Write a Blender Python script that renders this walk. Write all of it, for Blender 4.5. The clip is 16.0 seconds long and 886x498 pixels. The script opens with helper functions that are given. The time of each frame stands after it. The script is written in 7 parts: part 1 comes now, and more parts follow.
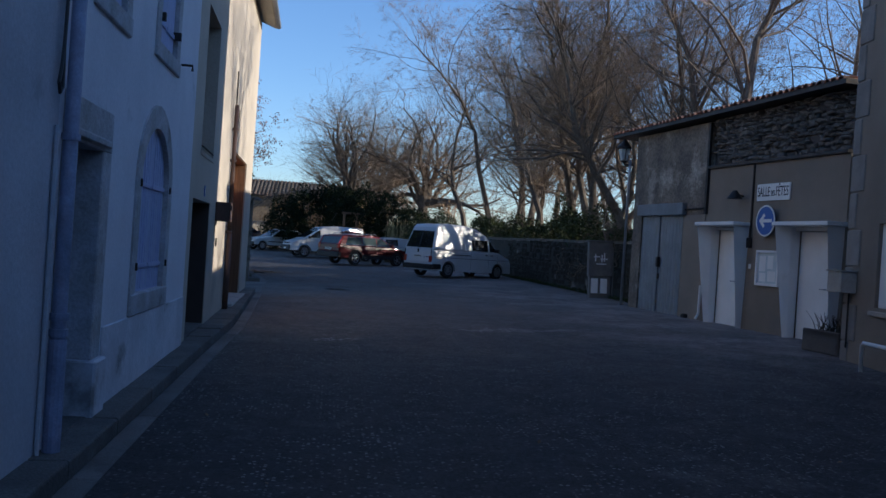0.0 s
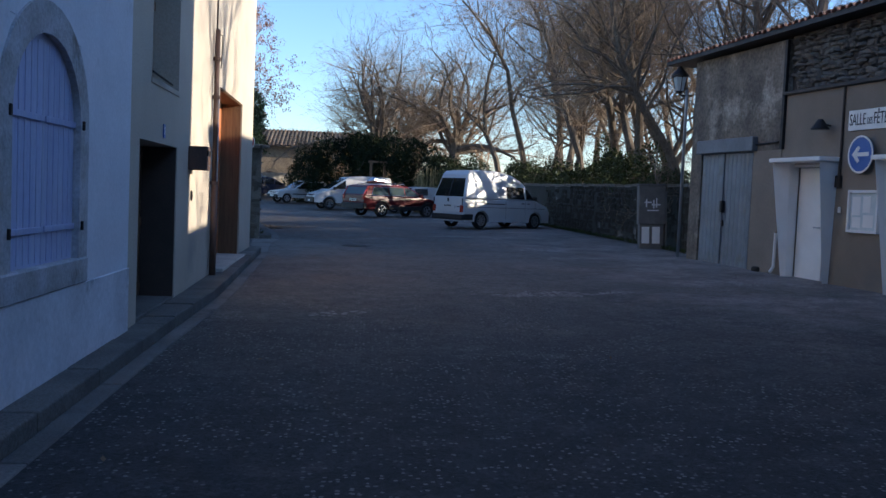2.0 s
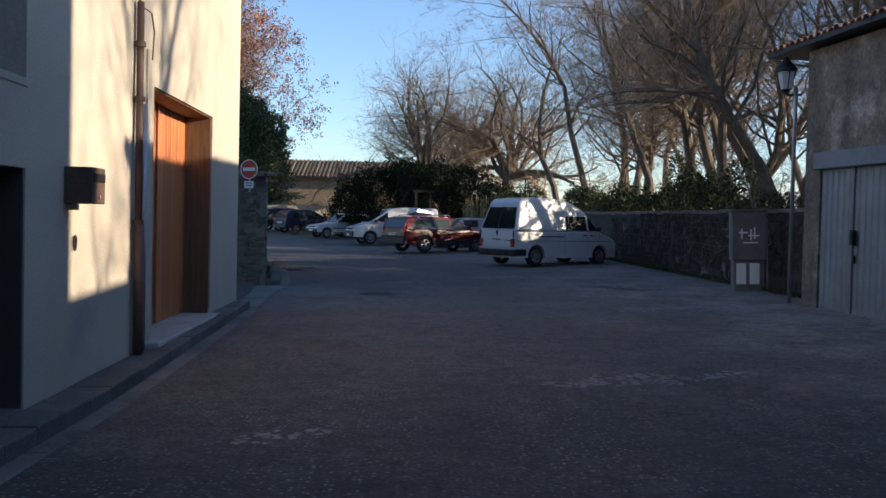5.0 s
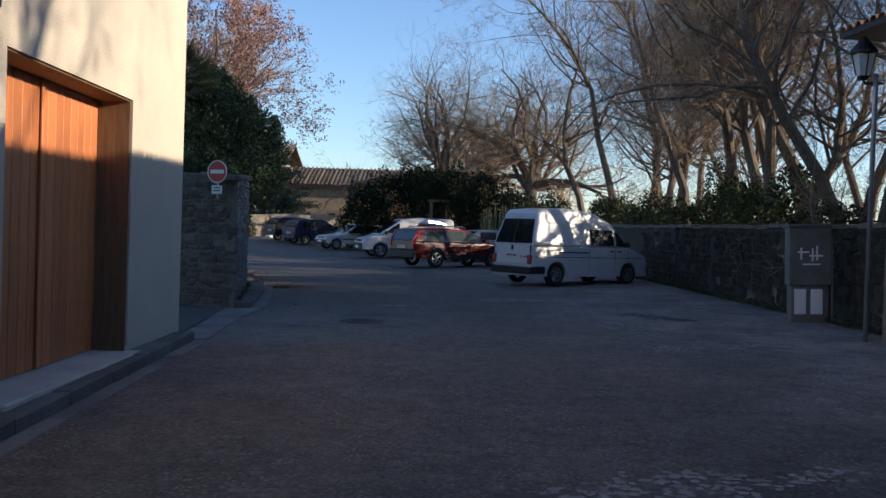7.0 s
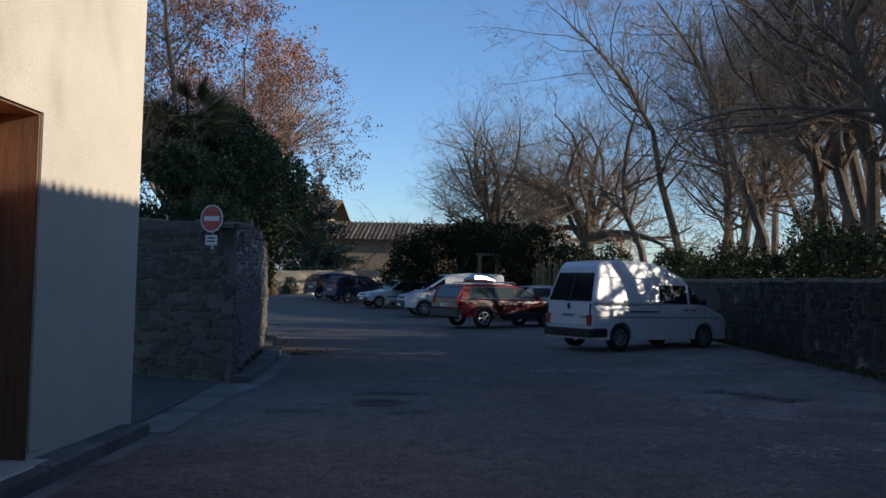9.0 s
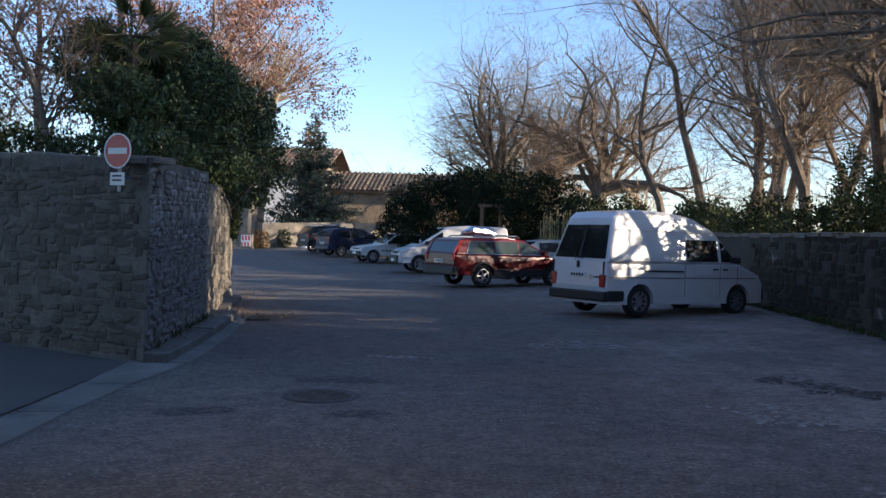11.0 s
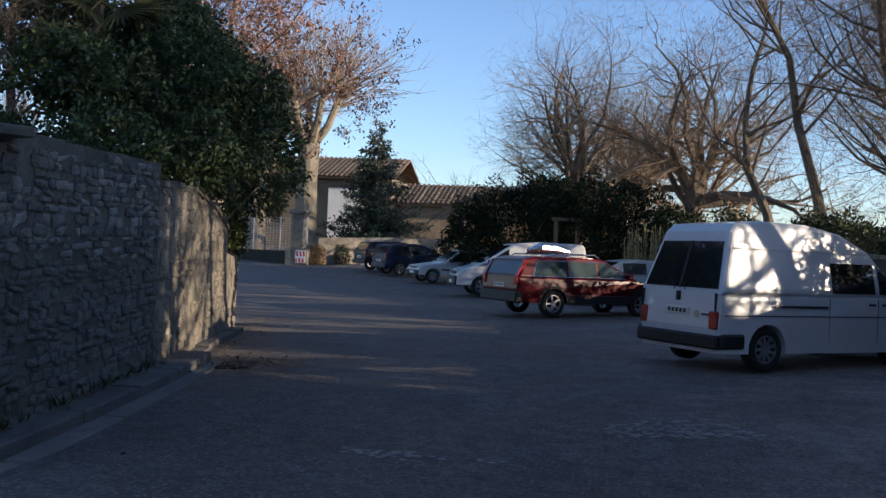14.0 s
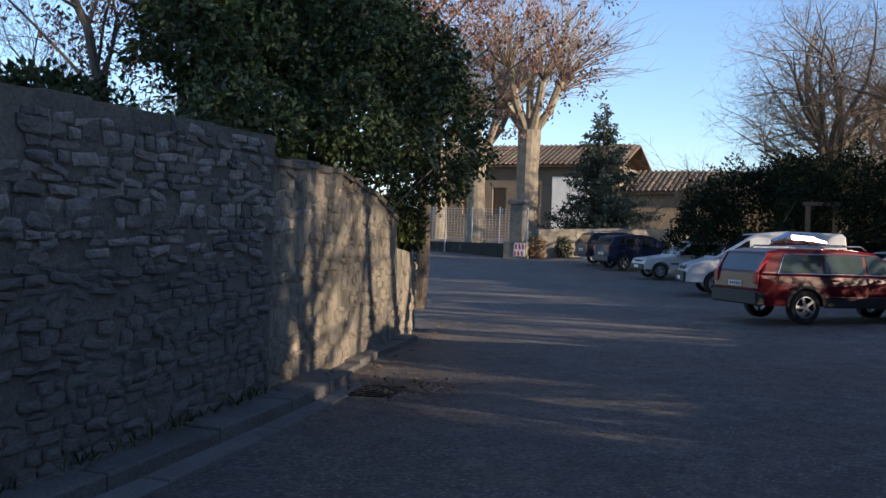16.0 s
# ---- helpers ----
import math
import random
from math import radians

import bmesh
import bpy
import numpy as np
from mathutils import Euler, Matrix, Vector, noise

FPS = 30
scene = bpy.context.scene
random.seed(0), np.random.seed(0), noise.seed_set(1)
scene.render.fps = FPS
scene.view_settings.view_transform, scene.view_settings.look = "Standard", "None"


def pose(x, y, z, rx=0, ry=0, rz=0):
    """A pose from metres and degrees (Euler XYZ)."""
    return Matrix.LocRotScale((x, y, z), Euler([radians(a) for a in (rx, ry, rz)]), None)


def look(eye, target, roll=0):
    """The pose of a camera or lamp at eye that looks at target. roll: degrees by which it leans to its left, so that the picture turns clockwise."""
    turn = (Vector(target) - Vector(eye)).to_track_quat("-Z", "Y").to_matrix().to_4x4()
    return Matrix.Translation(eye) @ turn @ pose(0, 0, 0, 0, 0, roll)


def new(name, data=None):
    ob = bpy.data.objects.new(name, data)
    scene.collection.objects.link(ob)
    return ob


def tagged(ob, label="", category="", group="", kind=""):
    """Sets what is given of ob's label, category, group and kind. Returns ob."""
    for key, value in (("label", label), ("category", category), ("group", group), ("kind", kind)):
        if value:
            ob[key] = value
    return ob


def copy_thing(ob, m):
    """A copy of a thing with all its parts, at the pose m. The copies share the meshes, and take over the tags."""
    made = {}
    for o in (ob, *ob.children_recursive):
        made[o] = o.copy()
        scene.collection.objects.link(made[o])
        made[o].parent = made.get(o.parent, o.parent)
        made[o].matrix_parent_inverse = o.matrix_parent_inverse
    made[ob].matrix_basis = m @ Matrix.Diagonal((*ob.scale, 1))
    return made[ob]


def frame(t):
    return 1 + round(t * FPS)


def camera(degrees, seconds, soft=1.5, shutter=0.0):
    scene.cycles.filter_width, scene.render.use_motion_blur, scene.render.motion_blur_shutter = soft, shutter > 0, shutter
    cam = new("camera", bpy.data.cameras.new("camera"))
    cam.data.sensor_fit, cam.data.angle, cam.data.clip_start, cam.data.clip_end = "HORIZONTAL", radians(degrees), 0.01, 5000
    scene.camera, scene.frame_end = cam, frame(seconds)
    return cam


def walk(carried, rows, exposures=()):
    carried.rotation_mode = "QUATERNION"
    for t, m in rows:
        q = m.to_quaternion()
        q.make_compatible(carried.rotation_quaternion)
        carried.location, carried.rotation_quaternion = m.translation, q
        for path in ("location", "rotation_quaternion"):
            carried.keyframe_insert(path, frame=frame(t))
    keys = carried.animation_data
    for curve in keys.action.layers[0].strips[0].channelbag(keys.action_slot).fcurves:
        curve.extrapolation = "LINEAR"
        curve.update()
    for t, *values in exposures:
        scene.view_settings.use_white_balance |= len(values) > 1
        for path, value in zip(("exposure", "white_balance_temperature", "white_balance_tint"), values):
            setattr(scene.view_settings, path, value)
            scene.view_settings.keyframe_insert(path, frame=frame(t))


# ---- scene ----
cam = camera(51.0, 16.0)
METRES, EYE, TILT, LEAN, TURN = 26.4, 1.65, 0.0, 0.0, -6.8
ROWS = [
    (0.0, 0.0, 0.0, 0.0, 0.01, -0.09, -3.79),
    (0.5, 0.0022, 0.0299, -0.001, 1.31, -1.01, -3.07),
    (1.0, 0.0042, 0.0574, -0.0008, 1.87, -1.22, -3.0),
    (1.5, 0.0037, 0.0864, -0.0007, 2.38, -2.24, -2.87),
    (2.0, 0.0046, 0.1163, 0.0, 2.19, -3.35, -2.44),
    (2.5, 0.0047, 0.1456, 0.0003, 3.63, -4.91, -2.09),
    (3.0, 0.0055, 0.1757, 0.0014, 3.77, -2.72, -1.71),
    (3.5, 0.0054, 0.2049, 0.0021, 4.33, -0.68, -2.26),
    (4.0, 0.0078, 0.2352, 0.0024, 4.15, -1.02, -2.4),
    (4.5, 0.009, 0.2689, 0.0028, 5.04, -1.58, -2.37),
    (5.0, 0.0118, 0.3003, 0.0038, 5.88, -1.63, -1.3),
    (7.5, 0.0179, 0.4574, 0.0068, 8.16, -0.67, -1.74),
    (8.0, 0.0155, 0.4887, 0.0069, 9.17, -0.18, -1.16),
    (8.5, 0.0125, 0.5212, 0.0073, 10.29, 0.88, -1.25),
    (9.0, 0.011, 0.5533, 0.0081, 10.96, 2.31, -1.51),
    (9.5, 0.0089, 0.5874, 0.0085, 12.27, 1.41, -2.07),
    (10.0, 0.0088, 0.6203, 0.0082, 12.4, -0.32, -2.04),
    (12.5, -0.007, 0.782, 0.0091, 10.08, -0.78, -1.39),
    (13.0, -0.0108, 0.8131, 0.0091, 11.0, -1.69, -1.48),
    (13.5, -0.0138, 0.8439, 0.0096, 14.33, -1.28, -2.25),
    (14.0, -0.0161, 0.8738, 0.0108, 16.58, 0.31, -2.39),
    (14.5, -0.0189, 0.9039, 0.0114, 20.85, 0.09, -2.39),
    (15.0, -0.0237, 0.935, 0.012, 24.8, -0.25, -2.06),
    (15.5, -0.0295, 0.9655, 0.0125, 28.73, -0.48, -2.37),
    (16.0, -0.0378, 0.9955, 0.0124, 31.07, -0.72, -1.87),
]
walk(cam, [(t, pose(0, 0, EYE, TILT, LEAN, TURN) @ pose(METRES * x, METRES * y, METRES * z, 90 + pitch, roll, yaw)) for t, x, y, z, yaw, pitch, roll in ROWS],
     [(0.0, 0.4, 5350, 17),
      (1.0, 0.6, 5450, 17),
      (1.5, 0.7, 5500, 18),
      (2.0, 1.0, 5600, 17),
      (2.5, 1.35, 5800, 18),
      (3.0, 1.7, 6100, 19),
      (3.5, 1.0, 5900, 17),
      (4.0, 0.6, 5900, 17),
      (5.0, 0.85, 6100, 18),
      (7.5, 0.6, 5900, 18),
      (9.0, 0.3, 5550, 16),
      (9.5, 0.2, 5500, 15),
      (10.2, 0.9, 5850, 20),
      (12.5, 1.3, 6100, 20),
      (13.5, 0.85, 6100, 20),
      (14.5, 0.7, 6000, 20),
      (16.0, 0.9, 6150, 20)])

# ---------------------------------------------------------------- light
SUN_EL, SUN_AZ = radians(13.6), radians(-8.0)          # height, and angle from +x towards +y
world = bpy.data.worlds.new("sky")
scene.world = world
world.use_nodes = True
wn = world.node_tree.nodes
sky = wn.new("ShaderNodeTexSky")
sky.sky_type, sky.sun_disc = "NISHITA", False
sky.sun_elevation, sky.sun_rotation = SUN_EL, radians(90.0) - SUN_AZ
sky.air_density, sky.dust_density, sky.ozone_density = 1.0, 0.15, 3.0
wn["Background"].inputs["Strength"].default_value = 0.14
world.node_tree.links.new(sky.outputs[0], wn["Background"].inputs["Color"])
sun_data = bpy.data.lights.new("sun", "SUN")
sun_data.energy, sun_data.angle, sun_data.color = 5.0, radians(0.55), (1.0, 0.84, 0.57)
sun = new("sun", sun_data)
to_sun = Vector((math.cos(SUN_EL) * math.cos(SUN_AZ), math.cos(SUN_EL) * math.sin(SUN_AZ), math.sin(SUN_EL)))
sun.matrix_world = look(to_sun * 60, (0, 0, 0))


# ---------------------------------------------------------------- materials
def mat(name, colour, rough=0.8, metal=0.0, alt=None, scale=3.0, grain=0.0, grain_scale=60.0, bump=0.0, bump_scale=40.0,
        vary=0.0, stretch=(1, 1, 1), stain=None, stain_scale=0.7, stain_at=0.55, coat=0.0, island=False):
    """Principled surface: colour blended with alt by large noise, fine grain, stains, relief, and a shift from piece to piece."""
    m = bpy.data.materials.new(name)
    m.use_nodes = True
    n, k = m.node_tree.nodes, m.node_tree.links
    b = n["Principled BSDF"]
    b.inputs["Roughness"].default_value, b.inputs["Metallic"].default_value = rough, metal
    b.inputs["Coat Weight"].default_value = coat
    co = n.new("ShaderNodeTexCoord")
    mp = n.new("ShaderNodeMapping")
    mp.inputs["Scale"].default_value = stretch
    k.new(co.outputs["Object"], mp.inputs["Vector"])

    def tex(s, detail=4.0, roughness=0.6):
        t = n.new("ShaderNodeTexNoise")
        t.inputs["Scale"].default_value, t.inputs["Detail"].default_value, t.inputs["Roughness"].default_value = s, detail, roughness
        k.new(mp.outputs[0], t.inputs["Vector"])
        return t.outputs["Fac"]

    def ramp(src, lo, hi):
        r = n.new("ShaderNodeMapRange")
        r.inputs["From Min"].default_value, r.inputs["From Max"].default_value = lo, hi
        k.new(src, r.inputs["Value"])
        return r.outputs[0]

    def mix(fac, a, c, kind="MIX"):
        x = n.new("ShaderNodeMix")
        x.data_type, x.blend_type = "RGBA", kind
        for sock, v in ((x.inputs[0], fac), (x.inputs[6], a), (x.inputs[7], c)):
            if hasattr(v, "node"):
                k.new(v, sock)
            else:
                sock.default_value = (*v, 1) if isinstance(v, tuple) else v
        return x.outputs[2]

    out = colour
    if alt:
        out = mix(ramp(tex(scale), 0.35, 0.65), colour, alt)
    if stain:
        out = mix(ramp(tex(stain_scale, 6.0, 0.65), stain_at, stain_at + 0.13), out, stain)
    if grain:
        g = ramp(tex(grain_scale, 3.0, 0.7), 0.3, 0.7)
        v = n.new("ShaderNodeMapRange")
        v.inputs["To Min"].default_value, v.inputs["To Max"].default_value = 1 - grain, 1 + grain
        k.new(g, v.inputs["Value"])
        c = n.new("ShaderNodeCombineColor")
        for i in range(3):
            k.new(v.outputs[0], c.inputs[i])
        out = mix(1.0, out, c.outputs[0], "MULTIPLY")
    if vary:
        if island:
            src = n.new("ShaderNodeNewGeometry").outputs["Random Per Island"]
        else:
            src = n.new("ShaderNodeObjectInfo").outputs["Random"]
        v = n.new("ShaderNodeMapRange")
        v.inputs["To Min"].default_value, v.inputs["To Max"].default_value = 1 - vary, 1 + vary
        k.new(src, v.inputs["Value"])
        c = n.new("ShaderNodeCombineColor")
        for i in range(3):
            k.new(v.outputs[0], c.inputs[i])
        out = mix(1.0, out, c.outputs[0], "MULTIPLY")
    if hasattr(out, "node"):
        k.new(out, b.inputs["Base Color"])
    else:
        b.inputs["Base Color"].default_value = (*out, 1)
    if bump:
        p = n.new("ShaderNodeBump")
        p.inputs["Strength"].default_value, p.inputs["Distance"].default_value = bump, 0.02
        k.new(tex(bump_scale, 6.0, 0.65), p.inputs["Height"])
        k.new(p.outputs[0], b.inputs["Normal"])
    return m


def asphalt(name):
    """Worn road: near stretch darkened for the shade between the houses, browner and paler gravelly asphalt further on,
    loose pale chippings all over.
    """
    m = mat(name, (0.046, 0.042, 0.040), 0.85)
    n, k = m.node_tree.nodes, m.node_tree.links
    b = n["Principled BSDF"]
    co = n.new("ShaderNodeTexCoord").outputs["Object"]

    def link(node, sock, v):
        if hasattr(v, "node"):
            k.new(v, node.inputs[sock])
        else:
            node.inputs[sock].default_value = (*v, 1) if isinstance(v, tuple) else v

    def fog(scale, detail=5.0, rough=0.65):
        t = n.new("ShaderNodeTexNoise")
        t.inputs["Scale"].default_value, t.inputs["Detail"].default_value, t.inputs["Roughness"].default_value = scale, detail, rough
        k.new(co, t.inputs["Vector"])
        return t.outputs["Fac"]

    def span(v, lo, hi, a=0.0, c=1.0):
        r = n.new("ShaderNodeMapRange")
        link(r, "Value", v)
        for q, w in (("From Min", lo), ("From Max", hi), ("To Min", a), ("To Max", c)):
            r.inputs[q].default_value = w
        return r.outputs[0]

    def calc(kind, a, c):
        r = n.new("ShaderNodeMath")
        r.operation = kind
        link(r, 0, a)
        link(r, 1, c)
        return r.outputs[0]

    def mix(f, a, c, kind="MIX"):
        x = n.new("ShaderNodeMix")
        x.data_type, x.blend_type = "RGBA", kind
        link(x, 0, f)
        link(x, 6, a)
        link(x, 7, c)
        return x.outputs[2]

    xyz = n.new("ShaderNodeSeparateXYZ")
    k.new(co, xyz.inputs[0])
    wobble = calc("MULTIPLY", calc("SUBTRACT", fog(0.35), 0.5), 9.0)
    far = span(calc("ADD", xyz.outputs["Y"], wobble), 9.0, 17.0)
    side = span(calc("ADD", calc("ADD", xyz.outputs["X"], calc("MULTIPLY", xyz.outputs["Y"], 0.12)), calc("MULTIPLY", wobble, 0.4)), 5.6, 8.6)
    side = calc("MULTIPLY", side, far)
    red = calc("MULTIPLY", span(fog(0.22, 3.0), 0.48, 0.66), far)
    # these near tones hold the narrow street's shade in their colour
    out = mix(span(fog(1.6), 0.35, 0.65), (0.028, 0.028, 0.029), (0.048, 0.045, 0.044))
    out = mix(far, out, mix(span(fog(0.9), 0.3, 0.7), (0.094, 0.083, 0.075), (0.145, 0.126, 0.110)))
    out = mix(calc("MULTIPLY", red, 0.55), out, (0.15, 0.098, 0.072))
    out = mix(calc("MULTIPLY", side, span(fog(0.7, 6.0), 0.38, 0.62, 0.15, 0.85)), out, (0.30, 0.258, 0.238))
    out = mix(calc("MULTIPLY", span(fog(0.5, 7.0, 0.7), 0.56, 0.70), 0.55), out, (0.15, 0.135, 0.12))
    grit = calc("MULTIPLY", span(fog(30.0, 4.0, 0.75), 0.3, 0.7, 0.3, 1.7), span(fog(5.0, 4.0, 0.7), 0.3, 0.7, 0.68, 1.32))
    tone = n.new("ShaderNodeCombineColor")
    for q in range(3):
        k.new(grit, tone.inputs[q])
    out = mix(1.0, out, tone.outputs[0], "MULTIPLY")
    chips = n.new("ShaderNodeTexVoronoi")
    chips.inputs["Scale"].default_value = 26.0
    k.new(co, chips.inputs["Vector"])
    pick = n.new("ShaderNodeSeparateColor")
    k.new(chips.outputs["Color"], pick.inputs[0])
    chip = calc("MULTIPLY", calc("LESS_THAN", chips.outputs["Distance"], 0.36), calc("GREATER_THAN", pick.outputs[0], 0.72))
    chip = calc("MULTIPLY", chip, span(fog(1.1), 0.35, 0.6, 0.1, 0.9))
    out = mix(chip, out, (0.27, 0.25, 0.23))
    k.new(out, b.inputs["Base Color"])
    p = n.new("ShaderNodeBump")
    p.inputs["Strength"].default_value, p.inputs["Distance"].default_value = 0.9, 0.02
    k.new(calc("ADD", fog(70.0, 5.0, 0.7), calc("MULTIPLY", fog(3.0), 0.6)), p.inputs["Height"])
    k.new(p.outputs[0], b.inputs["Normal"])
    return m


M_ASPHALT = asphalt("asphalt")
M_LANE = mat("lane_asphalt", (0.05, 0.048, 0.047), 0.9, alt=(0.07, 0.066, 0.062), scale=0.8, grain=0.35, grain_scale=70, bump=0.5, bump_scale=90)
M_CONCRETE = mat("kerb_concrete", (0.145, 0.133, 0.118), 0.9, alt=(0.09, 0.083, 0.074), scale=1.6, grain=0.4, grain_scale=50, bump=0.5, bump_scale=45,
                 stain=(0.1, 0.095, 0.085), stain_scale=1.3, stain_at=0.56, vary=0.12)
M_GUTTER = mat("gutter_concrete", (0.19, 0.175, 0.16), 0.9, alt=(0.12, 0.11, 0.1), scale=1.2, grain=0.3, grain_scale=60, bump=0.5, bump_scale=60,
               stain=(0.075, 0.07, 0.065), stain_scale=0.9, stain_at=0.57, vary=0.12)
M_WHITEWASH = mat("limewash", (0.76, 0.76, 0.80), 0.9, alt=(0.66, 0.66, 0.70), scale=0.9, grain=0.07, grain_scale=25, bump=0.25, bump_scale=18,
                  stain=(0.42, 0.42, 0.44), stain_scale=1.1, stain_at=0.62)
M_PLINTH = mat("limewash_plinth", (0.72, 0.72, 0.76), 0.9, alt=(0.56, 0.56, 0.59), scale=1.6, grain=0.1, grain_scale=25, bump=0.3, bump_scale=14,
               stain=(0.25, 0.25, 0.25), stain_scale=1.5, stain_at=0.57)
M_OLDWASH = mat("old_limewash", (0.56, 0.56, 0.60), 0.92, alt=(0.44, 0.44, 0.47), scale=0.7, grain=0.1, grain_scale=30, bump=0.3, bump_scale=16,
                stain=(0.27, 0.27, 0.29), stain_scale=0.8, stain_at=0.58)
M_SURROUND = mat("window_stone", (0.52, 0.52, 0.55), 0.9, alt=(0.36, 0.345, 0.33), scale=2.5, grain=0.2, grain_scale=35, bump=0.5, bump_scale=30,
                 stain=(0.2, 0.185, 0.165), stain_scale=2.2, stain_at=0.58)
M_RENDER = mat("cement_render", (0.52, 0.46, 0.37), 0.93, alt=(0.43, 0.375, 0.30), scale=0.5, grain=0.12, grain_scale=45, bump=0.35, bump_scale=40,
               stain=(0.33, 0.30, 0.26), stain_scale=0.45, stain_at=0.6)
M_SHUTTER = mat("blue_shutter_paint", (0.40, 0.44, 0.66), 0.65, alt=(0.48, 0.51, 0.68), scale=2.5, grain=0.12, grain_scale=20, bump=0.3, bump_scale=12,
                stretch=(8, 8, 0.7), stain=(0.45, 0.47, 0.55), stain_scale=1.5, stain_at=0.62, vary=0.08)
M_DOORBLUE = mat("old_blue_door_paint", (0.22, 0.27, 0.42), 0.6, alt=(0.28, 0.32, 0.45), scale=2.0, grain=0.12, bump=0.2, stretch=(6, 6, 0.8))
M_PIPEBLUE = mat("pipe_blue_paint", (0.33, 0.36, 0.5), 0.5, alt=(0.2, 0.22, 0.3), scale=4.0, grain=0.15, bump=0.15)
M_ORANGE = mat("orange_varnished_wood", (0.53, 0.19, 0.07), 0.45, alt=(0.42, 0.14, 0.048), scale=2.0, grain=0.2, grain_scale=14, bump=0.25, bump_scale=12,
               stretch=(10, 10, 0.6), vary=0.14)
M_BROWN = mat("brown_wood", (0.2, 0.115, 0.055), 0.6, alt=(0.13, 0.07, 0.035), scale=2.5, grain=0.2, grain_scale=14, bump=0.3, bump_scale=12,
              stretch=(10, 10, 0.6), vary=0.16)
M_DARKREVEAL = mat("shade_brown_reveal", (0.07, 0.05, 0.04), 0.7, alt=(0.05, 0.037, 0.03), scale=3, grain=0.15, bump=0.2)
M_DARKIRON = mat("dark_iron", (0.025, 0.025, 0.027), 0.5, metal=0.6, alt=(0.05, 0.04, 0.035), scale=8, bump=0.15)
M_RUSTPIPE = mat("rust_brown_pipe", (0.12, 0.065, 0.045), 0.6, alt=(0.075, 0.045, 0.035), scale=5, grain=0.2, bump=0.2)
M_ZINC = mat("zinc", (0.42, 0.43, 0.45), 0.45, metal=0.7, alt=(0.3, 0.31, 0.33), scale=3, grain=0.12, bump=0.1)
M_OLDRENDER = mat("weathered_render", (0.21, 0.175, 0.135), 0.95, alt=(0.085, 0.072, 0.058), scale=1.1, grain=0.4, grain_scale=14, bump=1.0, bump_scale=9,
                  stain=(0.40, 0.355, 0.29), stain_scale=0.75, stain_at=0.54)
M_HALL = mat("hall_render", (0.26, 0.215, 0.165), 0.95, alt=(0.21, 0.172, 0.13), scale=0.8, grain=0.14, grain_scale=50, bump=0.45, bump_scale=45,
             stain=(0.19, 0.165, 0.135), stain_scale=0.6, stain_at=0.58)
M_HALLDADO = mat("hall_dado_paint", (0.255, 0.215, 0.17), 0.95, alt=(0.21, 0.175, 0.14), scale=1.0, grain=0.14, grain_scale=50, bump=0.4, bump_scale=45)
M_QUOIN = mat("quoin_stone", (0.46, 0.42, 0.36), 0.9, alt=(0.36, 0.33, 0.28), scale=2.5, grain=0.18, bump=0.5, bump_scale=25, vary=0.12)
M_OLDQUOIN = mat("weathered_quoin_stone", (0.27, 0.245, 0.215), 0.9, alt=(0.2, 0.18, 0.155), scale=2.5, grain=0.18, bump=0.5, bump_scale=25, vary=0.15)
M_GALV = mat("galvanised_sheet", (0.20, 0.215, 0.24), 0.5, metal=0.35, alt=(0.15, 0.16, 0.18), scale=2.0, grain=0.12, grain_scale=30, bump=0.12,
             stain=(0.15, 0.14, 0.125), stain_scale=1.2, stain_at=0.6, vary=0.08)
M_WHITE = mat("white_paint", (0.80, 0.79, 0.76), 0.6, alt=(0.72, 0.71, 0.68), scale=1.6, grain=0.04, bump=0.08, stain=(0.6, 0.58, 0.54), stain_scale=1.2, stain_at=0.64)
M_SLATEBACK = mat("rubble_mortar", (0.06, 0.055, 0.05), 0.95, alt=(0.09, 0.08, 0.07), scale=4, grain=0.3, bump=0.8, bump_scale=20)
M_TILE = mat("terracotta_tile", (0.40, 0.15, 0.085), 0.85, alt=(0.26, 0.12, 0.08), scale=3.5, grain=0.25, bump=0.4, bump_scale=25,
             stain=(0.14, 0.12, 0.09), stain_scale=1.4, stain_at=0.55, vary=0.25)
M_MORTAR = mat("old_lime_mortar", (0.185, 0.165, 0.142), 0.97, alt=(0.11, 0.098, 0.085), scale=2.2, grain=0.3, grain_scale=35, bump=1.0, bump_scale=14,
               stain=(0.08, 0.085, 0.06), stain_scale=0.9, stain_at=0.56)
# warm sunlight and upright trunk shade are put into this wall's colour
M_WARMMORTAR = mat("sun_toned_lime_render_on_stone", (0.29, 0.245, 0.185), 0.97, alt=(0.17, 0.147, 0.115), scale=2.0, grain=0.4, grain_scale=24, bump=1.0, bump_scale=9,
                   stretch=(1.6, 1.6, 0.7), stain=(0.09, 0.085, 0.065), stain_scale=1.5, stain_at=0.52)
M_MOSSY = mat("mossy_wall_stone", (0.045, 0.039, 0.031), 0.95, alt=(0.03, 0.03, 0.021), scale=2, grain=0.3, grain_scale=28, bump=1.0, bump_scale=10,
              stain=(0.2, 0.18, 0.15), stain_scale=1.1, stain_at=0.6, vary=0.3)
M_COPING = mat("wall_coping", (0.25, 0.215, 0.17), 0.95, alt=(0.15, 0.135, 0.105), scale=3, grain=0.25, bump=0.9, bump_scale=18)
M_SIGNWHITE = mat("sign_enamel", (0.82, 0.80, 0.76), 0.4, alt=(0.75, 0.73, 0.69), scale=3)
M_SIGNBLUE = mat("sign_blue", (0.02, 0.09, 0.38), 0.35, alt=(0.03, 0.1, 0.36), scale=4)
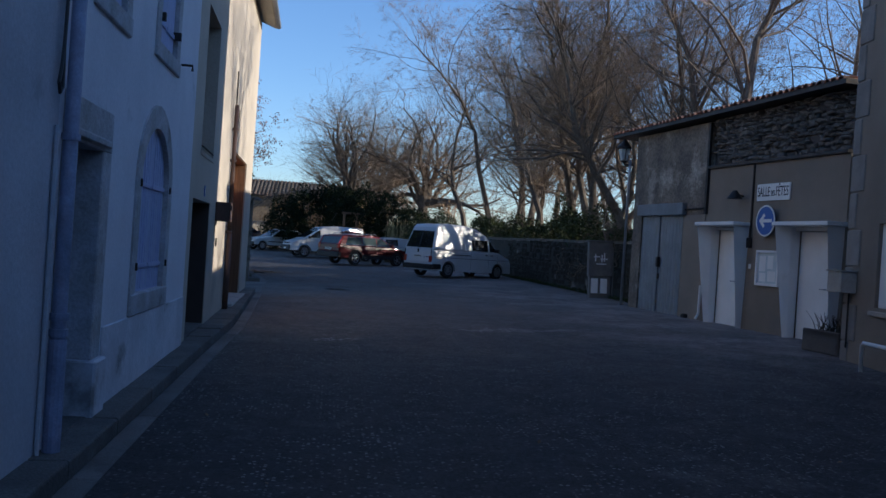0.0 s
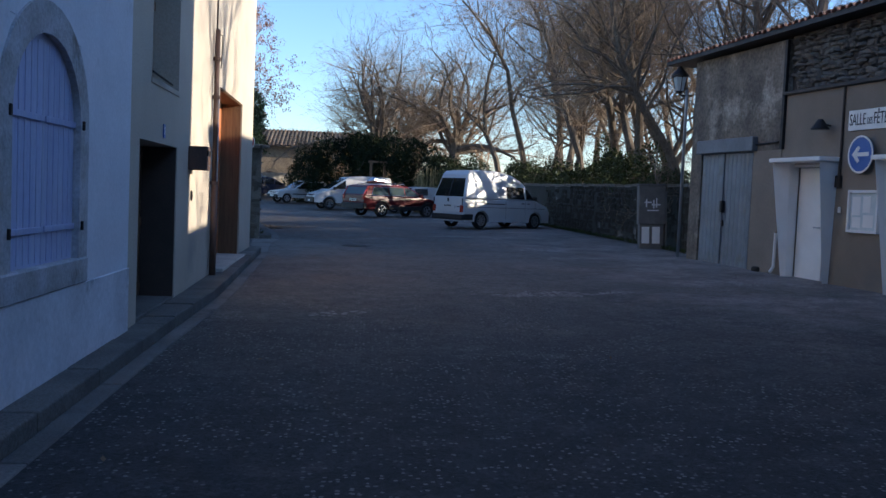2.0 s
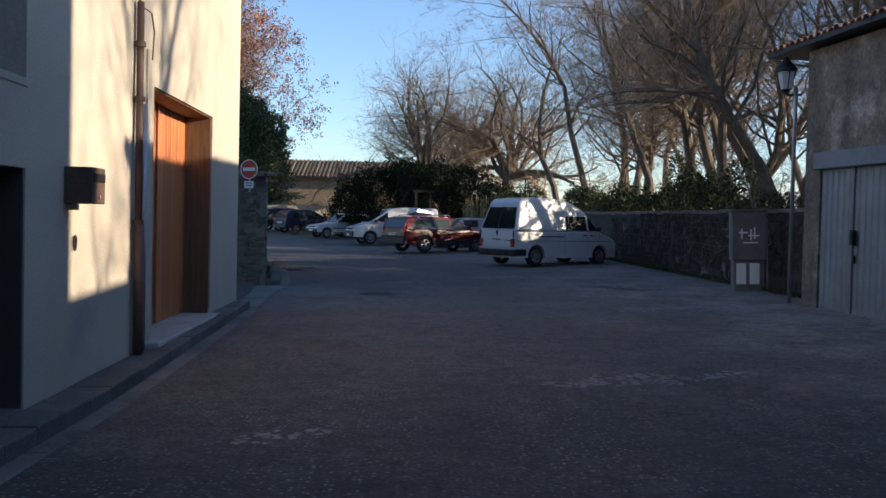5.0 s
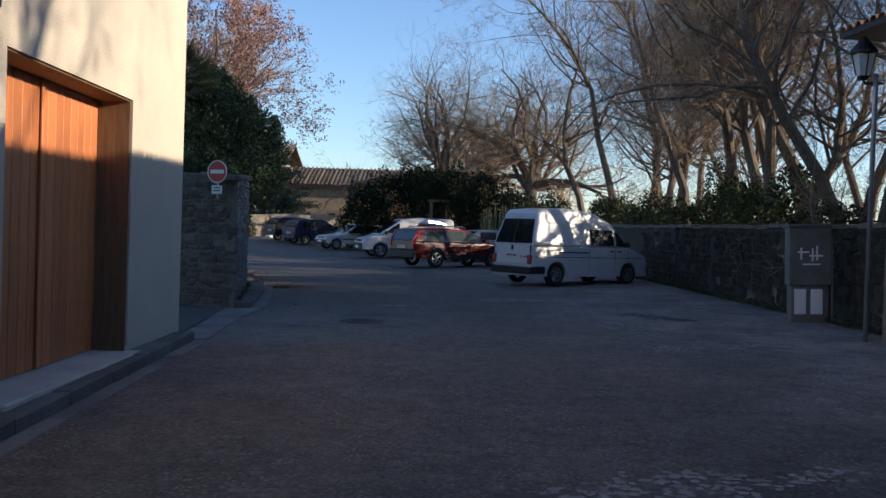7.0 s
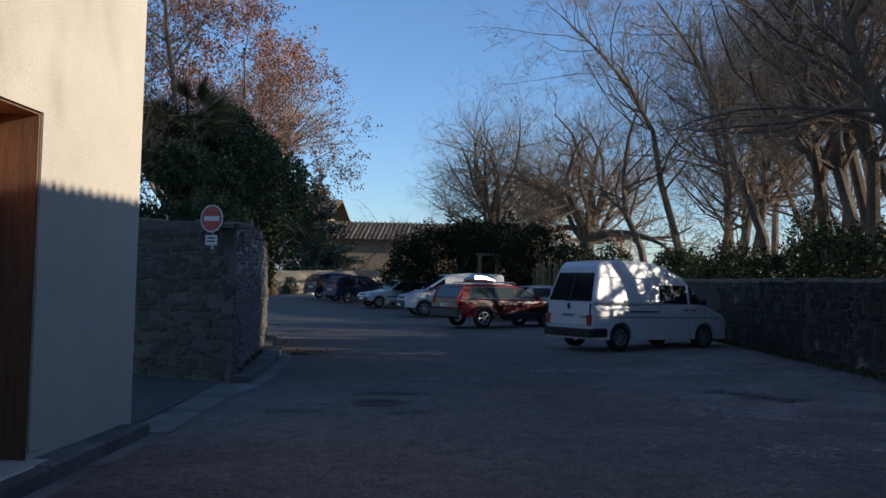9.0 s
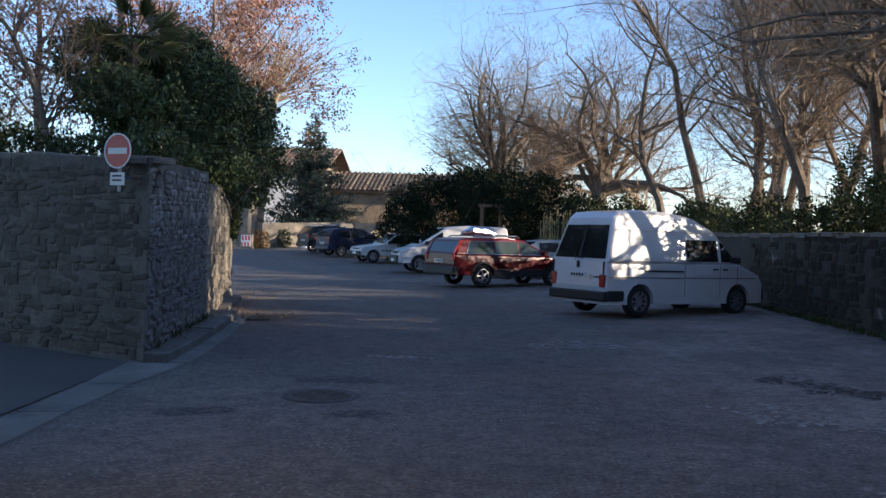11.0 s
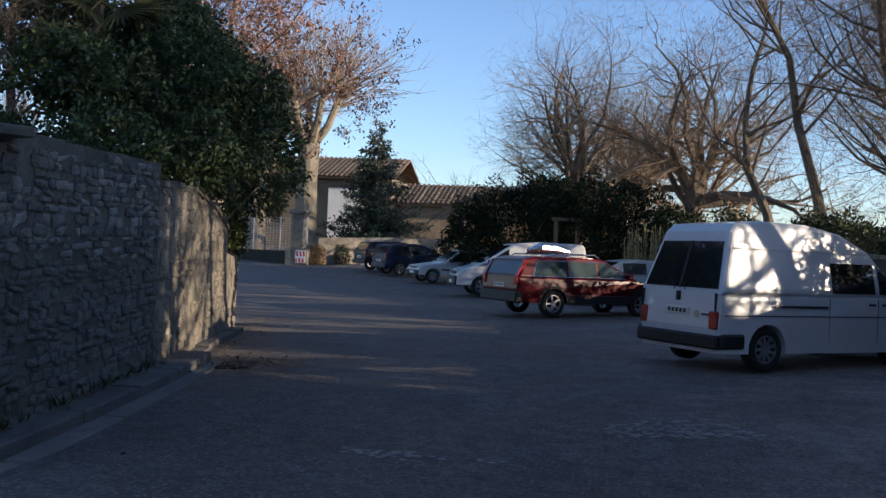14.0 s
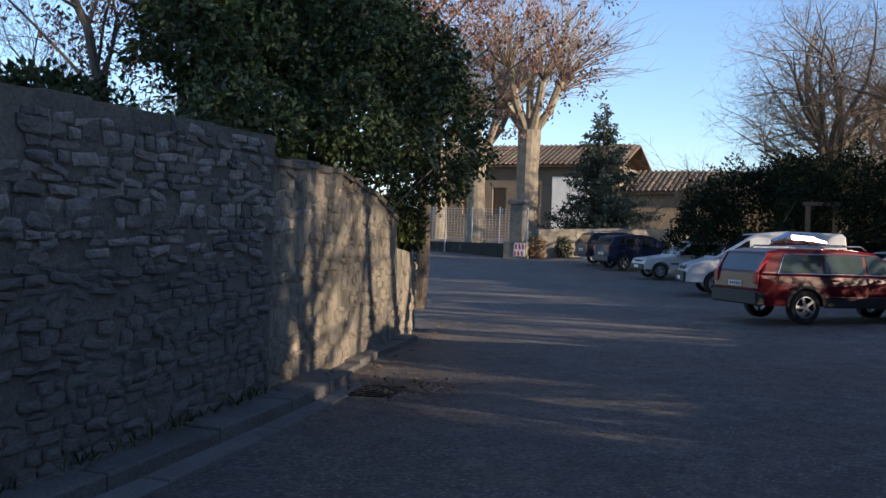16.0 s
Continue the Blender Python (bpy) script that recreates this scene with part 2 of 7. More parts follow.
M_SIGNRED = mat("sign_red", (0.56, 0.035, 0.03), 0.35, alt=(0.48, 0.05, 0.04), scale=4)
M_BLACK = mat("black_paint", (0.012, 0.012, 0.013), 0.5, alt=(0.02, 0.02, 0.02), scale=6)
M_BOARD = mat("notice_paper", (0.62, 0.65, 0.63), 0.5, alt=(0.5, 0.56, 0.55), scale=5)
M_CABINET = mat("cabinet_grey", (0.17, 0.158, 0.14), 0.7, alt=(0.12, 0.112, 0.1), scale=4, grain=0.12, bump=0.2, stain=(0.13, 0.12, 0.11), stain_scale=3, stain_at=0.57)
M_VANWHITE = mat("white_car_paint", (0.62, 0.62, 0.62), 0.3, alt=(0.57, 0.57, 0.57), scale=1.5, coat=0.6)
M_REDPAINT = mat("red_metallic_paint", (0.085, 0.0012, 0.006), 0.3, alt=(0.07, 0.0012, 0.005), scale=2, coat=0.08)
M_BEIGEPAINT = mat("pale_grey_paint", (0.58, 0.57, 0.55), 0.35, alt=(0.53, 0.52, 0.50), scale=2, coat=0.5)
M_NAVYPAINT = mat("dark_blue_paint", (0.010, 0.017, 0.045), 0.4, alt=(0.012, 0.02, 0.05), scale=2, coat=0.15)
M_BLACKPAINT = mat("near_black_paint", (0.010, 0.012, 0.018), 0.4, alt=(0.013, 0.015, 0.021), scale=2, coat=0.15)
M_TRIM = mat("black_plastic", (0.010, 0.010, 0.011), 0.65, alt=(0.015, 0.015, 0.016), scale=8, bump=0.15)
M_TYRE = mat("tyre_rubber", (0.014, 0.014, 0.014), 0.85, alt=(0.022, 0.021, 0.02), scale=9, bump=0.3)
M_RIM = mat("alloy_rim", (0.5, 0.5, 0.52), 0.35, metal=0.85, alt=(0.42, 0.42, 0.44), scale=6)
M_CHROME = mat("bright_trim", (0.75, 0.75, 0.76), 0.18, metal=1.0, alt=(0.68, 0.68, 0.7), scale=5)
M_CARGLASS = mat("tinted_car_glass", (0.012, 0.014, 0.016), 0.05, alt=(0.016, 0.018, 0.02), scale=2, coat=0.5)
M_SEEGLASS = mat("green_tinted_glass", (0.03, 0.045, 0.042), 0.05, alt=(0.04, 0.055, 0.05), scale=2)
for dull_paint in (M_REDPAINT, M_NAVYPAINT, M_BLACKPAINT, M_MORTAR):
    dull_paint.node_tree.nodes["Principled BSDF"].inputs["Specular IOR Level"].default_value = 0.2
M_TAIL = mat("red_lamp_lens", (0.34, 0.02, 0.016), 0.2, alt=(0.3, 0.02, 0.02), scale=5, coat=0.6)
M_HEADLAMP = mat("headlamp_lens", (0.55, 0.57, 0.6), 0.15, alt=(0.45, 0.47, 0.5), scale=7, coat=0.8)
M_PLATE = mat("number_plate", (0.66, 0.66, 0.63), 0.45, alt=(0.6, 0.6, 0.57), scale=9)


# ---------------------------------------------------------------- building helpers
def ground_z(x, y):
    """Height of the ground: a gentle plane that climbs towards the far end and falls away beyond the retaining wall."""
    z = -0.13 + 0.02 * max(-12.0, min(x, 10.0)) + 0.013 * max(-20.0, min(y, 90.0))
    if y > 46:
        d = min(y, 80.0) - 46
        z += 0.012 * d + 0.0008 * d * d
    if x > 9.5:
        z -= min(7.0, (x - 9.5) * 0.16)
    return z


def part(name, bm, material, parent=None, label="", smooth=False, m=None):
    me = bpy.data.meshes.new(name)
    if smooth:
        for f in bm.faces:
            f.smooth = True
    bm.normal_update()
    bm.to_mesh(me)
    bm.free()
    if material:
        me.materials.append(material)
    ob = new(name, me)
    if parent:
        ob.parent = parent
    if m is not None:
        ob.matrix_basis = m
    if label:
        ob["label"] = label
    return ob


def thing(name, m, label, category, group="", kind=""):
    ob = new(name)
    ob.empty_display_size = 0.2
    ob.matrix_basis = m
    return tagged(ob, label, category, group, kind)


def box(bm, x0, y0, z0, x1, y1, z1, bevel=0.0):
    vs = [bm.verts.new((x, y, z)) for z in (z0, z1) for y in (y0, y1) for x in (x0, x1)]
    fs = [bm.faces.new([vs[i] for i in q]) for q in ((0, 2, 3, 1), (4, 5, 7, 6), (0, 1, 5, 4), (2, 6, 7, 3), (0, 4, 6, 2), (1, 3, 7, 5))]
    if bevel:
        es = list({e for f in fs for e in f.edges})
        bmesh.ops.bevel(bm, geom=es, offset=bevel, segments=1, affect="EDGES", profile=0.5)
    return bm


def bx(x0, y0, z0, x1, y1, z1, bevel=0.0):
    return box(bmesh.new(), x0, y0, z0, x1, y1, z1, bevel)


def tube(bm, points, radius, n=10, cap=True):
    """A round tube along points; radius is one number or one for each point."""
    pts = [Vector(p) for p in points]
    rs = radius if isinstance(radius, (list, tuple)) else [radius] * len(pts)
    rings = []
    for i, p in enumerate(pts):
        d = (pts[min(i + 1, len(pts) - 1)] - pts[max(i - 1, 0)]).normalized()
        a = d.orthogonal().normalized() if i == 0 else (a - d * a.dot(d)).normalized()
        b = d.cross(a)
        rings.append([bm.verts.new(p + (a * math.cos(2 * math.pi * j / n) + b * math.sin(2 * math.pi * j / n)) * rs[i]) for j in range(n)])
    for r, s in zip(rings, rings[1:]):
        for j in range(n):
            bm.faces.new((r[j], r[(j + 1) % n], s[(j + 1) % n], s[j]))
    if cap:
        bm.faces.new(rings[0][::-1])
        bm.faces.new(rings[-1])
    return bm


def prism(bm, outline, y0, y1):
    """An outline in x, z pushed from y0 to y1."""
    a = [bm.verts.new((x, y0, z)) for x, z in outline]
    b = [bm.verts.new((x, y1, z)) for x, z in outline]
    n = len(outline)
    bm.faces.new(a)
    bm.faces.new(b[::-1])
    for i in range(n):
        bm.faces.new((a[i], b[i], b[(i + 1) % n], a[(i + 1) % n]))
    bmesh.ops.recalc_face_normals(bm, faces=bm.faces)
    return bm


def disc(bm, r, y0, y1, n=28, cx=0.0, cz=0.0):
    return prism(bm, [(cx + r * math.cos(2 * math.pi * i / n), cz + r * math.sin(2 * math.pi * i / n)) for i in range(n)], y0, y1)


def pierced(length, z0, z1, holes, thick):
    """A wall in x (along), z (up), its outer face at y = 0 and its back at y = thick, with rectangular holes (x0, z0, x1, z1)."""
    bm = bmesh.new()
    xs = sorted({0.0, length, *[h[0] for h in holes], *[h[2] for h in holes]})
    zs = sorted({z0, z1, *[h[1] for h in holes], *[h[3] for h in holes]})
    solid = lambda i, j: 0 <= i < len(xs) - 1 and 0 <= j < len(zs) - 1 and not any(
        h[0] < (xs[i] + xs[i + 1]) / 2 < h[2] and h[1] < (zs[j] + zs[j + 1]) / 2 < h[3] for h in holes)
    v = {}
    for i, x in enumerate(xs):
        for j, z in enumerate(zs):
            for s, y in ((0, 0.0), (1, thick)):
                v[i, j, s] = bm.verts.new((x, y, z))
    for i in range(len(xs) - 1):
        for j in range(len(zs) - 1):
            if not solid(i, j):
                continue
            bm.faces.new((v[i, j, 0], v[i + 1, j, 0], v[i + 1, j + 1, 0], v[i, j + 1, 0]))
            bm.faces.new((v[i, j, 1], v[i, j + 1, 1], v[i + 1, j + 1, 1], v[i + 1, j, 1]))
            for di, dj, a, b in ((-1, 0, (i, j), (i, j + 1)), (1, 0, (i + 1, j + 1), (i + 1, j)), (0, -1, (i + 1, j), (i, j)), (0, 1, (i, j + 1), (i + 1, j + 1))):
                if not solid(i + di, j + dj):
                    bm.faces.new((v[*a, 0], v[*b, 0], v[*b, 1], v[*a, 1]))
    bmesh.ops.delete(bm, geom=[p for p in bm.verts if not p.link_faces], context="VERTS")
    bmesh.ops.recalc_face_normals(bm, faces=bm.faces)
    return bm


def along(p, q, z=0.0):
    """The pose of a facade that runs from p to q; its local x runs along, its outer face looks along local -y."""
    return Matrix.Translation((p[0], p[1], z)) @ Matrix.Rotation(math.atan2(q[1] - p[1], q[0] - p[0]), 4, "Z")


def lettering(name, text, size, m, material, parent, depth=0.004, width=None):
    c = bpy.data.curves.new(name, "FONT")
    c.body, c.size, c.extrude, c.align_x, c.align_y = text, size, depth, "CENTER", "CENTER"
    tmp = new(name, c)
    dg = bpy.context.evaluated_depsgraph_get()
    me = bpy.data.meshes.new_from_object(tmp.evaluated_get(dg))
    bpy.data.objects.remove(tmp)
    me.materials.clear()
    me.materials.append(material)
    if width:
        xs = [v.co.x for v in me.vertices]
        k = width / max(1e-6, max(xs) - min(xs))
        for v in me.vertices:
            v.co.x *= k
    ob = new(name, me)
    ob.parent = parent
    ob.matrix_basis = m
    return ob

# ---------------------------------------------------------------- ground
def ground_sheet():
    bm = bmesh.new()
    xs = [-900, -400, -150, -60, -30] + [-20 + i for i in range(0, 41)] + [26, 35, 60, 150, 400, 900]
    ys = [-900, -300, -80, -30] + [-12 + 1.5 * i for i in range(0, 80)] + [115, 150, 250, 500, 900]
    grid = [[bm.verts.new((x, y, ground_z(x, y))) for x in xs] for y in ys]
    for r, s in zip(grid, grid[1:]):
        for i in range(len(xs) - 1):
            bm.faces.new((r[i], r[i + 1], s[i + 1], s[i]))
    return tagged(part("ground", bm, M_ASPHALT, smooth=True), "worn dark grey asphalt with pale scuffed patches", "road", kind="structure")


ground_sheet()

# ---------------------------------------------------------------- left frontage
WHITE_A, WHITE_B = (-1.76, 6.10), (-1.76, 11.57)
GREY_A, GREY_B = (-1.77, 11.57), (-1.99, 22.42)


def facade(name, p, q, z0, z1, holes, thick, material, label, depth):
    """A house whose front runs from p to q with its outer face on the right hand; holes run in metres along from p."""
    h = thing(name, along(p, q), label, "house")
    length = math.dist(p, q)
    part("wall", pierced(length, z0, z1, holes, thick), material, h)
    part("back_wall", bx(0, thick + 0.003, z0, length, depth, z1), material, h)
    return h, length


def uw(y): return y - 6.10
def ug(y): return y - 11.57


white_house, LW = facade("white_house", WHITE_A, WHITE_B, -0.3, 7.0,
                         [(uw(6.30), 0.0, uw(7.22), 2.06), (uw(8.65), 0.86, uw(10.05), 2.5), (uw(6.9), 3.2, uw(7.7), 4.9), (uw(9.1), 3.28, uw(10.05), 4.9)],
                         0.45, M_WHITEWASH, "white limewashed terraced house with pale blue shutters", 7.0)
grey_house, LG = facade("grey_house", GREY_A, GREY_B, -0.3, 6.5,
                        [(ug(12.0), 0.1, ug(13.98), 1.92), (ug(12.5), 2.56, ug(13.98), 4.5), (ug(17.3), 0.2, ug(20.3), 3.0)],
                        0.5, M_RENDER, "grey cement rendered house with a tall orange wooden door", 7.5)
pale_house, LP = facade("pale_house", (-1.76, -8.0), WHITE_A, -0.3, 7.0, [], 0.45, M_OLDWASH, "pale weathered limewashed terraced house", 7.0)

# ---------------------------------------------------------------- right frontage
P_FAR, P_NEAR = (7.45, 23.4), (8.71, 15.0)
HALL_L = math.dist(P_FAR, P_NEAR)


def uh(y): return (23.4 - y) * 1.0112


hall = thing("village_hall", along(P_FAR, P_NEAR), "brown rendered village hall with garage and bare stone upper wall", "building")
G1, U0 = uh(19.45), uh(22.85)
part("wall", pierced(G1 - U0, -0.3, 4.62, [(uh(22.4) - U0, -0.3, uh(20.4) - U0, 2.62)], 0.4), M_OLDRENDER, hall, "weathered patchy garage front", m=Matrix.Translation((U0, 0, 0)))
part("wall", pierced(HALL_L - G1, -0.3, 3.58, [(uh(19.15) - G1, -0.3, uh(17.97) - G1, 2.3), (uh(16.5) - G1, -0.3, uh(15.2) - G1, 2.3)], 0.4), M_HALL, hall,
     m=Matrix.Translation((G1, 0, 0)))
part("stone_wall", bx(G1, 0.13, 3.58, HALL_L, 0.45, 4.72), M_SLATEBACK, hall, "bare rubble stone upper wall")
part("ledge", bx(G1 - 0.02, -0.07, 3.585, HALL_L, 0.2, 3.65, 0.012), M_SLATEBACK, hall)
part("back_wall", bx(U0, 0.455, -0.3, G1, 7.0, 4.5), M_HALL, hall)
part("back_wall", bx(G1 + 0.003, 0.455, -0.3, HALL_L, 7.0, 4.4), M_HALL, hall)
# unseen wing behind the tall house, added to bound the grey house's sun
part("side_wing", bx(HALL_L + 0.003, 0.1, -0.3, HALL_L + 2.6, 7.0, 3.55), M_HALL, hall, "low plain rendered wing, unseen, added for its shadow")
part("side_wall", bx(U0 + 0.003, 0.402, -0.3, U0 + 0.3, 0.455, 4.6), M_OLDRENDER, hall)
bm = bmesh.new()
prism(bm, [(-0.32, 4.64), (HALL_L + 0.1, 4.74), (HALL_L + 0.1, 4.83), (-0.32, 4.73)], -0.28, 1.4)
part("roof_edge", bm, M_DARKIRON, hall, "dark overhanging roof edge")
bm = bmesh.new()
v = [bm.verts.new(c) for c in ((-0.3, -0.2, 4.76), (HALL_L + 0.1, -0.2, 4.86), (HALL_L + 0.1, 3.6, 5.15), (-0.3, 3.6, 5.05), (-0.3, 7.2, 4.76), (HALL_L + 0.1, 7.2, 4.86))]
bm.faces.new((v[0], v[1], v[2], v[3]))
bm.faces.new((v[3], v[2], v[5], v[4]))
part("roof", bm, M_TILE, hall)

TALL, TALL_END = (7.80, 13.35), (6.75, 3.0)
tall_house = thing("tall_house", along(TALL, TALL_END), "tall brown rendered house with pale stone quoins", "house")
part("wall", pierced(10.4, -0.35, 8.5, [(0.95, 1.05, 1.95, 2.25)], 0.45), M_HALL, tall_house)
part("back_wall", bx(0, 0.453, -0.3, 10.4, 5.0, 8.5), M_HALL, tall_house)

# plain unseen houses, added to close and darken the street behind the walk's start
closing = thing("closing_house", along((9.35, 4.0), (9.35, -12.0)), "unseen plain brown rendered house added on the near street side", "house")
part("wall", pierced(16.0, -0.6, 8.0, [(3.0, 1.0, 4.0, 2.3), (8.0, 0.0, 9.0, 2.1)], 0.45), M_HALL, closing)
part("back_wall", bx(0, 0.453, -0.6, 16.0, 8.0, 8.0), M_HALL, closing)
closing = thing("closing_house", along((9.35, -12.0), (-3.0, -12.0)), "unseen plain pale rendered house added at the near street end", "house")
part("wall", pierced(12.35, -0.8, 8.0, [(3.0, 1.0, 4.0, 2.3), (8.0, 0.0, 9.0, 2.1)], 0.45), M_OLDWASH, closing)
part("back_wall", bx(0, 0.453, -0.8, 12.35, 8.0, 8.0), M_OLDWASH, closing)

# unseen block added on the sunny side to shade the near garden wall
closing = thing("closing_house", along((20.0, 27.3), (20.0, 22.8)), "unseen plain pale block added down the slope to shade the garden wall", "house")
part("wall", pierced(4.5, -3.0, 9.3, [(1.8, 4.0, 2.8, 5.6)], 0.45), M_OLDWASH, closing)
part("back_wall", bx(0, 0.453, -3.5, 4.5, 6.0, 9.3), M_OLDWASH, closing)

# ---------------------------------------------------------------- boundary walls
def long_wall(name, line, base, tops, thick, material, label, side):
    """A wall along a line of plan points, thickness to the given side; tops: height at each point."""
    bm = bmesh.new()
    pts = [Vector((*p, 0)) for p in line]
    rows = []
    for i, p in enumerate(pts):
        d = (pts[min(i + 1, len(pts) - 1)] - pts[max(0, i - 1)]).normalized()
        nrm = Vector((-d.y, d.x, 0)) * side
        b = p + nrm * thick
        rows.append([bm.verts.new((c.x, c.y, z)) for c, z in ((p, base), (p, tops[i]), (b, tops[i]), (b, base))])
    for r, s in zip(rows, rows[1:]):
        for j in range(3):
            bm.faces.new((r[j], s[j], s[j + 1], r[j + 1]))
    bm.faces.new(rows[0])
    bm.faces.new(rows[-1][::-1])
    bmesh.ops.recalc_face_normals(bm, faces=bm.faces)
    return tagged(part(name, bm, material), label, "wall", kind="structure")


GARDEN = [(-8.0, 30.1), (-2.30, 26.83), (-3.03, 31.0)]
GARDEN2 = [(-3.06, 31.03), (-3.5, 33.0), (-3.9, 34.6), (-4.15, 35.7)]
garden_wall = long_wall("wall_garden", GARDEN, -0.2, [2.85, 2.55, 2.68], 0.45, M_MORTAR, "tall grey rubble stone garden wall", 1)
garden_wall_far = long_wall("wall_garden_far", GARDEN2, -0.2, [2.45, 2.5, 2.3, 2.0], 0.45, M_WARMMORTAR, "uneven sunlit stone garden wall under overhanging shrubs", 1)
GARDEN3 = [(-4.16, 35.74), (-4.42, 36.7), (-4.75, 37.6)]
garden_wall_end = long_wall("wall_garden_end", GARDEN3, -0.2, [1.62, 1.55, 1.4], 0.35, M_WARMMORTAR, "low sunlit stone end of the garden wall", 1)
RIGHT = [(8.15, 23.7), (8.3, 26.0), (7.7, 32.0), (7.1, 37.4), (6.3, 46.0), (5.4, 52.0)]
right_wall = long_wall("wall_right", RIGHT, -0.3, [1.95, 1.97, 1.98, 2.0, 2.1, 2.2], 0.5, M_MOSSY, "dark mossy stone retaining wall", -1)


# ---------------------------------------------------------------- cars
def outline_prism(bm, outline, hw_of, soft, keep=()):
    """Both flanks and the strip between them for an outline in x, z; half-width by height. Outline corners are rounded across."""
    left = [bm.verts.new((x, hw_of(x, z), z)) for x, z in outline]
    right = [bm.verts.new((x, -hw_of(x, z), z)) for x, z in outline]
    n = len(outline)
    fl = [bm.faces.new(left), bm.faces.new(right[::-1])]
    for i in range(n):
        j = (i + 1) % n
        bm.faces.new((left[j], left[i], right[i], right[j]))
    bmesh.ops.recalc_face_normals(bm, faces=bm.faces)
    es = [e for f in fl for e in f.edges if not any((round(v.co.x, 4), round(v.co.z, 4)) in keep for v in e.verts)]
    bmesh.ops.bevel(bm, geom=es, offset=soft, segments=3, affect="EDGES", profile=0.6)
    bmesh.ops.triangulate(bm, faces=[f for f in bm.faces if len(f.verts) > 4])


def wheel(parent, x, y, r, outer, rim_material, spokes):
    """A wheel at x, y whose outer side looks along outer (+1 or -1 in y)."""
    w = part("wheel", disc(bmesh.new(), r * 0.3, -0.07, 0.07, 16), M_DARKIRON, parent, m=Matrix.Translation((x, y, r)) @ Matrix.Rotation(0 if outer > 0 else math.pi, 4, "Z"))
    bm = bmesh.new()
    prof = [(r * 0.64, -0.1), (r * 0.93, -0.11), (r, -0.08), (r, 0.08), (r * 0.93, 0.11), (r * 0.64, 0.1)]
    n = 32
    rings = [[bm.verts.new((c * math.cos(2 * math.pi * i / n), d, c * math.sin(2 * math.pi * i / n))) for c, d in prof] for i in range(n)]
    for i in range(n):
        a, b = rings[i], rings[(i + 1) % n]
        for j in range(len(prof)):
            k = (j + 1) % len(prof)
            bm.faces.new((a[j], b[j], b[k], a[k]))
    bmesh.ops.recalc_face_normals(bm, faces=bm.faces)
    part("tyre", bm, M_TYRE, w, smooth=True)
    bm = bmesh.new()
    for i in range(spokes):
        a = 2 * math.pi * i / spokes
        s = bmesh.new()
        box(s, r * 0.12, 0.075, -r * 0.075, r * 0.62, 0.1, r * 0.075)
        s.transform(Matrix.Rotation(a, 4, "Y"))
        me = bpy.data.meshes.new("spoke")
        s.to_mesh(me)
        bm.from_mesh(me)
        bpy.data.meshes.remove(me)
        s.free()
    disc(bm, r * 0.17, 0.07, 0.108, 16)
    for rr, y0, y1 in ((r * 0.655, 0.06, 0.104),):
        m = 32
        ring = []
        for i in range(m):
            c, s_ = math.cos(2 * math.pi * i / m), math.sin(2 * math.pi * i / m)
            ring.append([bm.verts.new((q * c, yy, q * s_)) for q, yy in ((rr, y1), (rr * 0.9, y1), (rr * 0.88, y0), (rr, y0))])
        for i in range(m):
            for j in range(4):
                k = (j + 1) % 4
                bm.faces.new((ring[i][j], ring[(i + 1) % m][j], ring[(i + 1) % m][k], ring[i][k]))
    bmesh.ops.recalc_face_normals(bm, faces=bm.faces)
    part("rim", bm, rim_material, w)
    return w


def arch(x, r, zs, n=9):
    """The wheel arch's points from front to back, over a wheel at x with its centre at the wheel's radius."""
    big = r * 1.16
    a0 = math.asin(max(-1, min(1, (zs - r) / big)))
    return [(round(x + big * math.cos(a0 + (math.pi - 2 * a0) * i / n), 4), round(r + big * math.sin(a0 + (math.pi - 2 * a0) * i / n), 4)) for i in range(n + 1)]


def pane(name, corners, parent, material, label="", lift=0.008, frame_w=0.0):
    """A thin pane over the given corners (world order round the outline), pushed out along its normal."""
    vs = [Vector(c) for c in corners]
    nrm = (vs[1] - vs[0]).cross(vs[2] - vs[0]).normalized()
    bm = bmesh.new()
    a = [bm.verts.new(c - nrm * 0.02) for c in vs]
    b = [bm.verts.new(c + nrm * lift) for c in vs]
    bm.faces.new(b)
    bm.faces.new(a[::-1])
    for i in range(len(vs)):
        j = (i + 1) % len(vs)
        bm.faces.new((a[i], a[j], b[j], b[i]))
    bmesh.ops.recalc_face_normals(bm, faces=bm.faces)
    return part(name, bm, material, parent, label)


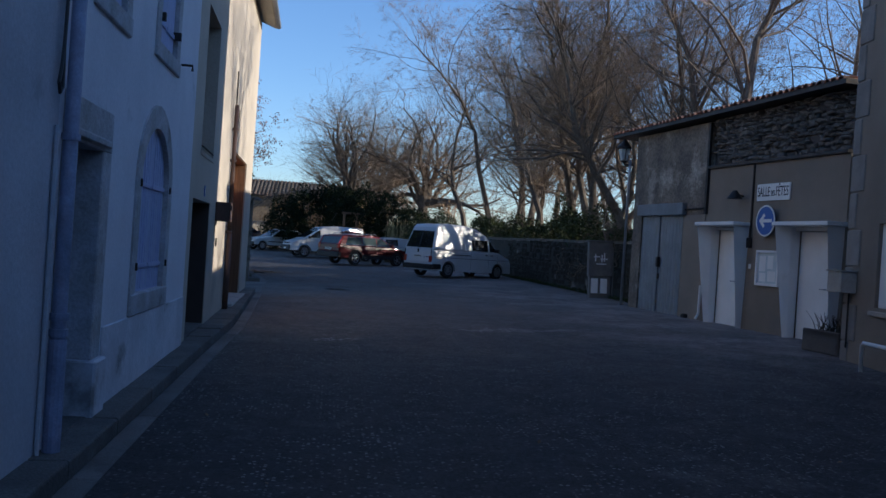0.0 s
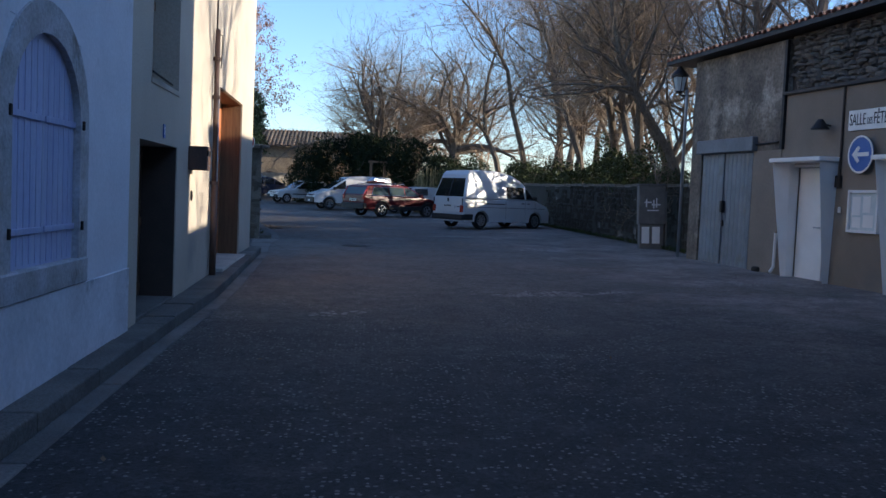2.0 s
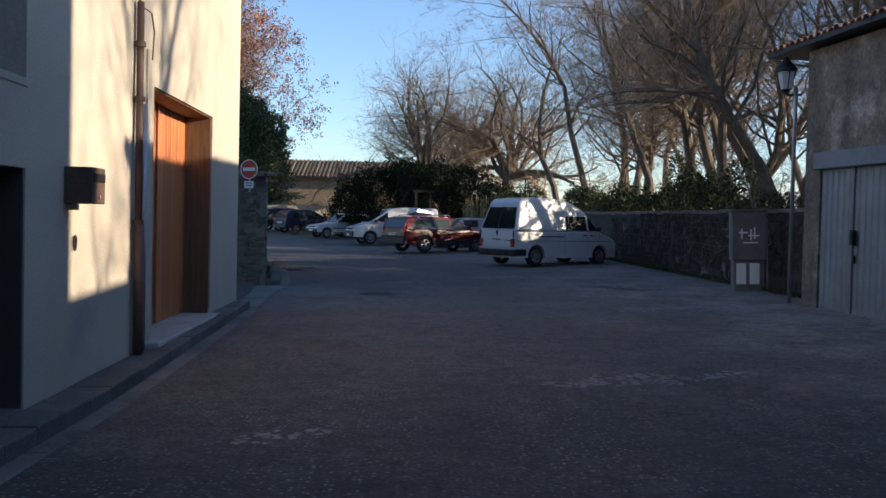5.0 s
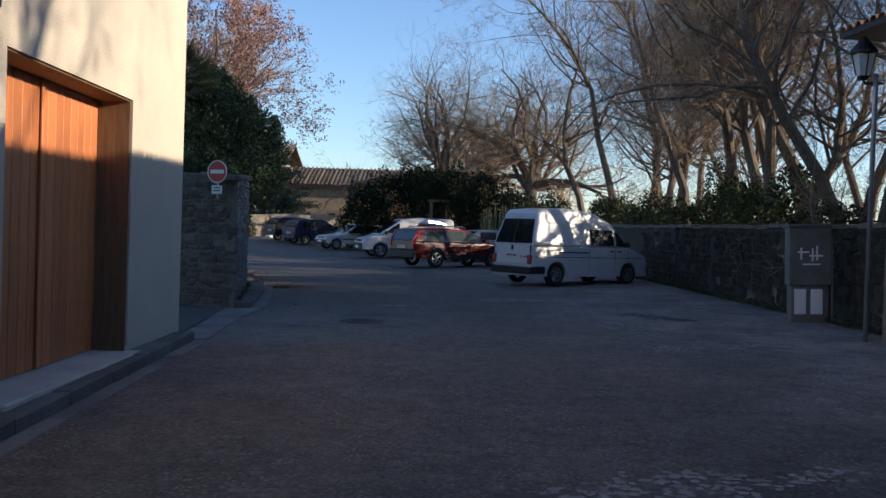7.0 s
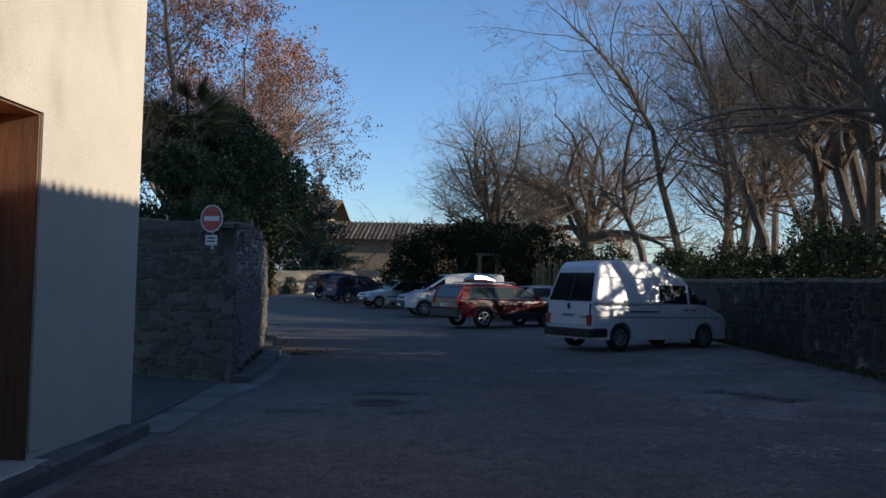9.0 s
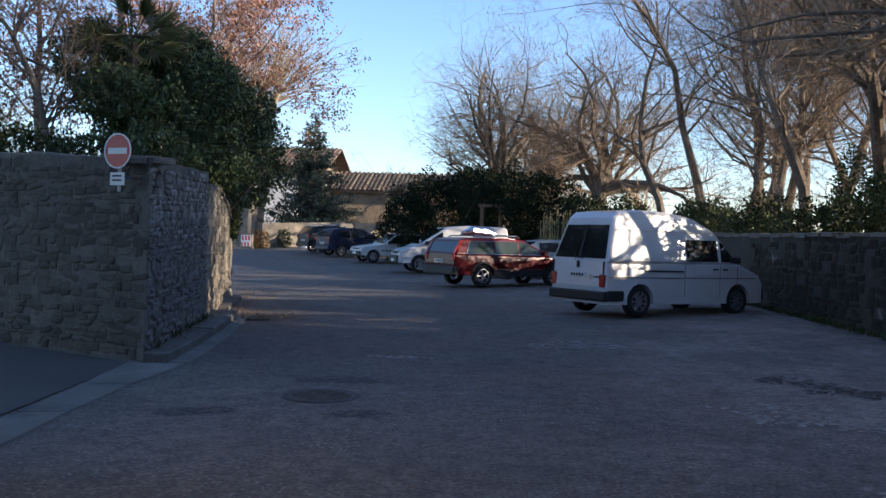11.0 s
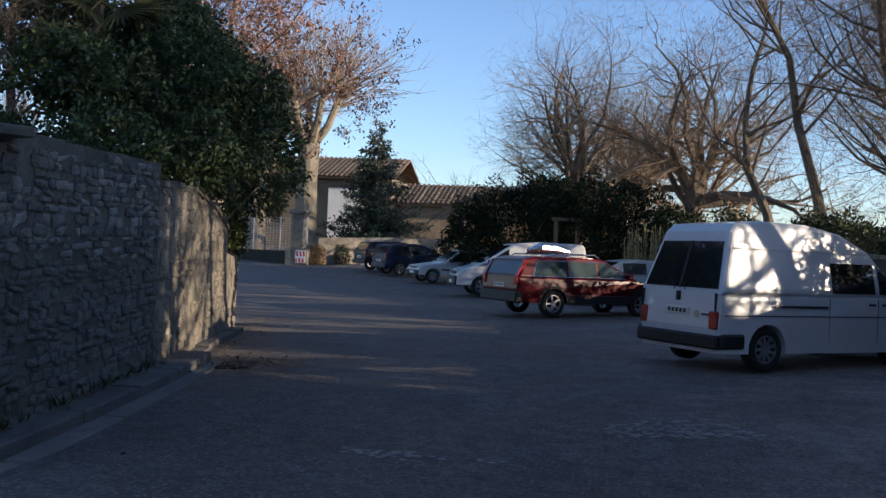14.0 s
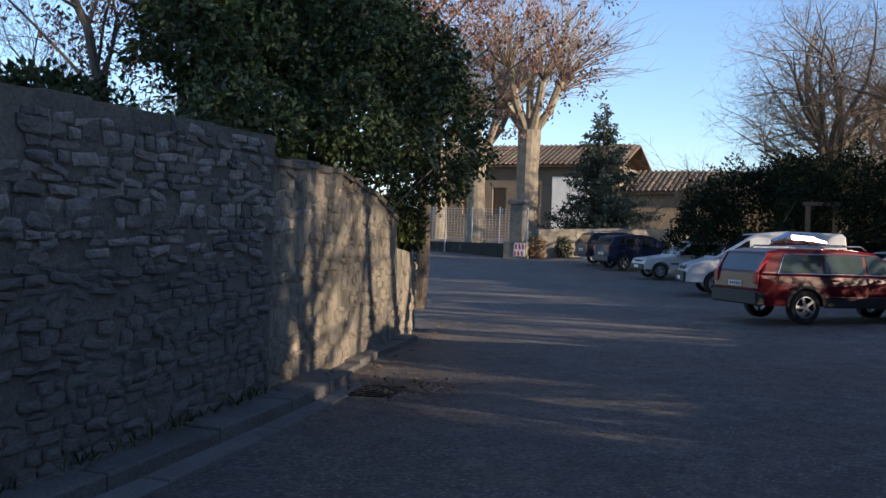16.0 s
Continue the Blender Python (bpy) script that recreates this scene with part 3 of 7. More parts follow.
def car(name, m, label, paint, hw, low, up, belt, lean, wheels, r, sill, side_windows, screens, rim=None, spokes=5, soft=0.06, glass_mat=None, bumper=None):
    """A car: lower body with wheel arches, cabin, panes, wheels. Local x forward, y left, z up from the road."""
    c = thing(name, m, label, "car")
    g = glass_mat or M_CARGLASS
    xf, xr = low[-1][0], low[0][0]
    pts, keep = list(low), set()
    for wx in sorted(wheels, reverse=True):
        a = arch(wx, r, sill)
        pts += a
        keep |= set(a)
    bm = bmesh.new()

    def flank(x, z):
        k = min(1.0, (xf - x) / 0.5, (x - xr) / 0.35)
        return hw * (0.945 + 0.055 * max(0.0, k) ** 0.5)
    outline_prism(bm, pts, flank, soft, keep)
    part("body", bm, paint, c, smooth=False)

    def cab(x, z): return hw * 0.985 - lean * (z - belt)
    bm = bmesh.new()
    outline_prism(bm, up, cab, soft * 0.9)
    part("cabin", bm, paint, c)
    for s in (1, -1):
        for w in side_windows:
            q = [(x, s * (cab(x, z) + 0.001), z) for x, z in w]
            pane("side_window", q if s < 0 else q[::-1], c, g)
        for wx in wheels:
            wheel(c, wx, s * (hw - 0.13), r, s, rim or M_RIM, spokes)
    for nm, (x0, z0), (x1, z1), inset in screens:
        y0, y1 = cab(x0, z0) - inset, cab(x1, z1) - inset
        q = [(x0, y0, z0), (x0, -y0, z0), (x1, -y1, z1), (x1, y1, z1)]
        pane(nm, q if x0 < 0 else q[::-1], c, g)
    return c


def put(x, y, heading, size=1.0):
    return Matrix.Translation((x, y, ground_z(x, y))) @ Matrix.Rotation(radians(heading), 4, "Z") @ Matrix.Scale(size, 4)


van = car("camper_van", put(4.78, 34.78, 36.5, 0.885), "white camper van with raised roof parked by the wall", M_VANWHITE, 0.92,
          [(-2.34, 0.26), (-2.38, 0.62), (-2.34, 1.12), (1.50, 1.12), (1.60, 1.08), (2.18, 0.88), (2.32, 0.70), (2.34, 0.26)],
          [(-2.34, 1.11), (-2.06, 2.02), (-1.93, 2.14), (-1.4, 2.2), (-0.5, 2.19), (0.2, 2.08), (0.8, 1.82), (1.50, 1.11)], 1.11, 0.20,
          (-1.46, 1.46), 0.32, 0.26,
          [[(0.92, 1.16), (1.38, 1.16), (1.0, 1.55), (0.92, 1.60)], [(-0.12, 1.16), (0.82, 1.16), (0.82, 1.62), (-0.12, 1.62)]],
          [("rear_window", (-2.323, 1.18), (-2.108, 1.87), 0.10), ("windscreen", (1.45, 1.16), (0.86, 1.76), 0.08)], spokes=9, soft=0.10)
estate = car("estate_car", put(1.55, 42.93, 37.0, 0.88), "dark red estate car with roof rails and black cladding", M_REDPAINT, 0.93,
             [(-2.42, 0.36), (-2.45, 0.70), (-2.43, 1.0), (1.20, 0.98), (1.35, 0.96), (2.2, 0.80), (2.36, 0.62), (2.38, 0.36)],
             [(-2.43, 0.99), (-2.2, 1.44), (-1.9, 1.51), (-0.3, 1.54), (0.25, 1.48), (1.28, 0.97)], 0.99, 0.32,
             (-1.38, 1.42), 0.34, 0.36,
             [[(-2.02, 1.03), (-1.02, 1.03), (-1.02, 1.39), (-1.85, 1.38)], [(-0.95, 1.03), (-0.05, 1.03), (-0.05, 1.40), (-0.95, 1.40)],
              [(0.03, 1.03), (0.98, 1.02), (0.3, 1.38), (0.03, 1.40)]],
             [("rear_window", (-2.401, 1.05), (-2.231, 1.38), 0.1), ("windscreen", (1.18, 1.02), (0.34, 1.43), 0.08)], spokes=5, soft=0.07, glass_mat=M_SEEGLASS)
panel_van = car("panel_van", put(-0.45, 49.3, 198.0, 0.92), "small white panel van with a dark front bumper", M_VANWHITE, 0.90,
                [(-2.1, 0.35), (-2.13, 0.6), (-2.1, 1.06), (1.45, 1.02), (1.55, 1.0), (2.05, 0.84), (2.2, 0.66), (2.22, 0.35)],
                [(-2.1, 1.05), (-2.05, 1.70), (-1.95, 1.80), (-0.5, 1.83), (0.35, 1.74), (1.5, 1.01)], 1.05, 0.12,
                (-1.35, 1.36), 0.32, 0.35, [[(0.5, 1.1), (1.2, 1.1), (0.6, 1.5), (0.5, 1.55)]],
                [("windscreen", (1.4, 1.08), (0.42, 1.69), 0.08), ("rear_window", (-2.09, 1.1), (-2.06, 1.6), 0.15)], spokes=6, soft=0.08)
hatch = car("hatchback", put(-3.3, 55.1, 210.0, 0.90), "pale grey old hatchback parked nose out", M_BEIGEPAINT, 0.79,
            [(-1.72, 0.32), (-1.76, 0.55), (-1.70, 0.86), (0.70, 0.84), (0.85, 0.84), (1.75, 0.70), (1.88, 0.55), (1.88, 0.32)],
            [(-1.70, 0.85), (-1.38, 1.30), (-1.2, 1.36), (-0.2, 1.38), (0.1, 1.34), (0.80, 0.83)], 0.85, 0.22,
            (-1.16, 1.26), 0.28, 0.32, [[(-0.3, 0.88), (0.58, 0.88), (0.1, 1.25), (-0.3, 1.28)], [(-1.25, 0.88), (-0.37, 0.88), (-0.37, 1.28), (-1.2, 1.26)]],
            [("windscreen", (0.74, 0.88), (0.15, 1.31), 0.07), ("rear_window", (-1.66, 0.9), (-1.42, 1.24), 0.08)], spokes=8, soft=0.05)
blue_car = car("hatchback", put(-5.62, 59.07, 37.5, 0.86), "dark blue hatchback parked tail to the road", M_NAVYPAINT, 0.88,
               [(-1.95, 0.34), (-1.98, 0.65), (-1.98, 0.98), (1.0, 0.94), (1.15, 0.93), (1.9, 0.78), (2.05, 0.6), (2.06, 0.34)],
               [(-1.98, 0.97), (-1.66, 1.42), (-1.4, 1.48), (-0.4, 1.52), (0.1, 1.46), (1.1, 0.93)], 0.97, 0.3,
               (-1.25, 1.3), 0.32, 0.34, [[(-1.5, 1.01), (-0.75, 1.01), (-0.75, 1.38), (-1.35, 1.33)], [(-0.68, 1.01), (0.1, 1.01), (0.1, 1.38), (-0.68, 1.39)], [(0.17, 1.0), (0.85, 0.98), (0.25, 1.36)]],
               [("rear_window", (-1.939, 1.03), (-1.704, 1.36), 0.1), ("windscreen", (1.0, 0.98), (0.18, 1.41), 0.08)], spokes=5)
dark_estate = car("estate_car", put(-6.9, 61.6, 36.0, 0.86), "near-black estate car with silver roof rails", M_BLACKPAINT, 0.89,
                  [(-2.2, 0.34), (-2.22, 0.65), (-2.22, 0.97), (1.1, 0.94), (1.25, 0.93), (2.0, 0.78), (2.15, 0.6), (2.16, 0.34)],
                  [(-2.22, 0.96), (-1.92, 1.42), (-1.65, 1.48), (-0.4, 1.52), (0.1, 1.46), (1.2, 0.93)], 0.96, 0.3,
                  (-1.3, 1.35), 0.32, 0.34, [[(-1.8, 1.01), (-0.75, 1.01), (-0.75, 1.38), (-1.62, 1.35)], [(-0.68, 1.01), (0.1, 1.01), (0.1, 1.38), (-0.68, 1.39)]],
                  [("rear_window", (-2.176, 1.03), (-1.961, 1.36), 0.1), ("windscreen", (1.1, 0.98), (0.18, 1.41), 0.08)], spokes=5)
silver_car = car("saloon_car", put(2.5, 47.4, 200.0, 0.86), "silver grey car parked behind the estate car", M_BEIGEPAINT, 0.88,
                 [(-1.95, 0.34), (-2.0, 0.65), (-1.93, 0.95), (1.0, 0.92), (1.15, 0.91), (1.9, 0.76), (2.05, 0.6), (2.06, 0.34)],
                 [(-1.93, 0.94), (-1.6, 1.38), (-1.4, 1.44), (-0.4, 1.48), (0.1, 1.42), (1.1, 0.91)], 0.94, 0.3,
                 (-1.25, 1.3), 0.32, 0.34, [[(-0.68, 1.0), (0.1, 1.0), (0.1, 1.35), (-0.68, 1.36)]],
                 [("rear_window", (-1.89, 1.0), (-1.64, 1.33), 0.1), ("windscreen", (1.0, 0.96), (0.18, 1.38), 0.08)], spokes=5)


# ---------------------------------------------------------------- car fittings
def fit_rear(c, x, zb, hw, lamp_z, lamp_h, bumper, plate_z, bumper_h=0.22):
    part("bumper", bx(x - 0.06, -hw * 0.96, zb, x + 0.16, hw * 0.96, zb + bumper_h, 0.03), bumper, c, "rear bumper")
    for s in (1, -1):
        y0, y1 = sorted((s * (hw * 0.90 - 0.15), s * (hw * 0.90 + 0.015)))
        part("tail_lamp", bx(x - 0.03, y0, lamp_z, x + 0.10, y1, lamp_z + lamp_h, 0.015), M_TAIL, c, "red tail lamp")
    p = part("number_plate", bx(x - 0.022, -0.26, plate_z, x + 0.02, 0.26, plate_z + 0.11, 0.004), M_PLATE, c)
    for i in range(5):
        part("writing_bar", bx(x - 0.025, -0.2 + i * 0.085, plate_z + 0.025, x - 0.021, -0.145 + i * 0.085, plate_z + 0.085), M_BLACK, p)


def fit_front(c, x, zb, hw, lamp_z, bumper, bumper_h=0.24, lamp_w=0.32):
    part("bumper", bx(x - 0.18, -hw * 0.93, zb, x + 0.05, hw * 0.93, zb + bumper_h, 0.03), bumper, c, "front bumper")
    for s in (1, -1):
        y0, y1 = sorted((s * (hw * 0.88 - lamp_w), s * (hw * 0.885)))
        part("headlamp", bx(x - 0.2, y0, lamp_z, x - 0.045, y1, lamp_z + 0.13, 0.02), M_HEADLAMP, c)
    part("grille", bx(x - 0.12, -hw * 0.5, lamp_z - 0.01, x - 0.02, hw * 0.5, lamp_z + 0.09, 0.01), M_TRIM, c)
    part("number_plate", bx(x + 0.03, -0.24, zb + 0.06, x + 0.056, 0.24, zb + 0.16, 0.004), M_PLATE, c)


def mirrors(c, x, hw, z, material):
    for s in (1, -1):
        part("wing_mirror", bx(x - 0.1, min(s * hw, s * (hw + 0.2)), z, x + 0.06, max(s * hw, s * (hw + 0.2)), z + 0.15, 0.03), material, c)


def seams(c, hw, xs, z0, z1):
    for x in xs:
        for s in (1, -1):
            part("door_seam", bx(x - 0.004, min(s * (hw - 0.004), s * (hw + 0.0015)), z0, x + 0.004, max(s * (hw - 0.004), s * (hw + 0.0015)), z1), M_TRIM, c)


def handles(c, hw, xs, z, material):
    for x in xs:
        for s in (1, -1):
            part("door_handle", bx(x - 0.07, min(s * (hw - 0.005), s * (hw + 0.03)), z, x + 0.07, max(s * (hw - 0.005), s * (hw + 0.03)), z + 0.035, 0.008), material, c)


fit_rear(van, -2.36, 0.32, 0.92, 0.60, 0.26, M_TRIM, 0.78, 0.2)
for s in (1, -1):
    part("bumper_corner", bx(-2.36, s * 0.90 - 0.04, 0.33, -1.90, s * 0.90 + 0.04, 0.54, 0.03), M_TRIM, van, "black bumper corner")
fit_front(van, 2.34, 0.33, 0.92, 0.62, M_TRIM)
mirrors(van, 1.25, 0.92, 1.14, M_TRIM)
seams(van, 0.92, (0.87, -0.2, 1.42), 0.40, 1.08)
handles(van, 0.92, (0.72, 1.02), 0.98, M_TRIM)
part("slide_rail", bx(-1.35, -0.935, 0.93, -0.25, -0.918, 0.965, 0.004), M_TRIM, van)
for s in (1, -1):
    part("waist_line", bx(-2.3, s * 0.921 - 0.004, 0.80, 2.0, s * 0.921 + 0.004, 0.815), M_TRIM, van)
    part("roof_seam", bx(-2.12, s * (0.906 - 0.2 * 0.66) - 0.008, 1.76, 0.72, s * (0.906 - 0.2 * 0.66) + 0.008, 1.785), M_BEIGEPAINT, van)
    part("tailgate_seam", bx(-2.39, s * 0.80 - 0.004, 0.60, -2.33, s * 0.80 + 0.004, 1.12), M_TRIM, van)
part("window_divider", prism(bmesh.new(), [(-2.345, 1.17), (-2.128, 1.88), (-2.11, 1.88), (-2.32, 1.17)], -0.025, 0.025), M_TRIM, van)
part("tailgate_handle", bx(-2.375, -0.04, 0.98, -2.34, 0.04, 1.12, 0.008), M_TRIM, van)
part("badge", tube(bmesh.new(), [(-2.36, -0.42, 0.80), (-2.378, -0.42, 0.80)], 0.055, 16), M_RIM, van, "round grey badge")
part("badge", bx(-2.376, -0.76, 0.79, -2.34, -0.52, 0.82), M_TRIM, van, "dark script badge as a plain bar")
for s in (0.1, -0.12):
    part("wiper", tube(bmesh.new(), [(-2.345, s, 1.14), (-2.34, s + 0.02, 1.22), (-2.30, s + 0.16, 1.28)], 0.008, 5), M_TRIM, van)

fit_rear(estate, -2.44, 0.36, 0.93, 0.80, 0.24, M_TRIM, 0.72, 0.28)
for s in (1, -1):
    y0, y1 = sorted((s * 0.72, s * 0.84))
    part("tail_lamp", prism(bmesh.new(), [(-2.46, 1.03), (-2.34, 1.03), (-2.12, 1.42), (-2.24, 1.42)], y0 - 0.0, y1 - 0.04), M_TAIL, estate, "tall red tail lamp")
    a0, a1 = sorted((s * 0.925, s * 0.945))
    part("cladding", bx(-0.95, a0, 0.34, 1.0, a1, 0.52, 0.008), M_TRIM, estate, "black lower cladding")
    part("trim_strip", bx(-0.95, a0, 0.55, 1.0, a1 - 0.005, 0.57), M_CHROME, estate)
    for wx in (-1.38, 1.42):
        r0, r1 = 0.34 * 1.16, 0.34 * 1.34
        out = [(wx + r1 * math.cos(math.pi * i / 12), 0.34 + r1 * math.sin(math.pi * i / 12)) for i in range(13)]
        inn = [(wx + r0 * math.cos(math.pi * i / 12), 0.34 + r0 * math.sin(math.pi * i / 12)) for i in range(13)]
        bm = bmesh.new()
        for i in range(12):
            prism(bm, [out[i], out[i + 1], inn[i + 1], inn[i]], a0 - 0.01 * s, a1 - 0.01 * s)
        part("arch_cladding", bm, M_TRIM, estate)
    k = 0.93 * 0.985
    f = lambda z: s * (k - 0.32 * (z - 0.99) + 0.006)
    loop = [(-2.04, 1.015), (0.98, 1.01), (0.32, 1.405), (-0.5, 1.425), (-1.84, 1.40), (-2.04, 1.015)]
    part("window_trim", tube(bmesh.new(), [(x, f(z), z) for x, z in loop], 0.012, 6), M_CHROME, estate, "bright window surround")
    part("roof_rail", tube(bmesh.new(), [(-1.7, s * 0.70, 1.50), (-1.62, s * 0.69, 1.57), (0.0, s * 0.68, 1.60), (0.12, s * 0.69, 1.52)], 0.018, 8), M_CHROME, estate)
for x in (-1.2, -0.4):
    part("roof_bar", bx(x - 0.03, -0.72, 1.59, x + 0.03, 0.72, 1.625, 0.008), M_TRIM, estate)
part("roof_load", tube(bmesh.new(), [(-1.5, 0.2, 1.66), (-1.1, 0.22, 1.74), (-0.6, 0.25, 1.72), (-0.2, 0.2, 1.66)], [0.05, 0.14, 0.13, 0.04], 10), M_CHROME, estate, "crumpled silver wrapped load")
fit_front(estate, 2.38, 0.36, 0.93, 0.68, M_TRIM)
mirrors(estate, 0.9, 0.93, 1.0, M_REDPAINT)
seams(estate, 0.93, (-0.98, 0.0, 1.05), 0.55, 0.98)
handles(estate, 0.93, (-0.72, 0.25), 0.88, M_REDPAINT)

fit_front(panel_van, 2.21, 0.34, 0.90, 0.70, M_TRIM, 0.30)
fit_rear(panel_van, -2.12, 0.35, 0.9, 0.8, 0.3, M_TRIM, 0.7)
mirrors(panel_van, 1.15, 0.90, 1.05, M_TRIM)
seams(panel_van, 0.90, (0.3, 1.3), 0.42, 1.02)
handles(panel_van, 0.90, (0.5,), 0.92, M_TRIM)
fit_front(hatch, 1.87, 0.31, 0.79, 0.56, M_TRIM, 0.2, 0.3)
fit_rear(hatch, -1.74, 0.33, 0.79, 0.6, 0.18, M_TRIM, 0.55, 0.2)
mirrors(hatch, 0.55, 0.79, 0.86, M_TRIM)
seams(hatch, 0.79, (-0.33, 0.65), 0.40, 0.84)
for s in (1, -1):
    part("rub_strip", bx(-0.8, s * 0.79 - 0.012, 0.52, 0.9, s * 0.79 + 0.012, 0.57), M_TRIM, hatch)
fit_rear(blue_car, -1.98, 0.34, 0.88, 0.80, 0.2, M_NAVYPAINT, 0.62)
fit_front(blue_car, 2.05, 0.34, 0.88, 0.62, M_NAVYPAINT)
mirrors(blue_car, 0.8, 0.88, 0.98, M_NAVYPAINT)
fit_rear(dark_estate, -2.22, 0.34, 0.89, 0.80, 0.22, M_BLACKPAINT, 0.62)
fit_front(dark_estate, 2.15, 0.34, 0.89, 0.62, M_BLACKPAINT)
for s in (1, -1):
    part("roof_rail", tube(bmesh.new(), [(-1.6, s * 0.68, 1.48), (-1.5, s * 0.67, 1.56), (-0.1, s * 0.67, 1.57), (0.05, s * 0.68, 1.48)], 0.02, 8), M_CHROME, dark_estate)
fit_front(silver_car, 2.05, 0.34, 0.88, 0.62, M_BEIGEPAINT)
fit_rear(silver_car, -1.98, 0.34, 0.88, 0.8, 0.2, M_BEIGEPAINT, 0.62)

# ---------------------------------------------------------------- kerbs and gutters
def strip_pieces(parent, name, inner, outer, dz0, dz1, step, material, rnd, tilt=0.006):
    """Blocks between two plan lines (same number of points), cut every step metres; heights over the ground."""
    def at(line, s):
        n = len(line) - 1
        i = min(int(s * n), n - 1)
        f = s * n - i
        return Vector(line[i]).lerp(Vector(line[i + 1]), f)
    total = sum(math.dist(a, b) for a, b in zip(outer, outer[1:]))
    count = max(1, round(total / step))
    for i in range(count):
        g = 0.006 / total
        s0, s1 = i / count + g, (i + 1) / count - g
        c = [at(inner, s0), at(outer, s0), at(outer, s1), at(inner, s1)]
        j = rnd.uniform(-tilt, tilt)
        bm = bmesh.new()
        lo = [bm.verts.new((p.x, p.y, ground_z(p.x, p.y) + dz0)) for p in c]
        hi = [bm.verts.new((p.x, p.y, ground_z(p.x, p.y) + dz1 + j + rnd.uniform(-0.003, 0.003))) for p in c]
        bm.faces.new(hi)
        bm.faces.new(lo[::-1])
        for a in range(4):
            b = (a + 1) % 4
            bm.faces.new((lo[a], lo[b], hi[b], hi[a]))
        bmesh.ops.recalc_face_normals(bm, faces=bm.faces)
        top = [e for e in bm.edges if e.verts[0] in hi and e.verts[1] in hi]
        bmesh.ops.bevel(bm, geom=top, offset=0.018, segments=2, affect="EDGES", profile=0.5)
        part(name, bm, material, parent)


RND = random.Random(4)
pavement = tagged(new("pavement"), "narrow concrete pavement with kerb stones and gutter", "pavement", kind="structure")
LEFT_IN = [(-1.80, -6.0), (-1.80, 3.0), (-1.79, 11.75), (-1.85, 15.0), (-2.0, 22.2)]
LEFT_MID = [(-1.52, -6.0), (-1.52, 3.0), (-1.50, 11.75), (-1.47, 15.0), (-1.74, 22.3)]
LEFT_OUT = [(-1.34, -6.0), (-1.34, 3.0), (-1.33, 11.75), (-1.28, 15.0), (-1.58, 22.4)]
strip_pieces(pavement, "kerb_stone", LEFT_IN, LEFT_MID, -0.2, 0.13, 1.05, M_CONCRETE, RND)
strip_pieces(pavement, "gutter_slab", [(x + 0.005, y) for x, y in LEFT_MID], LEFT_OUT, -0.2, 0.014, 1.6, M_GUTTER, RND, 0.002)
strip_pieces(pavement, "gutter_slab", [(-2.05, 22.35), (-2.2, 24.5), (-2.45, 26.7)], [(-1.58, 22.4), (-1.80, 24.6), (-1.76, 26.7)], -0.2, 0.016, 1.5, M_GUTTER, RND, 0.002)
G_IN = [(-2.28, 26.75), (-2.66, 29.0), (-3.03, 31.1), (-3.4, 32.4)]
G_MID = [(-1.98, 26.75), (-2.28, 29.0), (-2.62, 31.1), (-2.92, 32.4)]
G_OUT = [(-1.74, 26.75), (-2.05, 29.0), (-2.42, 31.1), (-2.72, 32.4)]
strip_pieces(pavement, "kerb_stone", G_IN, G_MID, -0.2, 0.12, 1.2, M_CONCRETE, RND)
strip_pieces(pavement, "gutter_slab", [(x + 0.005, y) for x, y in G_MID], G_OUT, -0.2, 0.02, 1.5, M_GUTTER, RND, 0.003)
strip_pieces(pavement, "kerb_stone", [(-3.45, 32.5), (-4.0, 34.6), (-4.3, 36.2)], [(-3.15, 32.5), (-3.7, 34.6), (-4.0, 36.2)], -0.2, 0.07, 0.8, M_CONCRETE, RND, 0.02)

lane = bmesh.new()
lp = [(-2.12, 22.5), (-2.4, 26.7), (-8.0, 30.0), (-14.0, 33.5), (-14.0, 22.5)]
a = [lane.verts.new((x, y, ground_z(x, y) + 0.012)) for x, y in lp]
lane.faces.new(a)
tagged(part("lane", lane, M_LANE), "dark smooth asphalt of the side lane", "road", kind="structure")


# ---------------------------------------------------------------- house fronts
def arch_line(cx, half, z0, spring, rise, n=14):
    """Outline of a round-headed opening, from its lower left up and over to its lower right."""
    return [(cx - half, z0)] + [(cx - half * math.cos(math.pi * i / n), spring + rise * math.sin(math.pi * i / n)) for i in range(n + 1)] + [(cx + half, z0)]


def ring(outer, inner, y0, y1):
    bm = bmesh.new()
    for i in range(len(outer) - 1):
        prism(bm, [outer[i], outer[i + 1], inner[i + 1], inner[i]], y0, y1)
    bmesh.ops.remove_doubles(bm, verts=bm.verts, dist=0.0005)
    return bm


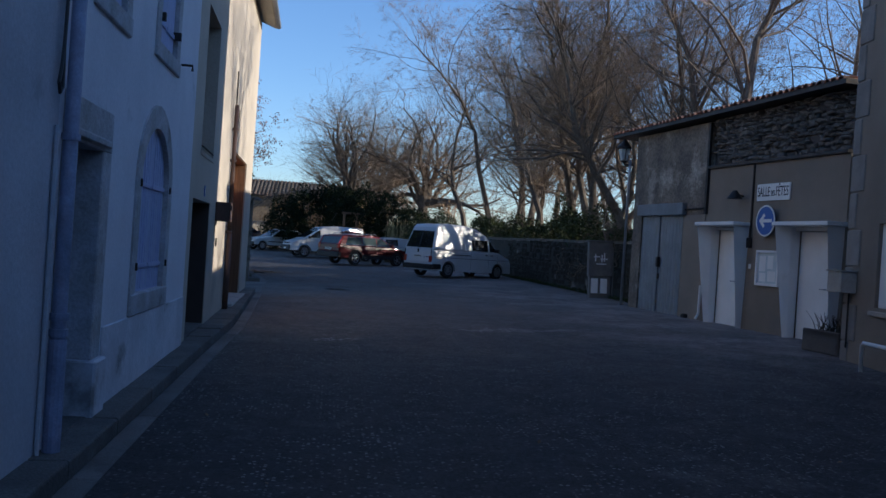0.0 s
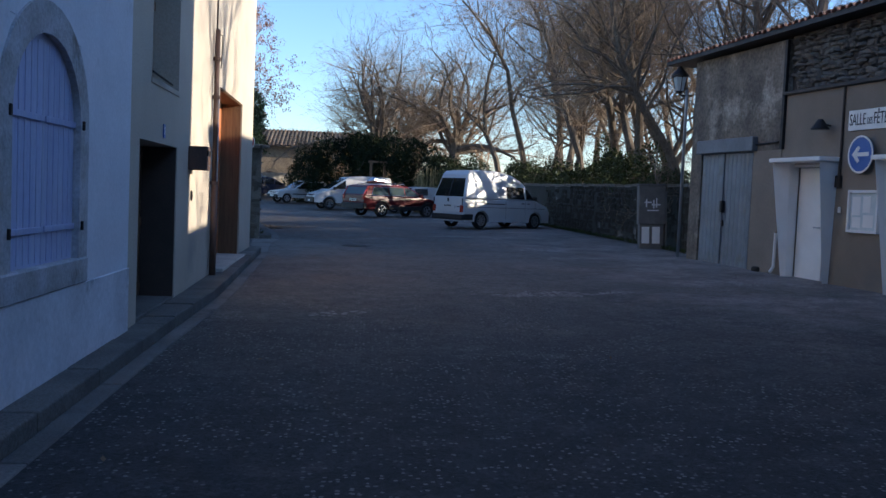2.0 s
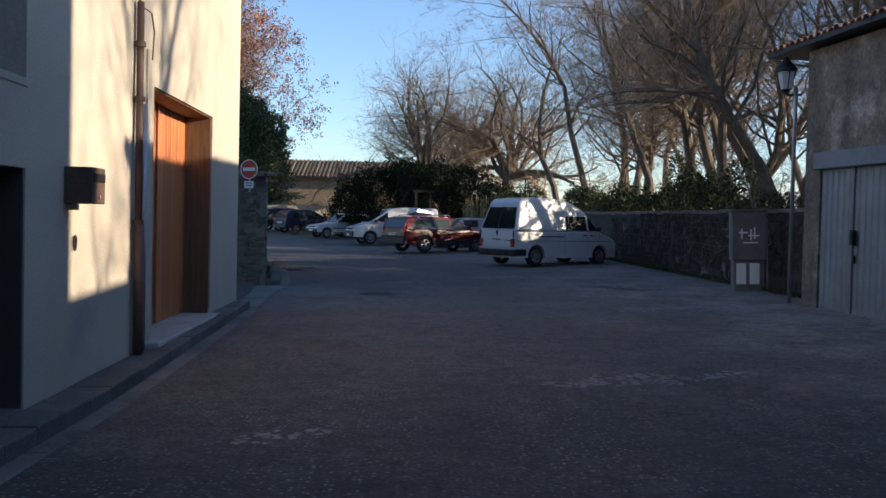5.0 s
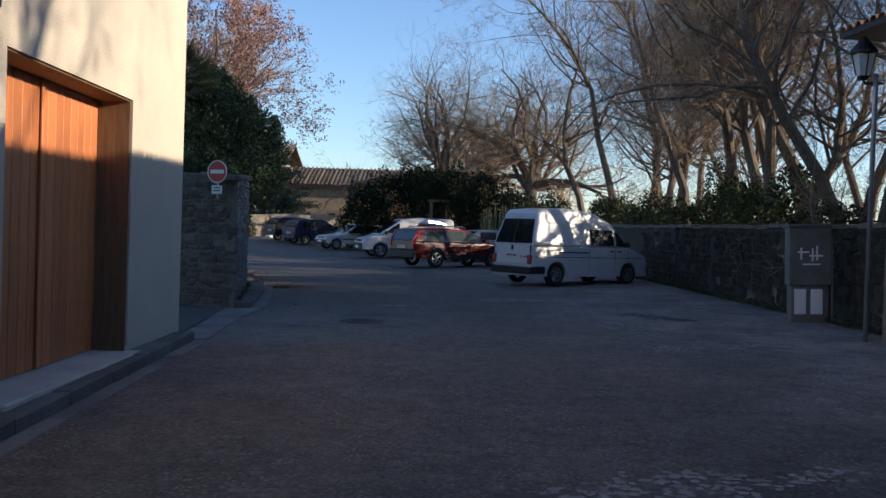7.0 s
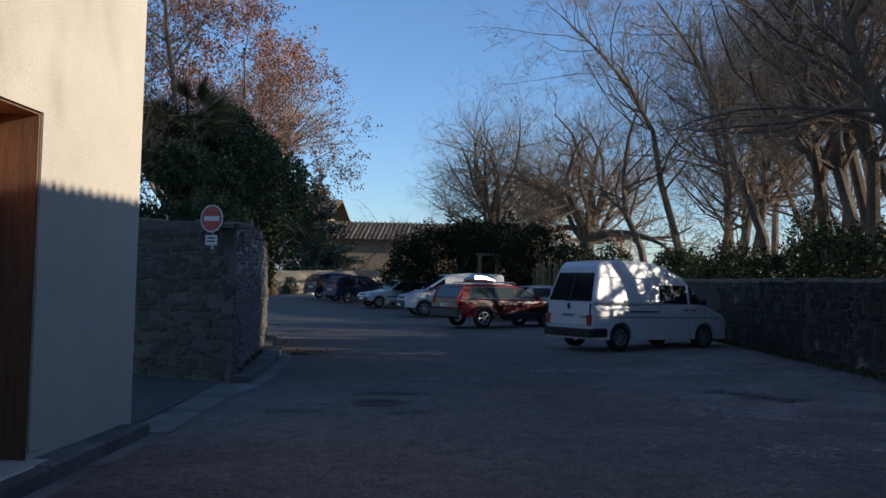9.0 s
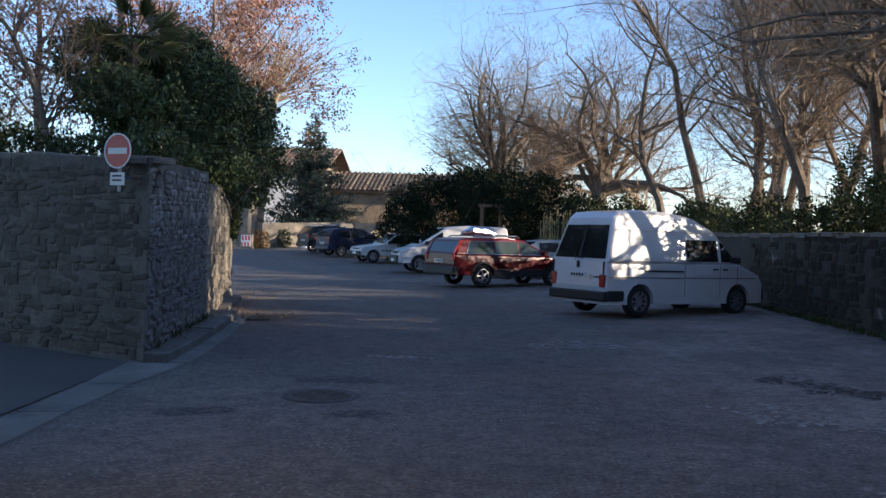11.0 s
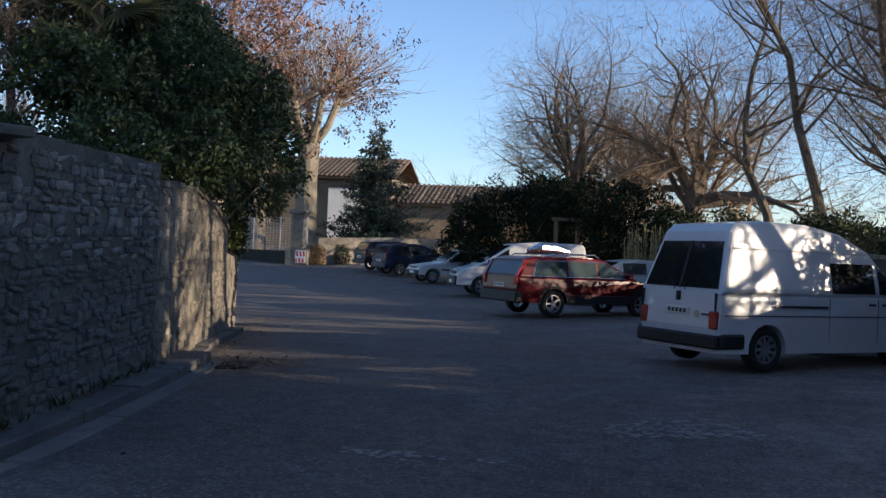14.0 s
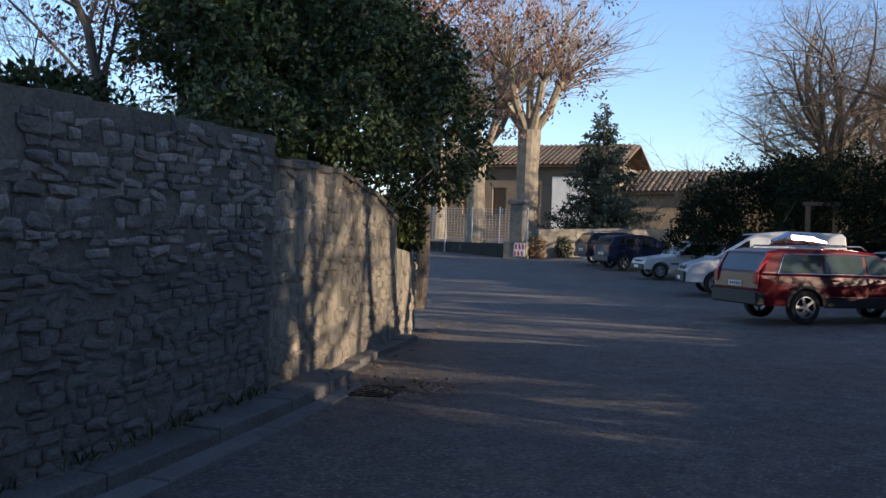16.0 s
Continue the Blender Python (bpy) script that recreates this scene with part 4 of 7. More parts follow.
def arched_window(house, cx, half, z0, spring, rise):
    w = part("window", ring(arch_line(cx, half + 0.19, z0 - 0.12, spring, rise + 0.2), arch_line(cx, half - 0.02, z0 - 0.12, spring, rise - 0.02), -0.018, 0.1),
             M_SURROUND, house, "worn stone surround of a round-headed window")
    part("window_sill", bx(cx - half - 0.185, -0.03, z0 - 0.20, cx + half + 0.185, 0.14, z0 - 0.001, 0.012), M_SURROUND, w)
    out = arch_line(cx, half - 0.022, z0, spring, rise - 0.022, 16)
    n = len(out) // 2
    for side, line in ((-1, out[:n + 1]), (1, out[n:])):
        pts = line + [(cx + side * 0.004, z0)] if side < 0 else [(cx + 0.004, z0)] + line
        if side > 0:
            pts = [(cx + 0.006, z0), (cx + 0.006, line[0][1])] + line[1:]
        leaf = part("shutter", prism(bmesh.new(), pts, 0.035, 0.075), M_SHUTTER, w, "pale blue plank shutter")
        b = bmesh.new()
        for k in range(1, 6):
            x = cx + side * (half - 0.03) * k / 6
            top = spring + (rise - 0.03) * math.sqrt(max(0.0, 1 - ((x - cx) / half) ** 2)) - 0.04
            box(b, x - 0.006, 0.029, z0 + 0.02, x + 0.006, 0.036, top)
        part("batten_joint", b, M_SHUTTER, leaf)
        for z in (z0 + 0.22, spring - 0.02):
            part("strap_hinge", bx(min(cx + side * 0.04, cx + side * (half + 0.03)), 0.018, z, max(cx + side * 0.04, cx + side * (half + 0.03)), 0.034, z + 0.045, 0.004), M_SHUTTER, leaf)
            part("hinge_pin", bx(cx + side * (half + 0.03) - 0.014, -0.035, z - 0.01, cx + side * (half + 0.03) + 0.014, 0.02, z + 0.06, 0.004), M_DARKIRON, leaf)
    # solid corners between the round head and the straight opening
    for s in (-1, 1):
        arc = [(cx + s * half * math.cos(math.pi / 2 * i / 8), spring + rise * math.sin(math.pi / 2 * i / 8)) for i in range(9)]
        part("spandrel", prism(bmesh.new(), [(cx + s * half * 1.0, spring)] + arc[1:] + [(cx + s * half, spring + rise)], 0.004, 0.3), M_WHITEWASH, w)
    return w


arched_window(white_house, uw(9.35), 0.70, 0.90, 1.90, 0.595)


def square_window(house, x0, x1, z0, z1):
    w = part("window", ring([(x0 - 0.17, z0), (x0 - 0.17, z1 + 0.17), (x1 + 0.17, z1 + 0.17), (x1 + 0.17, z0)], [(x0 + 0.02, z0), (x0 + 0.02, z1 - 0.02), (x1 - 0.02, z1 - 0.02), (x1 - 0.02, z0)], -0.016, 0.1),
             M_SURROUND, house, "stone surround of an upstairs window")
    part("window_sill", bx(x0 - 0.17, -0.03, z0 - 0.16, x1 + 0.17, 0.14, z0 - 0.002, 0.01), M_SURROUND, w)
    mid = (x0 + x1) / 2
    for a, b in ((x0 + 0.025, mid - 0.004), (mid + 0.004, x1 - 0.025)):
        leaf = part("shutter", bx(a, 0.03, z0 + 0.01, b, 0.07, z1 - 0.025, 0.004), M_SHUTTER, w, "pale blue plank shutter")
        for z in (z0 + 0.2, z1 - 0.35):
            part("strap_hinge", bx(a + 0.02, 0.016, z, b - 0.02, 0.029, z + 0.045), M_SHUTTER, leaf)
        part("hinge_pin", bx(b - 0.03 if a > mid else a - 0.02, -0.05, z0 + 0.2, b + 0.02 if a > mid else a + 0.03, 0.03, z0 + 0.28), M_DARKIRON, leaf)
    return w


square_window(white_house, uw(6.9), uw(7.7), 3.2, 4.9)
square_window(white_house, uw(9.1), uw(10.05), 3.28, 4.9)


def panelled_door(house, x0, x1, z0, z1):
    d = part("door", bx(x0, 0.24, z0, x1, 0.29, 1.66, 0.004), M_DOORBLUE, house, "old blue panelled front door")
    part("transom_bar", bx(x0, 0.2, 1.665, x1, 0.3, 1.74, 0.008), M_DOORBLUE, d)
    part("transom_pane", bx(x0 + 0.04, 0.26, 1.742, x1 - 0.04, 0.27, z1), M_CARGLASS, d)
    mid = (x0 + x1) / 2
    for a, b in ((x0 + 0.06, mid - 0.05), (mid + 0.05, x1 - 0.06)):
        for c, e in ((0.2, 0.72), (0.82, 1.56)):
            part("panel", bx(a, 0.225, c, b, 0.242, e, 0.008), M_DOORBLUE, d)
    tube_b = tube(bmesh.new(), [(mid + 0.03, 0.24, 0.95), (mid + 0.03, 0.18, 0.95), (mid - 0.06, 0.18, 0.95)], 0.011, 8)
    part("door_handle", tube_b, M_DARKIRON, d)
    s = part("door_surround", bx(x1 - 0.006, -0.02, 0.48, x1 + 0.25, 0.2, 2.056, 0.01), M_SURROUND, house, "worn stone door surround")
    part("jamb", bx(x0 - 0.1, -0.02, 0.05, x0 + 0.006, 0.2, 2.056, 0.01), M_SURROUND, s)
    part("lintel", bx(x0 - 0.1, -0.022, 2.052, x1 + 0.25, 0.204, 2.36, 0.01), M_SURROUND, s)
    part("moulding", bx(x0 - 0.1, -0.05, 2.08, x1 + 0.14, -0.02, 2.14, 0.012), M_SURROUND, s)
    part("foot_block", bx(x1 - 0.012, -0.06, -0.1, x1 + 0.33, 0.21, 0.478, 0.018), M_PLINTH, s)
    part("doorstep", bx(x0, -0.02, -0.1, x1, 0.45, 0.06, 0.012), M_CONCRETE, s)
    return d


panelled_door(white_house, uw(6.30), uw(7.22), 0.06, 2.04)
part("plinth", bx(uw(7.56), -0.016, -0.2, LW, 0.0, 0.70, 0.006), M_PLINTH, white_house, "slightly proud whitewashed plinth with damp stains")


def number_plate_house(house, x, z, text):
    p = part("house_number", bx(x - 0.055, -0.012, z - 0.075, x + 0.055, -0.002, z + 0.075, 0.003), M_SIGNBLUE, house, "small blue enamel house number")
    lettering("digit", text, 0.11, Matrix.Translation((x, -0.014, z)) @ Matrix.Rotation(radians(90), 4, "X"), M_SIGNWHITE, p, 0.001)


number_plate_house(white_house, uw(6.98), 2.27, "7")
number_plate_house(grey_house, ug(13.15), 2.06, "5")

# downpipe with collars and a slack cable between the two limewashed houses
pipe = thing("downpipe", along(WHITE_A, WHITE_B), "pale blue painted cast iron downpipe with collars", "pipe")
part("pipe", tube(bmesh.new(), [(0.03, -0.075, -0.05), (0.03, -0.075, 0.72), (0.03, -0.075, 7.0)], 0.046, 14), M_PIPEBLUE, pipe, smooth=True)
part("shoe", tube(bmesh.new(), [(0.03, -0.075, -0.08), (0.03, -0.075, 0.76)], 0.057, 14), M_PIPEBLUE, pipe)
for z in (0.78, 0.88, 2.02, 4.1):
    part("collar", tube(bmesh.new(), [(0.03, -0.075, z), (0.03, -0.075, z + 0.045)], 0.06, 14), M_PIPEBLUE, pipe)
cable = thing("wall_cable", along(WHITE_A, WHITE_B), "loose black cable clipped beside the downpipe", "cable")
part("cable", tube(bmesh.new(), [(-0.07, -0.03, 6.9), (-0.08, -0.035, 4.2), (-0.07, -0.035, 3.1), (-0.11, -0.04, 2.62), (-0.18, -0.05, 2.42), (-0.21, -0.05, 2.35), (-0.18, -0.05, 2.29), (-0.13, -0.05, 2.33), (-0.10, -0.04, 2.45), (-0.08, -0.03, 2.6)], 0.011, 6), M_BLACK, cable)
part("conduit", tube(bmesh.new(), [(-0.08, -0.02, -0.1), (-0.08, -0.02, 2.1)], 0.016, 6), M_OLDWASH, cable)
hook = thing("shutter_hook", along(WHITE_A, WHITE_B), "black iron hook fixed in the limewashed wall", "hook")
part("hook", tube(bmesh.new(), [(uw(10.42), 0.02, 3.3), (uw(10.42), -0.12, 3.3), (uw(10.42), -0.12, 3.24)], 0.014, 6), M_DARKIRON, hook)

# grey house: deep doorway, shuttered window, letter box, pipes, the orange door
def plank_door(house, name, x0, x1, z0, z1, y, planks, material, label, rail=True):
    d = part(name, bx(x0, y + 0.02, z0, x1, y + 0.06, z1), material, house, label)
    w = (x1 - x0) / planks
    bm0 = bx(0.004, 0, 0, w - 0.004, 0.022, z1 - z0 - 0.004, 0.004)
    first = part("plank", bm0, material, d, m=Matrix.Translation((x0, y, z0 + 0.002)))
    for i in range(1, planks):
        o = new("plank", first.data)
        o.parent = d
        o.matrix_basis = Matrix.Translation((x0 + i * w, y, z0 + 0.002))
    if rail:
        for z in (z0 + 0.06, (z0 + z1) / 2 - 0.05, z1 - 0.16):
            part("rail", bx(x0 + 0.01, y - 0.018, z, x1 - 0.01, y + 0.002, z + 0.1, 0.005), material, d)
    return d


plank_door(grey_house, "door", ug(12.0), ug(13.94), 0.16, 1.92, 0.40, 11, M_BROWN, "brown vertical plank door deep in its doorway")
part("doorstep", bx(ug(12.0), 0.01, -0.05, ug(13.98), 0.5, 0.158, 0.01), M_CONCRETE, grey_house)
# lining darkened in colour for the shade on the far reveal
part("reveal_lining", bx(ug(13.95), 0.012, 0.16, ug(13.977), 0.40, 1.915), M_DARKREVEAL, grey_house, "dark brown reveal with its shade in the colour")
w2 = plank_door(grey_house, "window", ug(12.5), ug(13.98), 2.58, 4.5, 0.3, 9, M_BROWN, "brown plank shutters of an upstairs window")
part("window_sill", bx(ug(12.46), -0.012, 2.51, ug(14.0), 0.2, 2.575, 0.008), M_RENDER, w2)
part("shutter_bar", tube(bmesh.new(), [(ug(12.45), -0.02, 2.62), (ug(13.1), -0.09, 2.56)], 0.012, 6), M_DARKIRON, w2)
od = plank_door(grey_house, "door", ug(17.32), ug(20.28), 0.24, 2.98, 0.36, 16, M_ORANGE, "tall orange varnished plank carriage door", rail=False)
part("meeting_strip", bx(ug(18.78), 0.325, 0.25, ug(18.84), 0.345, 2.97, 0.005), M_ORANGE, od)
part("reveal_lining", bx(ug(20.28), 0.01, 0.24, ug(20.298), 0.355, 2.995), M_BROWN, grey_house, "red-brown painted reveal")
part("reveal_lining", bx(ug(17.32), 0.01, 2.98, ug(20.28), 0.355, 2.998), M_BROWN, grey_house, "red-brown painted reveal")
part("threshold", bx(ug(17.1), -0.16, 0.0, ug(20.4), 0.5, 0.235, 0.015), M_QUOIN, grey_house, "pinkish stone threshold")
part("door_band", ring([(ug(17.05), 0.3), (ug(17.05), 3.36), (ug(20.55), 3.36), (ug(20.55), 0.3)], [(ug(17.3), 0.3), (ug(17.3), 3.0), (ug(20.3), 3.0), (ug(20.3), 0.3)], -0.018, 0.02), M_RENDER, grey_house, "raised render band round the doorway")
letter = thing("letter_box", along(GREY_A, GREY_B), "dark metal letter box on the rendered wall", "letter box")
part("box", bx(ug(14.74), -0.23, 1.68, ug(15.06), 0.004, 1.98, 0.008), M_RUSTPIPE, letter)
part("flap", bx(ug(14.77), -0.242, 1.86, ug(15.03), -0.23, 1.93, 0.004), M_DARKIRON, letter)
part("lock", tube(bmesh.new(), [(ug(14.9), -0.23, 1.74), (ug(14.9), -0.242, 1.74)], 0.015, 10), M_ZINC, letter)
tap = thing("wall_ring", along(GREY_A, GREY_B), "small iron tethering ring in the rendered wall", "ring")
part("ring", tube(bmesh.new(), [(ug(14.95) + 0.03 * math.cos(a * 0.7), -0.02, 1.35 + 0.06 * math.sin(a * 0.7)) for a in range(10)], 0.01, 6), M_DARKIRON, tap)
pipe2 = thing("downpipe", along(GREY_A, GREY_B), "rust brown downpipe and grey conduit", "pipe")
part("pipe", tube(bmesh.new(), [(ug(16.62), -0.07, 0.0), (ug(16.62), -0.07, 1.5)], 0.05, 12), M_RUSTPIPE, pipe2, smooth=True)
part("pipe", tube(bmesh.new(), [(ug(16.62), -0.06, 1.5), (ug(16.62), -0.06, 3.75)], 0.036, 12), M_RUSTPIPE, pipe2, smooth=True)
part("rod", tube(bmesh.new(), [(ug(16.62), -0.05, 3.75), (ug(16.62), -0.05, 4.35)], 0.012, 6), M_DARKIRON, pipe2)
part("conduit", tube(bmesh.new(), [(ug(16.88), -0.04, 0.1), (ug(16.88), -0.04, 2.75)], 0.03, 10), M_ZINC, pipe2, smooth=True)
for z in (1.5, 2.75, 3.3):
    part("collar", tube(bmesh.new(), [(ug(16.62), -0.06, z), (ug(16.62), -0.06, z + 0.05)], 0.056, 12), M_RUSTPIPE, pipe2)
part("wire", tube(bmesh.new(), [(ug(16.64), -0.05, 3.72), (ug(16.9), -0.09, 3.7), (ug(17.12), -0.06, 3.55), (ug(17.1), -0.05, 3.25)], 0.008, 6), M_BLACK, pipe2)


def pitched_roof(house, length, front, ridge_y, ridge_z, back, z, over, material, gutter=True):
    bm = bmesh.new()
    prof = [(-over, z - 0.05), (ridge_y, ridge_z), (back + 0.3, z - 0.05), (back + 0.3, z + 0.07), (ridge_y, ridge_z + 0.14), (-over, z + 0.07)]
    a = [bm.verts.new((-0.1, y, h)) for y, h in prof]
    b = [bm.verts.new((length + 0.15, y, h)) for y, h in prof]
    for i in range(len(prof)):
        j = (i + 1) % len(prof)
        bm.faces.new((a[i], a[j], b[j], b[i]))
    bm.faces.new(a[::-1])
    bm.faces.new(b)
    bmesh.ops.recalc_face_normals(bm, faces=bm.faces)
    r = part("roof", bm, material, house)
    if gutter:
        part("eave_gutter", tube(bmesh.new(), [(-0.05, -over - 0.05, z + 0.0), (length + 0.1, -over - 0.05, z + 0.0)], 0.06, 10), M_ZINC, r)
    g = bmesh.new()
    for x in (0.02, length - 0.22):
        q = [(x, 0.02, z - 0.06), (x, ridge_y, ridge_z - 0.02), (x, back, z - 0.06)]
        va = [g.verts.new(p) for p in q]
        vb = [g.verts.new((p[0] + 0.2, p[1], p[2])) for p in q]
        g.faces.new(va)
        g.faces.new(vb[::-1])
        for i in range(3):
            g.faces.new((va[i], vb[i], vb[(i + 1) % 3], va[(i + 1) % 3]))
    bmesh.ops.recalc_face_normals(g, faces=g.faces)
    part("gable", g, M_RENDER, house)


pitched_roof(grey_house, LG, 0, 3.7, 8.0, 7.5, 6.5, 0.34, M_QUOIN)
pitched_roof(white_house, LW, 0, 3.5, 8.4, 7.0, 7.05, 0.35, M_TILE)
pitched_roof(pale_house, LP, 0, 3.5, 8.4, 7.0, 7.05, 0.35, M_TILE)

# ---------------------------------------------------------------- hall front
def corrugated(x0, x1, z0, z1, y, pitch, deep):
    bm = bmesh.new()
    n = max(2, int((x1 - x0) / pitch * 4))
    rows = []
    for i in range(n + 1):
        x = x0 + (x1 - x0) * i / n
        d = y + deep * (0.5 - 0.5 * math.cos(2 * math.pi * (x - x0) / pitch)) ** 2
        rows.append([bm.verts.new((x, d, z0)), bm.verts.new((x, d, z1)), bm.verts.new((x, y + 0.04, z1)), bm.verts.new((x, y + 0.04, z0))])
    for r, s in zip(rows, rows[1:]):
        for j in range(4):
            k = (j + 1) % 4
            bm.faces.new((r[j], s[j], s[k], r[k]))
    bm.faces.new(rows[0])
    bm.faces.new(rows[-1][::-1])
    bmesh.ops.recalc_face_normals(bm, faces=bm.faces)
    return bm


ga, gb = uh(22.4), uh(20.4)
gm = ga + (gb - ga) * 0.45
garage = part("garage_door", corrugated(ga + 0.02, gm - 0.008, 0.2, 2.6, 0.03, 0.16, 0.02), M_GALV, hall, "galvanised corrugated double garage door")
part("door_leaf", corrugated(gm + 0.008, gb - 0.08, 0.2, 2.6, 0.03, 0.16, 0.02), M_GALV, garage)
part("meeting_strip", bx(gm - 0.025, 0.0, 0.22, gm + 0.025, 0.03, 2.6, 0.004), M_GALV, garage)
part("door_post", bx(gb - 0.08, -0.01, 0.1, gb - 0.005, 0.08, 2.6, 0.006), M_GALV, garage)
part("door_handle", bx(gm + 0.03, -0.06, 1.38, gm + 0.11, 0.02, 1.62, 0.012), M_DARKIRON, garage)
part("lock_plate", bx(gm + 0.045, -0.012, 1.1, gm + 0.095, 0.02, 1.22), M_DARKIRON, garage)
part("track_cover", bx(ga - 0.05, -0.12, 2.6, gb + 0.12, 0.03, 2.88, 0.015), M_GALV, garage, "pressed metal cover over the door track")
part("back_panel", bx(ga, 0.2, -0.2, gb, 0.36, 2.6), M_DARKIRON, garage)
part("conduit", tube(bmesh.new(), [(gb + 0.1, -0.03, 2.72), (uh(19.55), -0.03, 2.74)], 0.018, 6), M_DARKIRON, hall)
part("wall_seam", bx(G1 - 0.02, -0.06, 2.6, G1 + 0.05, 0.0, 4.6), M_DARKIRON, hall, "dark drainage strip at the joint of the two fronts")
part("dado", bx(G1 + 0.01, -0.012, -0.2, uh(19.15) - 0.02, 0.0, 2.3), M_HALLDADO, hall)
part("dado", bx(gb + 0.02, -0.012, -0.2, G1 - 0.02, 0.0, 2.6), M_HALLDADO, hall)


def flared_doorway(x0, x1, ztop):
    """A doorway between white concrete fins that stand out more at the top than at the foot, under a thin slab."""
    d = part("doorway", bx(x0 - 0.16, -0.42, ztop, x1 + 0.2, 0.05, ztop + 0.075, 0.01), M_WHITE, hall, "white concrete canopy on splayed side fins")
    for a, s in ((x0, -1), (x1, 1)):
        bm = bmesh.new()
        foot, head = 0.05, 0.13
        p = [(a, -0.04, 0.12), (a + s * foot, -0.10, 0.12), (a + s * foot, 0.1, 0.12), (a, 0.1, 0.12)]
        q = [(a, -0.10, ztop), (a + s * head, -0.36, ztop), (a + s * head, 0.1, ztop), (a, 0.1, ztop)]
        lo, hi = [bm.verts.new(c) for c in p], [bm.verts.new(c) for c in q]
        bm.faces.new(lo)
        bm.faces.new(hi)
        for i in range(4):
            j = (i + 1) % 4
            bm.faces.new((lo[i], lo[j], hi[j], hi[i]))
        bmesh.ops.recalc_face_normals(bm, faces=bm.faces)
        part("side_fin", bm, M_WHITE, d)
    part("soffit", bx(x0, 0.0, ztop - 0.07, x1, 0.4, ztop - 0.002), M_WHITE, d)
    leaf = part("door_leaf", bx(x0 + 0.01, 0.12, 0.2, x1 - 0.34, 0.17, ztop - 0.08, 0.005), M_WHITE, d, "plain white door leaf")
    part("door_handle", tube(bmesh.new(), [(x1 - 0.42, 0.12, 1.2), (x1 - 0.42, 0.06, 1.2), (x1 - 0.52, 0.06, 1.2)], 0.012, 8), M_ZINC, leaf)
    side = part("side_leaf", bx(x1 - 0.33, 0.14, 0.2, x1 - 0.01, 0.18, ztop - 0.08, 0.005), M_WHITE, d, "cream side leaf with a moulded lower panel")
    part("panel", bx(x1 - 0.28, 0.125, 0.3, x1 - 0.06, 0.142, 1.0, 0.01), M_WHITE, side)
    part("back_panel", bx(x0, 0.25, 0.1, x1, 0.38, ztop), M_HALL, d)
    part("doorstep", bx(x0 - 0.04, -0.1, -0.1, x1 + 0.06, 0.4, 0.2 + 0.02 * 0, 0.01), M_CONCRETE, d)
    return d


flared_doorway(uh(19.05), uh(17.95), 2.33)
flared_doorway(uh(16.35), uh(15.15), 2.31)

sign = thing("hall_sign", along(P_FAR, P_NEAR), "white enamel sign with black capital lettering", "sign")
sx0, sx1 = uh(17.6), uh(16.56)
part("board", bx(sx0, -0.03, 2.83, sx1, -0.004, 3.16, 0.005), M_SIGNWHITE, sign)
turn_x = Matrix.Rotation(radians(90), 4, "X")
lettering("lettering", "SALLE", 0.27, Matrix.Translation((sx0 + 0.235, -0.034, 2.995)) @ turn_x, M_BLACK, sign, 0.002, 0.39)
lettering("lettering", "DES", 0.15, Matrix.Translation((sx0 + 0.53, -0.034, 2.965)) @ turn_x, M_BLACK, sign, 0.002, 0.115)
lettering("lettering", "FÊTES", 0.27, Matrix.Translation((sx0 + 0.815, -0.034, 2.995)) @ turn_x, M_BLACK, sign, 0.002, 0.38)
arrow = thing("direction_sign", along(P_FAR, P_NEAR), "round blue traffic sign with a white arrow", "traffic sign")
ax, az = uh(17.16), 2.43
part("disc", disc(bmesh.new(), 0.30, -0.10, -0.085, 36, ax, az), M_SIGNBLUE, arrow)
part("rim", ring([(ax + 0.305 * math.cos(i * math.pi / 18), az + 0.305 * math.sin(i * math.pi / 18)) for i in range(37)], [(ax + 0.275 * math.cos(i * math.pi / 18), az + 0.275 * math.sin(i * math.pi / 18)) for i in range(37)], -0.106, -0.099), M_SIGNWHITE, arrow)
part("arrow", prism(bmesh.new(), [(ax - 0.2, az), (ax - 0.06, az + 0.14), (ax - 0.01, az + 0.10), (ax - 0.075, az + 0.032), (ax + 0.2, az + 0.032), (ax + 0.2, az - 0.032), (ax - 0.075, az - 0.032), (ax - 0.01, az - 0.10), (ax - 0.06, az - 0.14)], -0.107, -0.1005), M_SIGNWHITE, arrow)
part("bracket", bx(ax - 0.03, -0.085, az - 0.2, ax + 0.03, 0.0, az + 0.2), M_ZINC, arrow)
notice = thing("notice_board", along(P_FAR, P_NEAR), "glazed white notice board with papers inside", "notice board")
nx0, nx1 = uh(17.44), uh(16.71)
part("frame", ring([(nx0, 1.17), (nx0, 1.86), (nx1, 1.86), (nx1, 1.17), (nx0, 1.17)], [(nx0 + 0.045, 1.215), (nx0 + 0.045, 1.815), (nx1 - 0.045, 1.815), (nx1 - 0.045, 1.215), (nx0 + 0.045, 1.215)], -0.07, 0.0), M_WHITE, notice)
part("back", bx(nx0 + 0.046, -0.03, 1.216, nx1 - 0.046, -0.005, 1.814), M_BOARD, notice)
for a, b, c, e in ((0.08, 0.28, 1.45, 1.75), (0.34, 0.52, 1.5, 1.76), (0.1, 0.3, 1.25, 1.42), (0.36, 0.6, 1.26, 1.46)):
    part("paper", bx(nx0 + a, -0.034, c, nx0 + b, -0.031, e), M_SIGNWHITE, notice)
wallpipe = thing("wall_conduit", along(P_FAR, P_NEAR), "thin dark conduit down the rendered front", "pipe")
